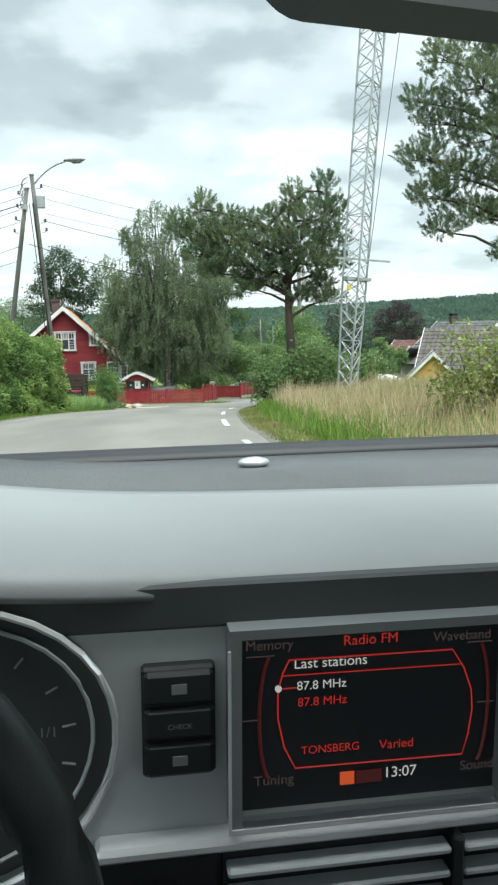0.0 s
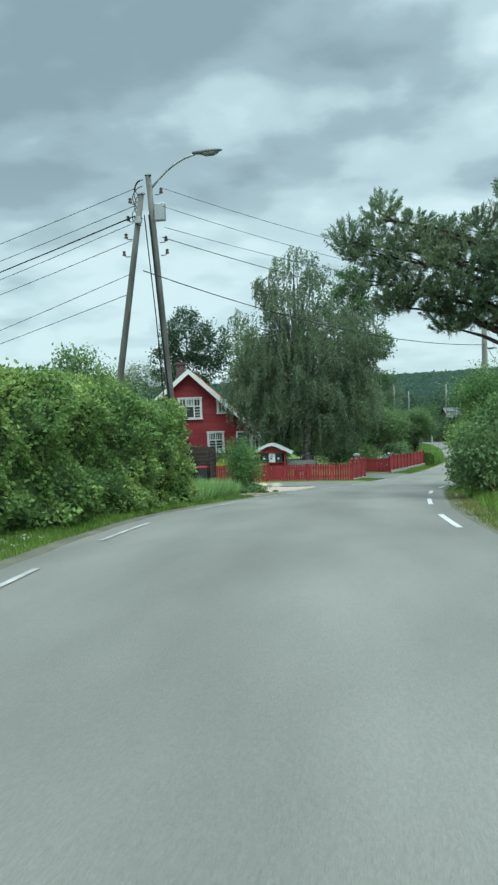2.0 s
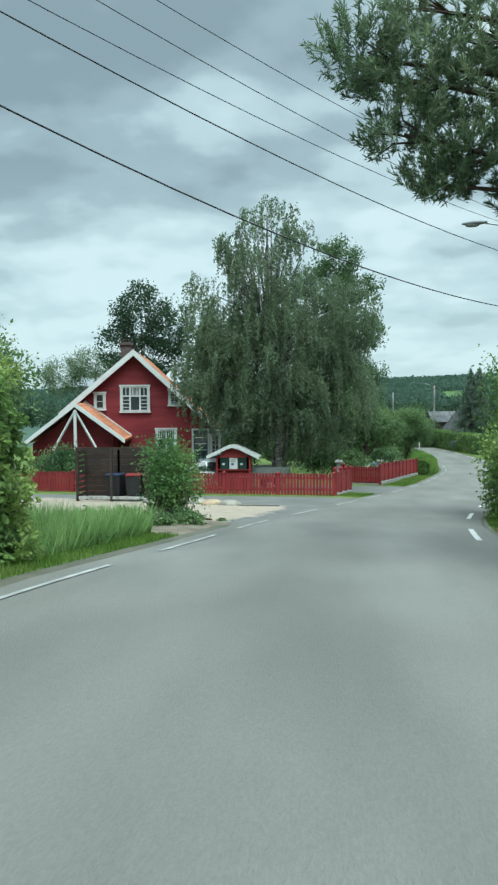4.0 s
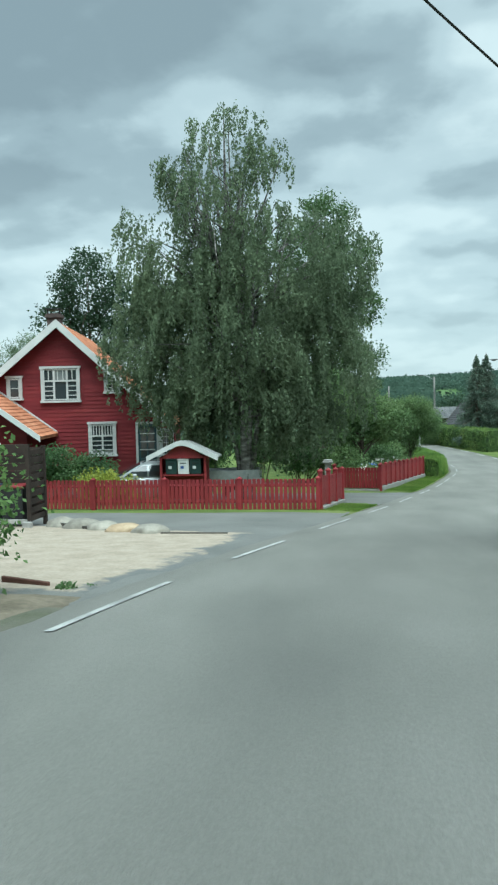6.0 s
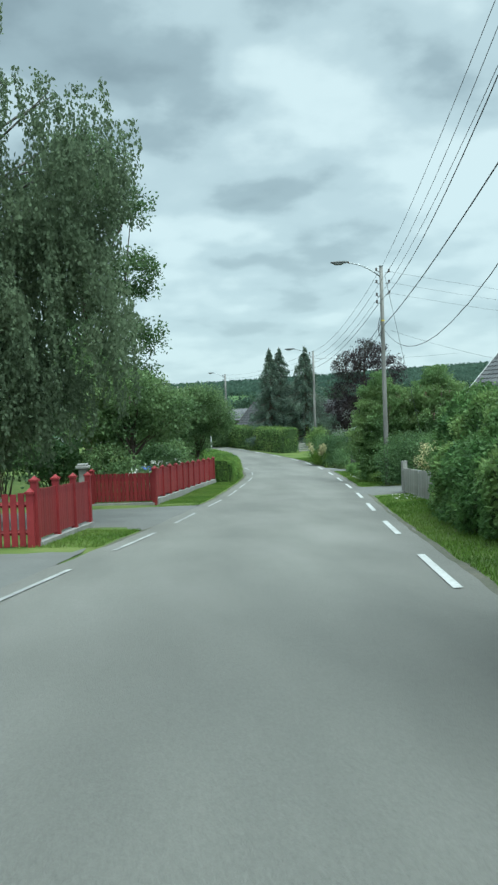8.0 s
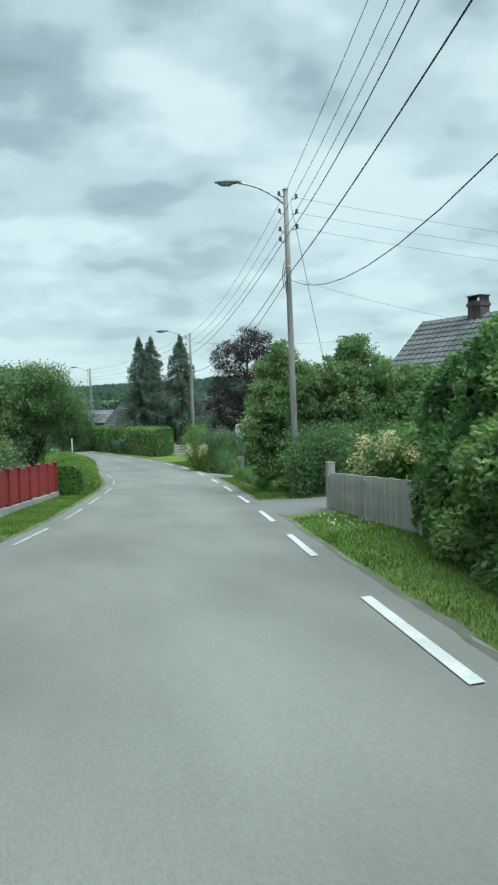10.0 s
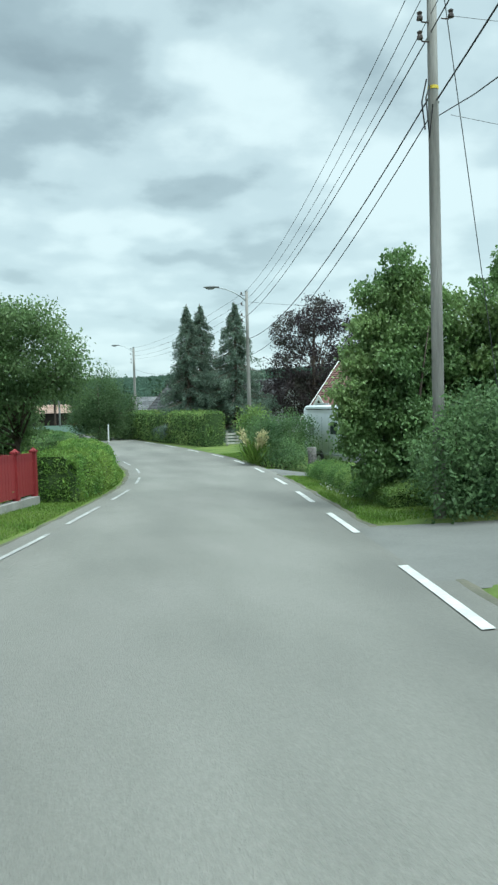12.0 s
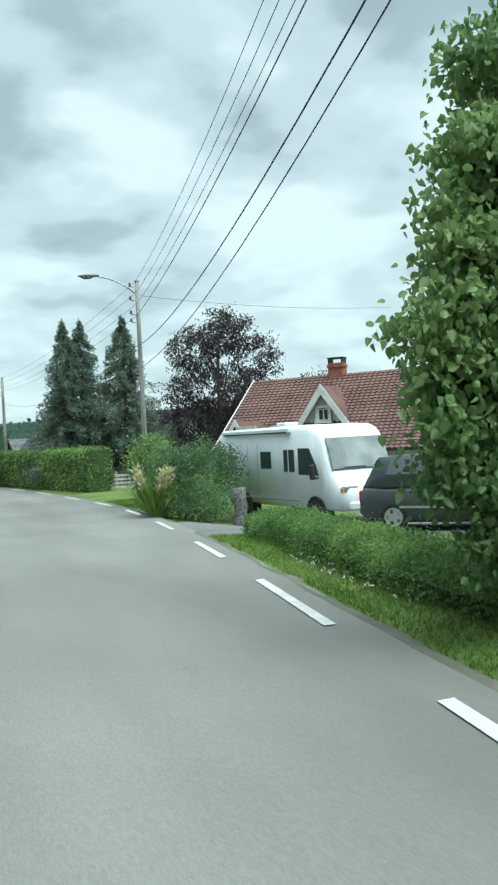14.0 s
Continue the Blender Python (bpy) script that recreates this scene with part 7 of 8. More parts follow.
for i, (bx, by, sx, sz) in enumerate(((-9.25, 47.15, 0.46, 0.21), (-8.6, 46.7, 0.46, 0.23), (-7.95, 46.25, 0.42, 0.18), (-7.3, 45.8, 0.46, 0.15), (-6.65, 45.4, 0.40, 0.17))):
    b = boulder(bx, by, sx, 0.32, sz, i + 1, TAN_STONE if i == 3 else STONE)
kb = empty("edging_plank", -8.0, 46.1, road_z(46.1) + 0.01, -34)
part("plank", boxes((-1.9, 1.9, -0.03, 0.03, -0.05, 0.045), bevel=0.01), PATCH_DARK, kb)
tagged(kb, "dark timber edging along the row of boulders", "edging", "timber edging")
kb = empty("edging_plank", -5.6, 45.1, road_z(45.1) + 0.01, -2)
part("plank", boxes((-0.75, 0.7, -0.03, 0.03, -0.05, 0.03), bevel=0.01), PATCH_DARK, kb)
tagged(kb, "dark timber edging along the side road", "edging", "timber edging")
kb = empty("edging_plank", -6.2, 37.75, road_z(37.75) + 0.01, -24)
part("plank", boxes((-0.45, 0.33, -0.025, 0.025, -0.05, 0.06), bevel=0.01), BROWN_PLANK, kb)
tagged(kb, "brown wooden edging of the planted corner", "edging", "timber edging")


def wheelie_bin(x, y, rz, mat, lid, label):
    b = empty("waste_bin", x, y, road_z(y) + 0.02, rz)
    bm = boxes((-0.24, 0.24, -0.27, 0.27, 0.08, 0.95))
    for v in bm.verts:
        if v.co.z > 0.5:
            v.co.x *= 1.15
            v.co.y *= 1.15
    part("body", bm, mat, b)
    part("lid", boxes((-0.3, 0.3, -0.34, 0.32, 0.95, 1.02), bevel=0.02), lid, b)
    for sx in (-0.2, 0.2):
        bm = bmesh.new()
        tube(bm, [(sx - 0.03, 0.26, 0.1), (sx + 0.03, 0.26, 0.1)], 0.1, 12)
        part("wheel", bm, RUBBER, b)
    tagged(b, label, "bin", "waste bins")


wheelie_bin(-10.55, 47.4, 8, BLACK, RED_FENCE, "dark wheeled waste bin with a red lid in the shelter")
wheelie_bin(-11.3, 47.45, -4, BLACK, NAVY, "dark wheeled waste bin with a navy lid in the shelter")


def bin_shelter(x, y):
    """An open-fronted shelter of dark slats."""
    b = empty("bin_shelter", x, y, road_z(y))
    for k in range(9):
        part("side_slat", boxes((-0.012, 0.012, 0.05, 0.95, 0.14 + 0.2 * k, 0.27 + 0.2 * k)), DARK_WOOD, b)
        part("back_board", boxes((-2.55, -0.02, 0.955, 0.98, 0.10 + 0.2 * k, 0.29 + 0.2 * k)), DARK_WOOD, b)
        part("side_slat", boxes((-2.612, -2.588, 0.05, 0.95, 0.14 + 0.2 * k, 0.27 + 0.2 * k)), DARK_WOOD, b)
    for px in (-2.6, -1.3, 0.0):
        for py in (0.0, 1.0):
            part("post", boxes((px - 0.045, px + 0.045, py - 0.045, py + 0.045, -0.1, 1.93)), DARK_WOOD, b)
    part("top_rail", boxes((-2.65, 0.05, -0.04, 0.04, 1.93, 2.02)), DARK_WOOD, b)
    part("front_sill", boxes((-2.55, -0.05, -0.04, 0.02, 0.10, 0.20)), GREY_WOOD, b, "weathered pale front sill")
    part("foot_stone", boxes((-0.14, 0.10, -0.16, -0.05, -0.05, 0.16), bevel=0.02), CONCRETE, b)
    return tagged(b, "dark brown slatted shelter for waste bins", "shelter")


bin_shelter(-10.0, 46.95)
sf = empty("board_fence", 12.5, 105.0, road_z(105.0), 6)
for k in range(4):
    part("board", boxes((0, 2.0, -0.012, 0.012, 0.12 + 0.19 * k, 0.24 + 0.19 * k)), GREY_WOOD, sf)
for k in range(2):
    part("post", boxes((0.1 + 1.7 * k, 0.2 + 1.7 * k, 0.0125, 0.1, -0.1, 0.95)), GREY_WOOD, sf)
tagged(sf, "weathered grey horizontal-board fence beyond the hedge", "fence")
st = empty("tree_stump", 12.15, 86.4, land_z(12.15, 86.4))
bm = bmesh.new()
tube(bm, [(0.16 * math.sin(q * 3) * 0.2, 0, 1.05 * q - (0.1 if q == 0 else 0)) for q in (0, 0.15, 0.4, 0.7, 1)], [0.24, 0.19, 0.17, 0.17, 0.18], 14)
part("trunk", bm, STUMP_BARK, st, "mottled grey bark", smooth=True)
tagged(st, "grey mottled tree stump standing beside the drive", "stump")
tb = empty("garden_table", -1.45, 66.9, land_z(-1.45, 66.9))
part("tabletop", boxes((-0.7, 0.7, -0.4, 0.4, 0.98, 1.02)), GREY_WOOD, tb)
for k in range(4):
    part("leg", boxes((-0.65 + 1.24 * (k % 2), -0.59 + 1.24 * (k % 2), -0.36 + 0.66 * (k // 2), -0.30 + 0.66 * (k // 2), -0.05, 0.98)), GREY_WOOD, tb)
tagged(tb, "grey wooden garden table behind the red fence", "table")
bl = new("blue_cover", me_of("blue_cover", boxes((-0.45, 0.45, -0.3, 0.3, 0, 0.14), bevel=0.05), BLUE_PAINT))
bl.location = (-1.3, 66.9, land_z(-1.45, 66.9) + 1.02)
tagged(bl, "blue plastic cover lying on the garden table", "cover")


mp = empty("marker_post", 5.95, 115.9, land_z(5.95, 115.9))
part("post", boxes((-0.05, 0.05, -0.03, 0.03, -0.1, 1.35), bevel=0.01), WHITE_WOOD, mp)
part("cap", boxes((-0.06, 0.06, -0.04, 0.04, 1.35, 1.39), bevel=0.01), GALV, mp)
tagged(mp, "slim white marker post before the round tree", "post")
wc = empty("waste_container", 9.75, 132.6, land_z(9.75, 132.6))
part("body", boxes((-0.45, 0.45, -0.35, 0.35, 0.12, 0.85), bevel=0.05), WHITE_PAINT, wc)
part("lid", boxes((-0.48, 0.48, -0.38, 0.38, 0.85, 1.4), bevel=0.12), BLUE_PAINT, wc, "blue domed lid")
for k in range(4):
    part("wheel", boxes((-0.40 + 0.72 * (k % 2), -0.32 + 0.72 * (k % 2), -0.32 + 0.56 * (k // 2), -0.24 + 0.56 * (k // 2), 0.0, 0.12)), RUBBER, wc)
tagged(wc, "white waste container with a blue lid by the far pole", "container")


# ---- vehicles ----
def wheel(parent, x, y, r, w, sgn):
    """A tyre with a rim, axle along local y."""
    bm = bmesh.new()
    ys = (-w / 2, -w / 2 + 0.03, w / 2 - 0.03, w / 2)
    tube(bm, [(x, y + q, r) for q in ys], [r * 0.93, r, r, r * 0.93], 22)
    t = part("wheel", bm, RUBBER, parent)
    bm = bmesh.new()
    f = y + sgn * (w / 2 + 0.004)
    tube(bm, [(x, f - 0.01, r), (x, f + 0.004 * sgn, r)], r * 0.66, 20)
    part("rim", bm, ALLOY, t)
    bm = bmesh.new()
    for k in range(5):
        a = 2 * math.pi * k / 5
        p = (x + math.cos(a + 0.63) * r * 0.42, f + sgn * 0.006, r + math.sin(a + 0.63) * r * 0.42)
        tube(bm, [(p[0], p[1] - 0.004, p[2]), (p[0], p[1] + 0.004, p[2])], r * 0.14, 7)
    part("rim_opening", bm, BLACK, t)


def lofted(sections, mat, name, parent, smooth=True):
    """A body through cross-sections, each (x, [(y, z), ...])."""
    bm = bmesh.new()
    rows = [[bm.verts.new((x, y, z)) for y, z in pts] for x, pts in sections]
    n = len(rows[0])
    for a, b in zip(rows, rows[1:]):
        for i in range(n):
            bm.faces.new((a[i], a[(i + 1) % n], b[(i + 1) % n], b[i]))
    bm.faces.new(rows[0])
    bm.faces.new(rows[-1][::-1])
    bmesh.ops.recalc_face_normals(bm, faces=bm.faces)
    return part(name, bm, mat, parent, smooth=smooth)


def section(half, z0, z1, tumble=0.0, r=0.08):
    top = half - tumble
    pts = [(-half + r, z0), (-half, z0 + r), (-half, z0 + (z1 - z0) * 0.45), (-top, z1 - r), (-top + r, z1), (top - r, z1), (top, z1 - r), (half, z0 + (z1 - z0) * 0.45), (half, z0 + r), (half - r, z0)]
    return pts


def estate_car(x, y, rz, paint, label, length=4.5, width=1.76, height=1.5, rails=True):
    """A car; its front points along local +x."""
    c = empty("car", x, y, land_z(x, y) + 0.04, rz)
    L, W = length / 2, width / 2
    lofted([(-L, section(W * 0.86, 0.35, 0.9)), (-L + 0.12, section(W * 0.97, 0.25, 0.98)), (-L * 0.5, section(W, 0.2, 0.98)), (L * 0.35, section(W, 0.2, 0.96)), (L * 0.75, section(W * 0.97, 0.2, 0.86)), (L - 0.08, section(W * 0.88, 0.25, 0.72)), (L, section(W * 0.78, 0.32, 0.6))], paint, "body", c)
    lofted([(-L + 0.06, section(W * 0.80, 0.92, 1.0, 0.02, 0.03)), (-L + 0.45, section(W * 0.93, 0.92, height - 0.06, 0.14)), (-0.2, section(W * 0.94, 0.92, height, 0.17)), (0.35, section(W * 0.94, 0.92, height - 0.04, 0.16)), (L * 0.52, section(W * 0.9, 0.92, 1.0, 0.02, 0.03))], paint, "cabin", c)
    for s in (-1, 1):
        for x0, x1, x2, x3 in ((-L + 0.55, -0.72, -0.72, -L + 0.75), (-0.66, 0.12, 0.12, -0.66), (0.18, L * 0.45, 0.42, 0.18)):
            zm, zt, ztop = 0.92 + 0.45 * (height - 0.92), height - 0.08, height - 0.12
            b = W * 0.94 + 0.010
            tt = b - 0.165 * (ztop - zm) / (zt - zm)
            xm0, xm1 = x0 + (x3 - x0) * 0.45, x1 + (x2 - x1) * 0.45
            vs = [(x0, s * b, 0.99), (x1, s * b, 0.99), (xm1, s * b, zm), (x2, s * tt, ztop), (x3, s * tt, ztop), (xm0, s * b, zm)]
            inner = [(p[0], p[1] - s * 0.02, p[2]) for p in vs]
            mesh_from("side_window", vs + inner, [(0, 1, 2, 5), (5, 2, 3, 4), (6, 11, 8, 7), (11, 10, 9, 8)] + [(k, k + 6, (k + 1) % 6 + 6, (k + 1) % 6) for k in range(6)], PANE, c)
        part("mirror", boxes((0.55, 0.75, s * (W + 0.1) - 0.1, s * (W + 0.1) + 0.1, 0.95, 1.1), bevel=0.03), paint, c)
        part("headlight", boxes((L - 0.22, L - 0.02, s * W * 0.62 - 0.2, s * W * 0.62 + 0.18, 0.58, 0.72), bevel=0.03), MAIL_WHITE, c)
        part("tail_light", boxes((-L - 0.01, -L + 0.14, s * W * 0.78 - 0.1, s * W * 0.78 + 0.1, 0.62, 0.92), bevel=0.02), RED_LIGHT, c)
        part("side_moulding", boxes((-L * 0.6, L * 0.6, s * (W + 0.004) - 0.012, s * (W + 0.004) + 0.012, 0.52, 0.57)), ALLOY, c)
        for wx in (-L * 0.66, L * 0.62):
            wheel(c, wx, s * (W - 0.09), 0.32, 0.2, s)
        if rails:
            bm = bmesh.new()
            tube(bm, [(-L + 0.6, s * W * 0.68, height - 0.04), (-L + 0.75, s * W * 0.68, height + 0.05), (0.2, s * W * 0.68, height + 0.05), (0.35, s * W * 0.68, height - 0.03)], 0.018, 6)
            part("roof_rail", bm, BLACK, c)
    vs = [(L * 0.54, -W * 0.74, 1.0), (L * 0.54, W * 0.74, 1.0), (0.40, W * 0.66, height - 0.1), (0.40, -W * 0.66, height - 0.1)]
    mesh_from("windscreen", vs + [(p[0] + 0.03, p[1], p[2] + 0.03) for p in vs], [(0, 3, 2, 1), (4, 5, 6, 7), (0, 1, 5, 4), (1, 2, 6, 5), (2, 3, 7, 6), (3, 0, 4, 7)], PANE, c)
    vs = [(-L + 0.09, -W * 0.68, 1.0), (-L + 0.09, W * 0.68, 1.0), (-L + 0.42, W * 0.62, height - 0.12), (-L + 0.42, -W * 0.62, height - 0.12)]
    mesh_from("rear_window", vs + [(p[0] - 0.03, p[1], p[2] + 0.02) for p in vs], [(0, 1, 2, 3), (4, 7, 6, 5), (0, 4, 5, 1), (1, 5, 6, 2), (2, 6, 7, 3), (3, 7, 4, 0)], PANE, c)
    part("bumper", boxes((-L - 0.03, -L + 0.1, -W * 0.8, W * 0.8, 0.36, 0.52), bevel=0.03), paint, c)
    part("number_plate", boxes((-L - 0.045, -L - 0.03, -0.26, 0.26, 0.54, 0.65)), MAIL_WHITE, c)
    return tagged(c, label, "car", "parked cars")


estate_car(-9.6, 57.6, 195, SILVER_PAINT, "silver estate car with roof rails parked behind the fence")
estate_car(15.95, 81.55, -45, GREY_PAINT, "dark grey people carrier with alloy wheels on the drive", length=4.7, width=1.84, height=1.72, rails=False)
estate_car(8.0, 46.0, 5, WHITE_PAINT, "white car parked behind the grass", rails=False)


def trailer(x, y, rz):
    """A small open car trailer with its drawbar along local +x."""
    t = empty("trailer", x, y, land_z(x, y) + 0.02, rz)
    part("bed", boxes((-1.1, 1.0, -0.62, 0.62, 0.62, 0.67)), GALV, t)
    for s in (-1, 1):
        part("side_board", boxes((-1.1, 1.0, s * 0.62 - 0.015, s * 0.62 + 0.015, 0.675, 1.22)), GALV, t)
        part("mudguard", boxes((-0.42, 0.38, s * 0.76 - 0.11, s * 0.76 + 0.11, 0.62, 0.66), bevel=0.015), BLACK, t)
        wheel(t, -0.02, s * 0.76, 0.31, 0.16, s)
        part("end_board", boxes((s * 1.05 - 0.07, s * 1.05 - 0.04, -0.6, 0.6, 0.675, 1.22)), GALV, t)
    part("drawbar", ring_of([(1.0, -0.4, 0.62), (2.0, 0, 0.62), (1.0, 0.4, 0.62)]), GALV, t)
    part("stay", boxes((1.9, 1.96, -0.03, 0.03, 0.0, 0.65)), BLACK, t)
    return tagged(t, "small grey open car trailer parked behind the fence", "trailer")


def ring_of(pts):
    bm = bmesh.new()
    return tube(bm, pts, 0.03, 6)


trailer(-6.57, 58.0, 12)


def motorhome(x, y, rz):
    """An integrated motorhome; its front points along local +x."""
    m = empty("motorhome", x, y, road_z(y) - 0.41, rz)
    W, H = 1.1, 2.72
    L0 = -4.3

    def prof(z0, z1, half, r=0.14):
        return [(-half + r, z0), (-half, z0 + r * 0.5), (-half, z1 - r), (-half + r, z1), (half - r, z1), (half, z1 - r), (half, z0 + r * 0.5), (half - r, z0)]
    lofted([(L0, prof(0.5, H - 0.10, W - 0.04)), (L0 + 0.08, prof(0.42, H - 0.04, W)), (0.2, prof(0.42, H, W)), (0.9, prof(0.42, H - 0.03, W)), (1.25, prof(0.42, H - 0.14, W - 0.02)), (1.42, prof(0.42, H - 0.34, W - 0.04)), (1.75, prof(0.42, 1.52, W - 0.05)), (2.12, prof(0.42, 1.18, W - 0.07)), (2.3, prof(0.45, 1.02, W - 0.16)), (2.36, prof(0.5, 0.9, W - 0.3))], WHITE_PAINT, "body", m)
    vs = [(1.80, -W + 0.14, 1.50), (1.80, W - 0.14, 1.50), (1.47, W - 0.17, 2.32), (1.47, -W + 0.17, 2.32)]
    mesh_from("windscreen", vs + [(p[0] + 0.05, p[1], p[2] + 0.02) for p in vs], [(0, 3, 2, 1), (4, 5, 6, 7), (0, 1, 5, 4), (1, 2, 6, 5), (2, 3, 7, 6), (3, 0, 4, 7)], CURTAIN_PANE, m)
    for s in (-1, 1):
        yy = s * (W + 0.004)
        part("side_window", boxes((-1.65, -1.05, yy - 0.015, yy + 0.015, 1.5, 2.0), bevel=0.012), PANE, m)
        part("side_window", boxes((-0.35, 0.2, yy - 0.015, yy + 0.015, 1.42, 2.05), bevel=0.012), PANE, m)
        part("rear_side_window", boxes((-3.7, -3.2, yy - 0.015, yy + 0.015, 1.45, 1.9), bevel=0.012), CURTAIN_PANE, m)
        part("cab_window", prism([(0.42, 1.36), (1.35, 1.36), (1.25, 1.62), (0.95, 2.08), (0.42, 2.08)], 0.03, "y", yy - 0.015), PANE, m)
        part("window_divider", boxes((-0.11, -0.07, yy - 0.02, yy + 0.02, 1.42, 2.05)), MAIL_WHITE, m)
        part("skirt_trim", boxes((-4.2, 0.4, yy - 0.012, yy + 0.012, 0.62, 0.66)), GALV, m)
        part("mirror", boxes((1.30, 1.42, s * (W + 0.2) - 0.07, s * (W + 0.2) + 0.07, 1.25, 1.65), bevel=0.03), BLACK, m)
        part("mirror_arm", boxes((1.30, 1.36, min(s * W, s * (W + 0.16)), max(s * W, s * (W + 0.16)), 1.26, 1.30)), BLACK, m)
        part("headlight", boxes((2.02, 2.30, s * 0.72 - 0.24, s * 0.72 + 0.22, 0.90, 1.08), bevel=0.03), CURTAIN_PANE, m)
        part("indicator", boxes((2.1, 2.28, s * 0.95 - 0.05, s * 0.95 + 0.05, 0.92, 1.04), bevel=0.012), AMBER, m)
        for wx in (1.15, -2.7):
            bm = bmesh.new()
            tube(bm, [(wx, s * (W - 0.30), 0.36), (wx, s * (W + 0.008), 0.36)], 0.44, 20)
            part("wheel_arch", bm, BLACK, m)
        for wx in (1.15, -2.7):
            wheel(m, wx, s * (W - 0.08), 0.33, 0.22, s)
    part("awning", boxes((-3.9, 0.1, -W - 0.10, -W + 0.02, H - 0.2, H - 0.06), bevel=0.03), WHITE_PAINT, m)
    part("awning_strip", boxes((-3.8, 0.0, -W - 0.106, -W - 0.10, H - 0.21, H - 0.17)), BLACK, m)
    part("roof_vent", boxes((-2.0, -1.5, -0.3, 0.2, H, H + 0.12), bevel=0.03), MAIL_WHITE, m)
    for ry in (-0.8, 0.5):
        part("rack_bar", boxes((-3.6, -2.4, ry, ry + 0.04, H - 0.01, H + 0.07)), ALLOY, m)
    part("bumper", boxes((2.25, 2.42, -0.85, 0.85, 0.45, 0.68), bevel=0.05), WHITE_PAINT, m)
    part("grille", boxes((2.30, 2.375, -0.42, 0.42, 0.72, 0.84), bevel=0.012), BLACK, m)
    part("number_plate", boxes((2.42, 2.435, -0.26, 0.26, 0.5, 0.61)), MAIL_WHITE, m)
    part("wiper", boxes((1.83, 1.86, -0.6, 0.1, 1.54, 1.56)), BLACK, m)
    part("side_door_outline", boxes((-2.45, -2.43, -W - 0.008, -W, 0.7, 2.2), (-1.85, -1.83, -W - 0.008, -W, 0.7, 2.2)), GALV, m)
    return tagged(m, "white integrated motorhome parked on the drive", "motorhome")


motorhome(14.95, 86.9, -82)

# ---- the car from whose driver's seat the ride begins; it stands at the start of the way, its windscreen opening free ----
PAD = material("soft_grey_dash_plastic", [(0.22, 0.231, 0.231), (0.255, 0.266, 0.266)], scale=3, rough=0.5, bump=0.04, bump_scale=600, fine=0.03, spec=0.4)
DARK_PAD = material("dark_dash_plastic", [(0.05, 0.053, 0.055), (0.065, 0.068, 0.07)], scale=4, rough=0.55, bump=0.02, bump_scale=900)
MESH_PAD = material("perforated_dash_panel", [(0.09, 0.096, 0.098), (0.115, 0.121, 0.123)], scale=6, rough=0.6, bump=0.6, bump_scale=260, fine=0.3, fine_scale=240)
FASCIA = material("graphite_fascia", [(0.403, 0.419, 0.423), (0.45, 0.465, 0.469)], scale=2, rough=0.5, metal=0.0, fine=0.05, fine_scale=120, spec=0.4)
CHROME = material("satin_chrome", [(0.90, 0.91, 0.92), (0.94, 0.95, 0.95)], scale=5, rough=0.22, metal=0.5)
BEZEL = material("dark_grey_bezel", [(0.17, 0.178, 0.182), (0.21, 0.218, 0.222)], scale=4, rough=0.45)
LEATHER = material("black_leather", [(0.016, 0.017, 0.018), (0.026, 0.027, 0.028)], scale=12, rough=0.42, bump=0.06, bump_scale=400)
CAR_PAINT = material("dark_green_car_paint", [(0.018, 0.028, 0.026), (0.024, 0.036, 0.033)], scale=2, rough=0.2, metal=0.4, spec=0.5)
SCREEN_BLACK = material("dark_display", [(0.02, 0.022, 0.025), (0.028, 0.031, 0.034)], scale=3, rough=0.3, spec=0.4)
GREY_PRINT = material("grey_print", [(0.20, 0.20, 0.20), (0.26, 0.26, 0.26)], scale=9, rough=0.7)


def glow(name, colour, strength):
    m = bpy.data.materials.new(name)
    m.use_nodes = True
    b = m.node_tree.nodes["Principled BSDF"]
    b.inputs["Base Color"].default_value = (0.02, 0.02, 0.02, 1)
    b.inputs["Emission Color"].default_value = (*colour, 1)
    b.inputs["Emission Strength"].default_value = strength
    return m


RED_GLOW = glow("red_display_light", (1.0, 0.05, 0.04), 0.18)
DIM_RED = glow("dim_red_display_light", (1.0, 0.08, 0.08), 0.02)
WHITE_GLOW = glow("white_display_light", (1.0, 0.95, 0.9), 0.24)
DIM_GLOW = glow("dim_display_light", (1.0, 0.7, 0.65), 0.025)
ORANGE_GLOW = glow("orange_display_light", (1.0, 0.14, 0.03), 0.25)

car = empty("car", 0, 0, 0, 16)
car.matrix_basis = pose(-0.021, -0.01, 0.0, 0, 1.3, 16)
K = pose(0.105, 0.43, 0, 0, 0, -6.5)
CX = 0.21


def grid_sheet(name, xs, ys, fn, mat, parent, label="", thick=0.012):
    bm = bmesh.new()
    top = [[bm.verts.new(fn(x, v)) for v in ys] for x in xs]
    low = [[bm.verts.new(Vector(fn(x, v)) - Vector((0, 0, thick))) for v in ys] for x in xs]
    for i in range(len(xs) - 1):
        for j in range(len(ys) - 1):
            bm.faces.new((top[i][j], top[i + 1][j], top[i + 1][j + 1], top[i][j + 1]))
            bm.faces.new((low[i][j], low[i][j + 1], low[i + 1][j + 1], low[i + 1][j]))
    for j in range(len(ys) - 1):
        bm.faces.new((top[0][j], top[0][j + 1], low[0][j + 1], low[0][j]))
        bm.faces.new((top[-1][j + 1], top[-1][j], low[-1][j], low[-1][j + 1]))
    for i in range(len(xs) - 1):
        bm.faces.new((top[i + 1][0], top[i][0], low[i][0], low[i + 1][0]))
        bm.faces.new((top[i][-1], top[i + 1][-1], low[i + 1][-1], low[i][-1]))
    return part(name, bm, mat, parent, label, smooth=True)


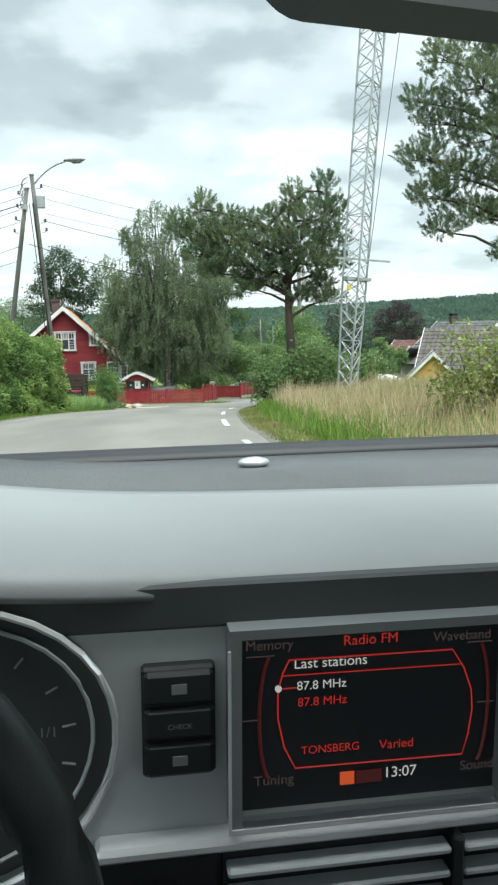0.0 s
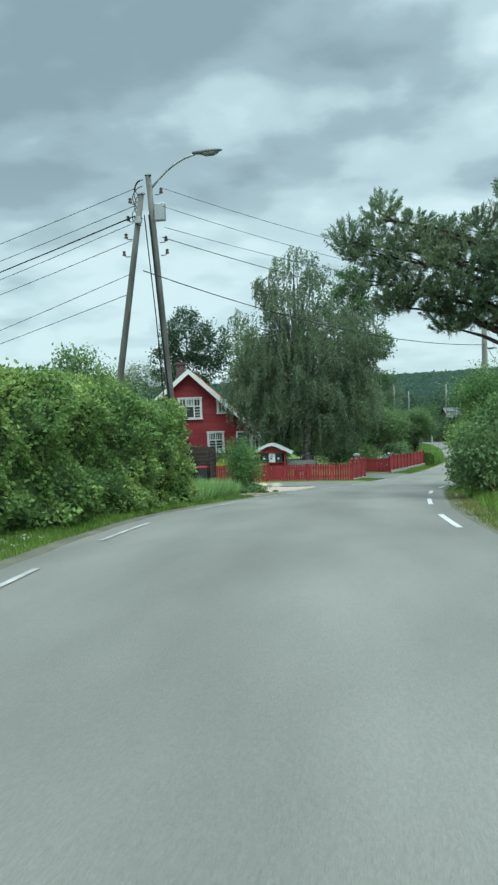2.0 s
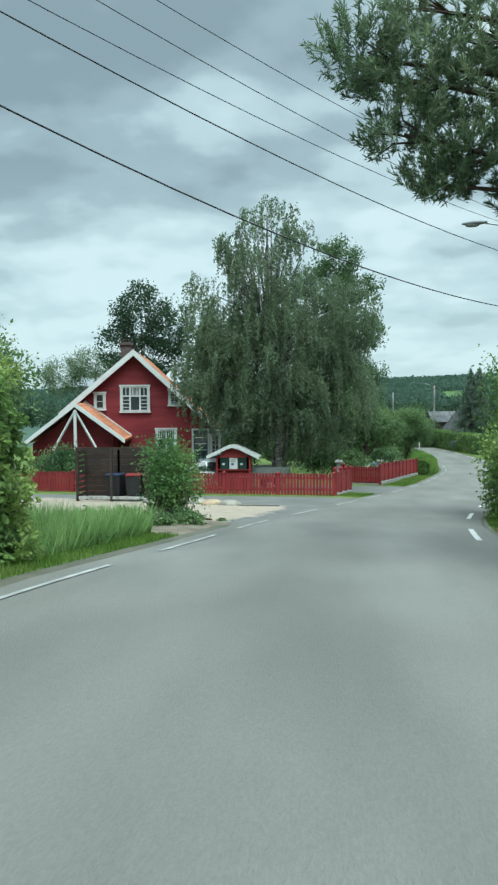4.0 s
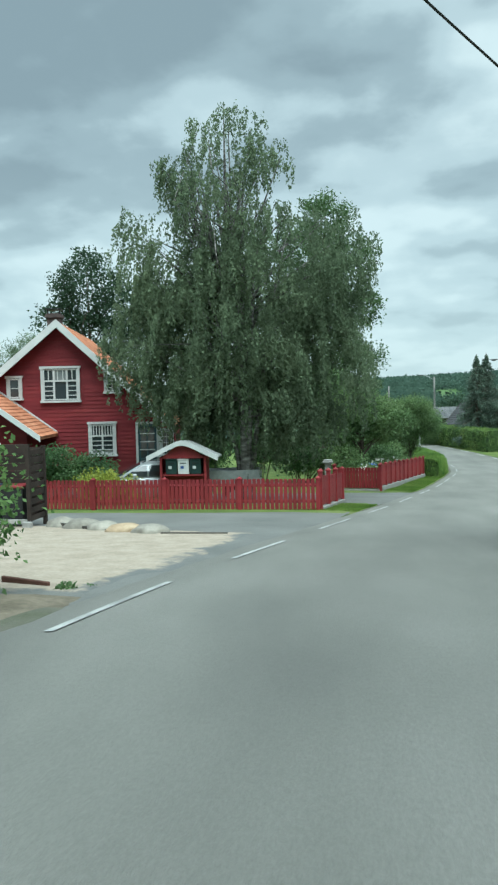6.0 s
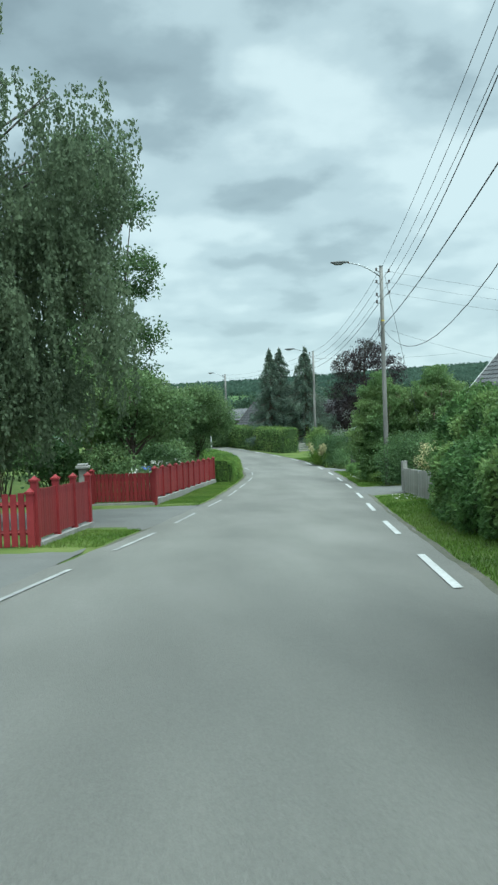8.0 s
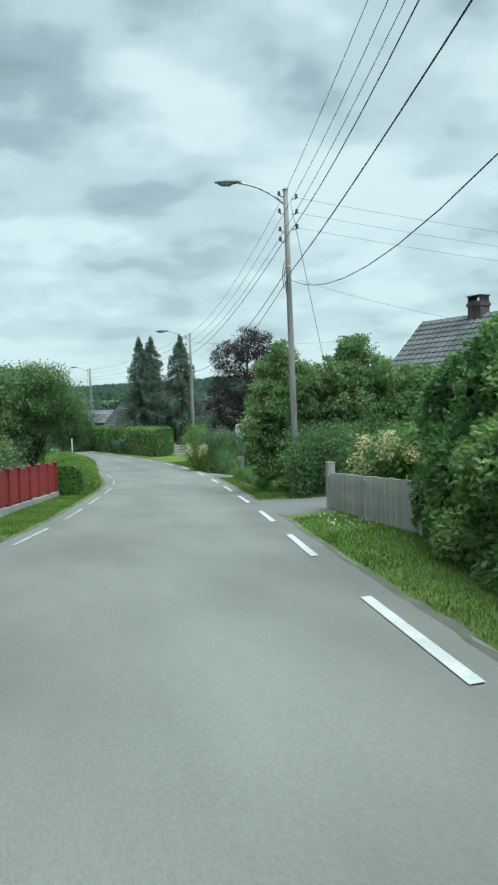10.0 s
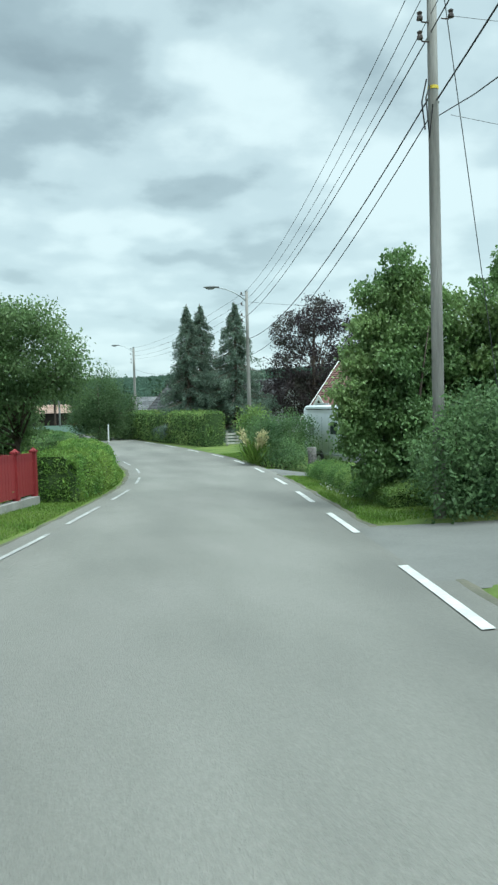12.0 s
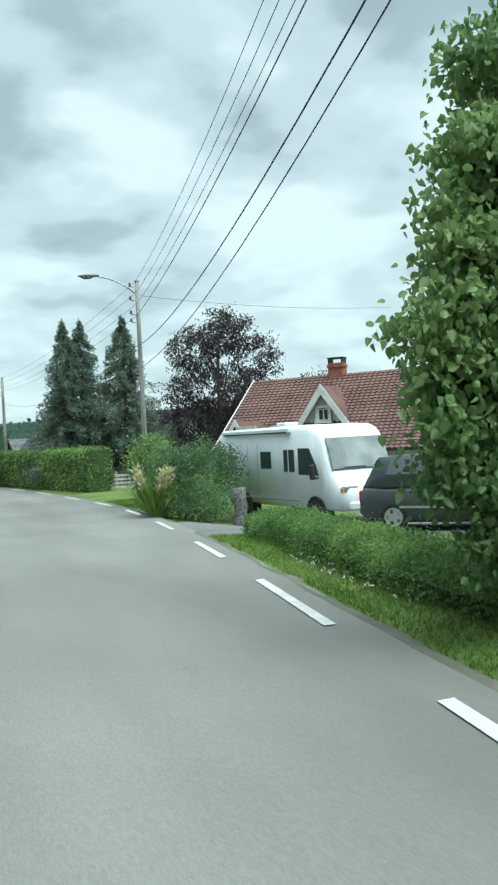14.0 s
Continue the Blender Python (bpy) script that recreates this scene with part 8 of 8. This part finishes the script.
def hood(x):
    return 1.161 + 0.022 * math.exp(-((x + 0.17) / 0.17) ** 2)


def split(x):
    return min(0.72, max(0.54, 0.69 - 0.145 * (x - 0.05)))


def pad_at(x, v):
    """v 0..1 from the rounded lip over the top to the perforated panel."""
    lip = 0.468 - 0.11 * max(0.0, x - 0.1)
    knots = ((0.0, -0.024, -0.018), (0.08, -0.021, -0.011), (0.16, -0.013, -0.005), (0.24, 0.0, -0.001), (0.36, 0.035, 0.004), (0.6, None, 0.004), (1.0, None, -0.004))
    vs = [k[0] for k in knots]
    end = split(x)
    yy = [lip + k[1] if k[1] is not None else lip + 0.035 + (end - lip - 0.035) * (k[0] - 0.36) / 0.64 for k in knots]
    return (x, float(np.interp(v, vs, yy)), hood(x) + float(np.interp(v, vs, [k[2] for k in knots])) - 0.008 * max(0.0, abs(x - CX) - 0.3))


xs_car = [CX - 0.72 + 1.44 * i / 40 for i in range(41)]
grid_sheet("dashboard_top", xs_car, [0, 0.04, 0.08, 0.12, 0.16, 0.2, 0.24, 0.3, 0.36, 0.5, 0.7, 0.9, 1.0], pad_at, PAD, car, "soft grey padded dashboard top", thick=0.004)
grid_sheet("defroster_panel", xs_car, [0, 0.3, 0.6, 1.0], lambda x, v: (x, split(x) + (1.06 - split(x)) * v, hood(x) - 0.012 - 0.026 * v - 0.008 * max(0.0, abs(x - CX) - 0.3)), MESH_PAD, car, "dark perforated panel below the windscreen")
grid_sheet("windscreen_seal", xs_car, [0, 1.0], lambda x, v: (x, 1.055 + 0.05 * v - 0.06 * abs(x - CX) ** 2, 1.129 + 0.006 * v), BLACK, car, "black rubber seal")
bm = bmesh.new()
bmesh.ops.create_uvsphere(bm, u_segments=16, v_segments=8, radius=0.016)
bmesh.ops.scale(bm, vec=(1.3, 0.8, 0.45), verts=bm.verts)
bmesh.ops.translate(bm, vec=(0.265, 0.93, 1.137), verts=bm.verts)
part("light_sensor", bm, ALLOY, car, "small pale sensor dome", smooth=True)
# the fascia turned towards the driver, and a dark strip painting the shade under the lip
fp = part("fascia", boxes((-0.62, 0.55, 0.012, 0.06, 0.60, 1.146)), FASCIA, car, "graphite-grey dashboard fascia")
fp.matrix_basis = K
# no part of its own: dark colour stands in for shade below the lip
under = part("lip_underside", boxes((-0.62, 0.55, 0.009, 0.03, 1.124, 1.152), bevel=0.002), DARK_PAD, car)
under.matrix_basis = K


def fitted(name, bm, mat, parent=None, label="", smooth=False):
    ob = part(name, bm, mat, parent or car, label, smooth)
    if parent is None:
        ob.matrix_basis = K
    return ob


def ring_path(pts, r, sides=6, closed=False):
    bm = bmesh.new()
    tube(bm, pts + ([pts[0]] if closed else []), r, sides)
    return bm


# display
scr = fitted("display", boxes((0.004, 0.172, 0.004, 0.011, 1.006, 1.122)), SCREEN_BLACK, None, "lit radio display with red lines")
fitted("display_bezel", boxes((-0.002, 0.005, -0.006, 0.012, 1.001, 1.127), (0.171, 0.182, -0.006, 0.012, 1.001, 1.127), (0.005, 0.171, -0.006, 0.012, 1.121, 1.127), (0.005, 0.171, -0.001, 0.012, 1.003, 1.007)), BEZEL, None, "grey display bezel")
fitted("bezel_trim", boxes((-0.0035, 0.1835, -0.0075, -0.0062, 0.9985, 1.002), (-0.0035, -0.0015, -0.0075, -0.0062, 1.002, 1.115)), CHROME)


def lettering(body, s, z, width, mat, parent, name="lettering"):
    """Words in the built-in font, laid on the display; width: their length."""
    cu = bpy.data.curves.new(name, "FONT")
    cu.body, cu.size = body, 0.01
    tmp = bpy.data.objects.new(name, cu)
    scene.collection.objects.link(tmp)
    dg = bpy.context.evaluated_depsgraph_get()
    me = bpy.data.meshes.new_from_object(tmp.evaluated_get(dg))
    bpy.data.objects.remove(tmp)
    co = np.empty(len(me.vertices) * 3, dtype=np.float32)
    me.vertices.foreach_get("co", co)
    co = co.reshape(-1, 3)
    k = width / max(1e-6, float(co[:, 0].max() - co[:, 0].min()))
    out = np.stack([s + (co[:, 0] - co[:, 0].min()) * k, np.full(len(co), 0.0032), z + co[:, 1] * k], axis=1).astype(np.float32)
    me.vertices.foreach_set("co", out.reshape(-1))
    me.materials.clear()
    me.materials.append(mat)
    me.update()
    ob = new(name, me)
    ob.parent = parent
    return ob


for body, s, z, w, m in (("Memory", 0.009, 1.1105, 0.029, DIM_GLOW), ("Radio FM", 0.0696, 1.1100, 0.034, RED_GLOW), ("Waveband", 0.1269, 1.1085, 0.038, DIM_GLOW), ("Last stations", 0.0388, 1.0972, 0.0455, WHITE_GLOW),
                         ("87.8 MHz", 0.0404, 1.0834, 0.031, WHITE_GLOW), ("87.8 MHz", 0.0409, 1.0727, 0.031, RED_GLOW), ("TONSBERG", 0.0433, 1.0412, 0.037, RED_GLOW), ("Varied", 0.0934, 1.0400, 0.0223, RED_GLOW),
                         ("13:07", 0.0986, 1.0205, 0.020, WHITE_GLOW), ("Tuning", 0.0136, 1.0230, 0.0252, DIM_GLOW), ("Sound", 0.1480, 1.0205, 0.0226, DIM_GLOW)):
    lettering(body, s, z, w, m, scr)
part("frame_line", ring_path([(s, 0.0032, z) for s, z in ((0.0354, 1.1030), (0.140, 1.1025), (0.148, 1.090), (0.1535, 1.075), (0.1546, 1.062), (0.1525, 1.045), (0.1488, 1.0315), (0.0396, 1.0325), (0.0325, 1.047), (0.0285, 1.066), (0.0285, 1.084), (0.0315, 1.095))], 0.0005, 4, True), RED_GLOW, scr)
part("frame_line", ring_path([(0.0305, 0.0032, 1.0932), (0.1463, 0.0032, 1.0925)], 0.0004, 4), RED_GLOW, scr)
part("frame_line", ring_path([(0.0288, 0.0032, 1.0850), (0.0395, 0.0032, 1.0850)], 0.0005, 4), RED_GLOW, scr)
for sgn, s0 in ((-1, 0.030), (1, 0.152)):
    part("side_arc", ring_path([(s0 + sgn * (0.004 + 0.009 * math.cos(a)), 0.0032, 1.066 + 0.042 * math.sin(a)) for a in np.linspace(-1.2, 1.2, 12)], 0.0012, 4), DIM_RED, scr)
    part("divider_line", ring_path([(0.007 if sgn < 0 else 0.158, 0.0032, 1.066), (0.017 if sgn < 0 else 0.169, 0.0032, 1.066)], 0.0004, 4), DIM_GLOW, scr)
    part("divider_line", ring_path([(0.009 if sgn < 0 else 0.150, 0.0032, 1.1065), (0.026 if sgn < 0 else 0.166, 0.0032, 1.1065)], 0.0004, 4), DIM_GLOW, scr)
bm = bmesh.new()
bmesh.ops.create_uvsphere(bm, u_segments=10, v_segments=6, radius=0.0022)
bmesh.ops.translate(bm, vec=(0.0288, 0.0036, 1.085), verts=bm.verts)
part("cursor_dot", bm, WHITE_GLOW, scr)
part("orange_field", boxes((0.0684, 0.0775, 0.0028, 0.0036, 1.0185, 1.0268)), ORANGE_GLOW, scr)
part("orange_field", boxes((0.0785, 0.0955, 0.0028, 0.0036, 1.0185, 1.0268)), DIM_RED, scr)
# three push buttons
blk = fitted("switch_panel", boxes((-0.0535, -0.0095, 0.004, 0.014, 1.034, 1.1035), bevel=0.002), BLACK, None, "panel of three black push buttons")
for k, (z0, z1) in enumerate(((1.0815, 1.1020), (1.0595, 1.0795), (1.0360, 1.0575))):
    b = part("button", boxes((-0.0520, -0.0110, -0.001, 0.006, z0, z1), bevel=0.0025), BLACK, blk)
    if k == 1:
        me_t = lettering("CHECK", -0.0385, 1.0672, 0.0145, GREY_PRINT, blk)
        me_t.location.y = -0.0050
    else:
        part("symbol", boxes((-0.036, -0.027, -0.0016, -0.0008, (z0 + z1) / 2 - 0.003, (z0 + z1) / 2 + 0.003)), GREY_PRINT, blk)
# chrome strip and vents
fitted("trim_strip", boxes((-0.083, 0.55, -0.006, 0.014, 0.9855, 0.9950), bevel=0.003), CHROME, None, "bright satin-chrome strip")
fitted("vent_recess", boxes((-0.006, 0.33, 0.004, 0.011, 0.86, 0.984)), BLACK)
for k in range(6):
    bm = boxes((-0.004, 0.139, -0.010, 0.004, 0.9715 - 0.0165 * k, 0.9765 - 0.0165 * k), bevel=0.0015)
    fitted("vent_slat", bm, FASCIA)
    bm = boxes((0.148, 0.30, -0.010, 0.004, 0.9715 - 0.0165 * k, 0.9765 - 0.0165 * k), bevel=0.0015)
    fitted("vent_slat", bm, FASCIA)
fitted("vent_divider", boxes((0.140, 0.147, -0.012, 0.010, 0.86, 0.984), bevel=0.002), BLACK)
fitted("vent_slider", boxes((0.045, 0.085, -0.018, -0.008, 0.945, 0.958), bevel=0.002), FASCIA)
fitted("lower_panel", boxes((-0.084, -0.0075, 0.000, 0.0115, 0.86, 0.985), bevel=0.003), BLACK)
bm = bmesh.new()
tube(bm, [(-0.045, 0.002, 0.952), (-0.045, -0.010, 0.952)], 0.018, 20)
fitted("ignition_dial", bm, BLACK)
fitted("dial_mark", boxes((-0.052, -0.038, -0.012, -0.0102, 0.9555, 0.9595)), CHROME)
# instrument cluster
oval = [(-0.165 + 0.096 * math.cos(a) * (1 + 0.10 * math.sin(a)), 0.0, 1.060 + 0.088 * math.sin(a)) for a in np.linspace(0, 2 * math.pi, 36, endpoint=False)]
cl = fitted("instrument_dial", ring_path(oval, 0.0022, 6, True), CHROME, None, "instrument cluster in a silver-edged oval")
bm = bmesh.new()
f0 = [bm.verts.new((-0.165 + (p[0] + 0.165) * 0.99, 0.0095, 1.06 + (p[2] - 1.06) * 0.99)) for p in oval]
bm.faces.new(f0)
f1 = [bm.verts.new((v.co.x, 0.014, v.co.z)) for v in f0]
bm.faces.new(f1[::-1])
for i in range(len(f0)):
    bm.faces.new((f0[i], f1[i], f1[(i + 1) % len(f0)], f0[(i + 1) % len(f0)]))
part("dial_face", bm, DARK_PAD, cl)
inner = [(-0.165 + (p[0] + 0.165) * 0.86, 0.006, 1.06 + (p[2] - 1.06) * 0.86) for p in oval]
part("dial_rim", ring_path(inner, 0.0014, 5, True), FASCIA, cl)
for k in range(9):
    a = radians(-35 + 22 * k)
    c0, c1 = (0.066, 0.074)
    part("tick_mark", ring_path([(-0.165 + c0 * math.cos(a), 0.0085, 1.06 + c0 * math.sin(a) * 0.9), (-0.165 + c1 * math.cos(a), 0.0085, 1.06 + c1 * math.sin(a) * 0.9)], 0.0009, 4), GREY_PRINT, cl)
lettering("1/1", -0.112, 1.064, 0.008, GREY_PRINT, cl).location.y = 0.0045
# steering wheel
sw = part("steering_wheel", ring_path([(-0.183 + 0.190 * math.cos(a), 0.33 + 0.05 * math.sin(a), 1.01 + 0.183 * math.sin(a)) for a in np.linspace(0, 2 * math.pi, 48, endpoint=False)], 0.0165, 12, True), LEATHER, car, "black leather steering wheel", smooth=True)
bm = bmesh.new()
bmesh.ops.create_uvsphere(bm, u_segments=20, v_segments=10, radius=0.075)
bmesh.ops.scale(bm, vec=(1, 0.45, 0.9), verts=bm.verts)
bmesh.ops.translate(bm, vec=(-0.183, 0.345, 1.0), verts=bm.verts)
part("hub", bm, LEATHER, sw, smooth=True)
for ax, az in ((-1, -0.15), (1, -0.15), (0, -1)):
    part("spoke", ring_path([(-0.183 + 0.05 * ax, 0.345, 1.0 + 0.05 * az), (-0.183 + 0.18 * ax, 0.335 + 0.05 * az, 1.01 + 0.175 * az)], 0.015, 8), LEATHER, sw)
# inside mirror
corner = [(cx + 0.032 * math.cos(radians(a)), cz + 0.032 * math.sin(radians(a))) for cx, cz, a0 in ((0.348, 1.524, 0), (0.162, 1.524, 90), (0.162, 1.515, 180), (0.348, 1.515, 270)) for a in range(a0, a0 + 91, 15)]
bm = prism(corner, 0.045, "y", 0.43)
im = part("inside_mirror", bm, DARK_PAD, car, "black inside mirror housing")
part("mirror_glass", boxes((0.15, 0.36, 0.427, 0.4305, 1.497, 1.541)), PANE, im)
part("mirror_stem", boxes((0.245, 0.265, 0.47, 0.56, 1.515, 1.53)), BLACK, im)
# the shell round it
for sx in (-1, 1):
    x0 = CX + sx * 0.93
    outline = [(-2.9, 0.25), (2.1, 0.22), (2.12, 0.62), (1.9, 0.80), (1.15, 1.02), (-1.9, 1.04), (-2.95, 0.95)]
    part("side_panel", prism(outline, 0.05, "x", x0 - 0.025), CAR_PAINT, car)
    part("pillar", ring_path([(CX + sx * 0.80, 1.12, 1.03), (CX + sx * 0.72, 0.75, 1.30), (CX + sx * 0.62, 0.30, 1.50)], 0.028, 8), BLACK, car)
    part("rear_pillar", ring_path([(CX + sx * 0.84, -1.9, 1.03), (CX + sx * 0.66, -1.35, 1.50)], 0.05, 8), CAR_PAINT, car)
    part("door_mirror", boxes((CX + sx * 1.03 - 0.10, CX + sx * 1.03 + 0.10, 0.75, 0.88, 0.98, 1.12), bevel=0.03), CAR_PAINT, car)
    for wy in (1.35, -1.5):
        bm = bmesh.new()
        tube(bm, [(CX + sx * 0.72, wy, 0.33), (CX + sx * 0.75, wy, 0.33), (CX + sx * 0.90, wy, 0.33), (CX + sx * 0.945, wy, 0.33)], [0.30, 0.33, 0.33, 0.30], 24)
        w = part("wheel", bm, RUBBER, car)
        bm = bmesh.new()
        tube(bm, [(CX + sx * 0.90, wy, 0.33), (CX + sx * 0.952, wy, 0.33)], 0.215, 20)
        part("rim", bm, ALLOY, w)
grid_sheet("bonnet", [CX - 0.90 + 1.8 * i / 12 for i in range(13)], [1.12, 1.4, 1.7, 1.95, 2.08, 2.12], lambda x, y: (x, y, 1.035 - 0.13 * ((y - 1.12) / 0.95) ** 2 - 0.05 * ((x - CX) / 0.9) ** 2), CAR_PAINT, car, "glossy dark green bonnet", thick=0.03)
part("front_bumper", boxes((CX - 0.90, CX + 0.90, 2.06, 2.16, 0.25, 0.80), bevel=0.04), CAR_PAINT, car)
grid_sheet("roof", [CX - 0.66 + 1.32 * i / 10 for i in range(11)], [-1.5, -0.8, 0.0, 0.33], lambda x, y: (x, y, 1.545 - 0.03 * ((x - CX) / 0.66) ** 2 - 0.02 * ((y + 0.5) / 1.0) ** 2), CAR_PAINT, car, thick=0.04)
part("rear_end", boxes((CX - 0.90, CX + 0.90, -2.95, -2.86, 0.30, 0.98), bevel=0.03), CAR_PAINT, car)
part("boot_lid", boxes((CX - 0.88, CX + 0.88, -2.86, -1.75, 0.97, 1.02), bevel=0.015), CAR_PAINT, car)
part("floor_pan", boxes((CX - 0.90, CX + 0.90, -2.85, 2.05, 0.20, 0.25)), BLACK, car)
part("bulkhead", boxes((CX - 0.90, CX + 0.90, 1.06, 1.11, 0.25, 1.02)), BLACK, car)
for sx in (0, 1):
    seat = part("seat", boxes((CX - 0.62 + 0.74 * sx, CX - 0.12 + 0.74 * sx, -0.55, 0.0, 0.45, 0.62), bevel=0.05), LEATHER, car, "black leather front seat")
    part("backrest", boxes((CX - 0.62 + 0.74 * sx, CX - 0.12 + 0.74 * sx, -0.72, -0.58, 0.5, 1.12), bevel=0.05), LEATHER, seat)
    part("seat_base", boxes((CX - 0.55 + 0.74 * sx, CX - 0.19 + 0.74 * sx, -0.5, -0.05, 0.24, 0.46)), BLACK, seat)
tagged(car, "dark estate car with grey dashboard and lit radio display", "car")
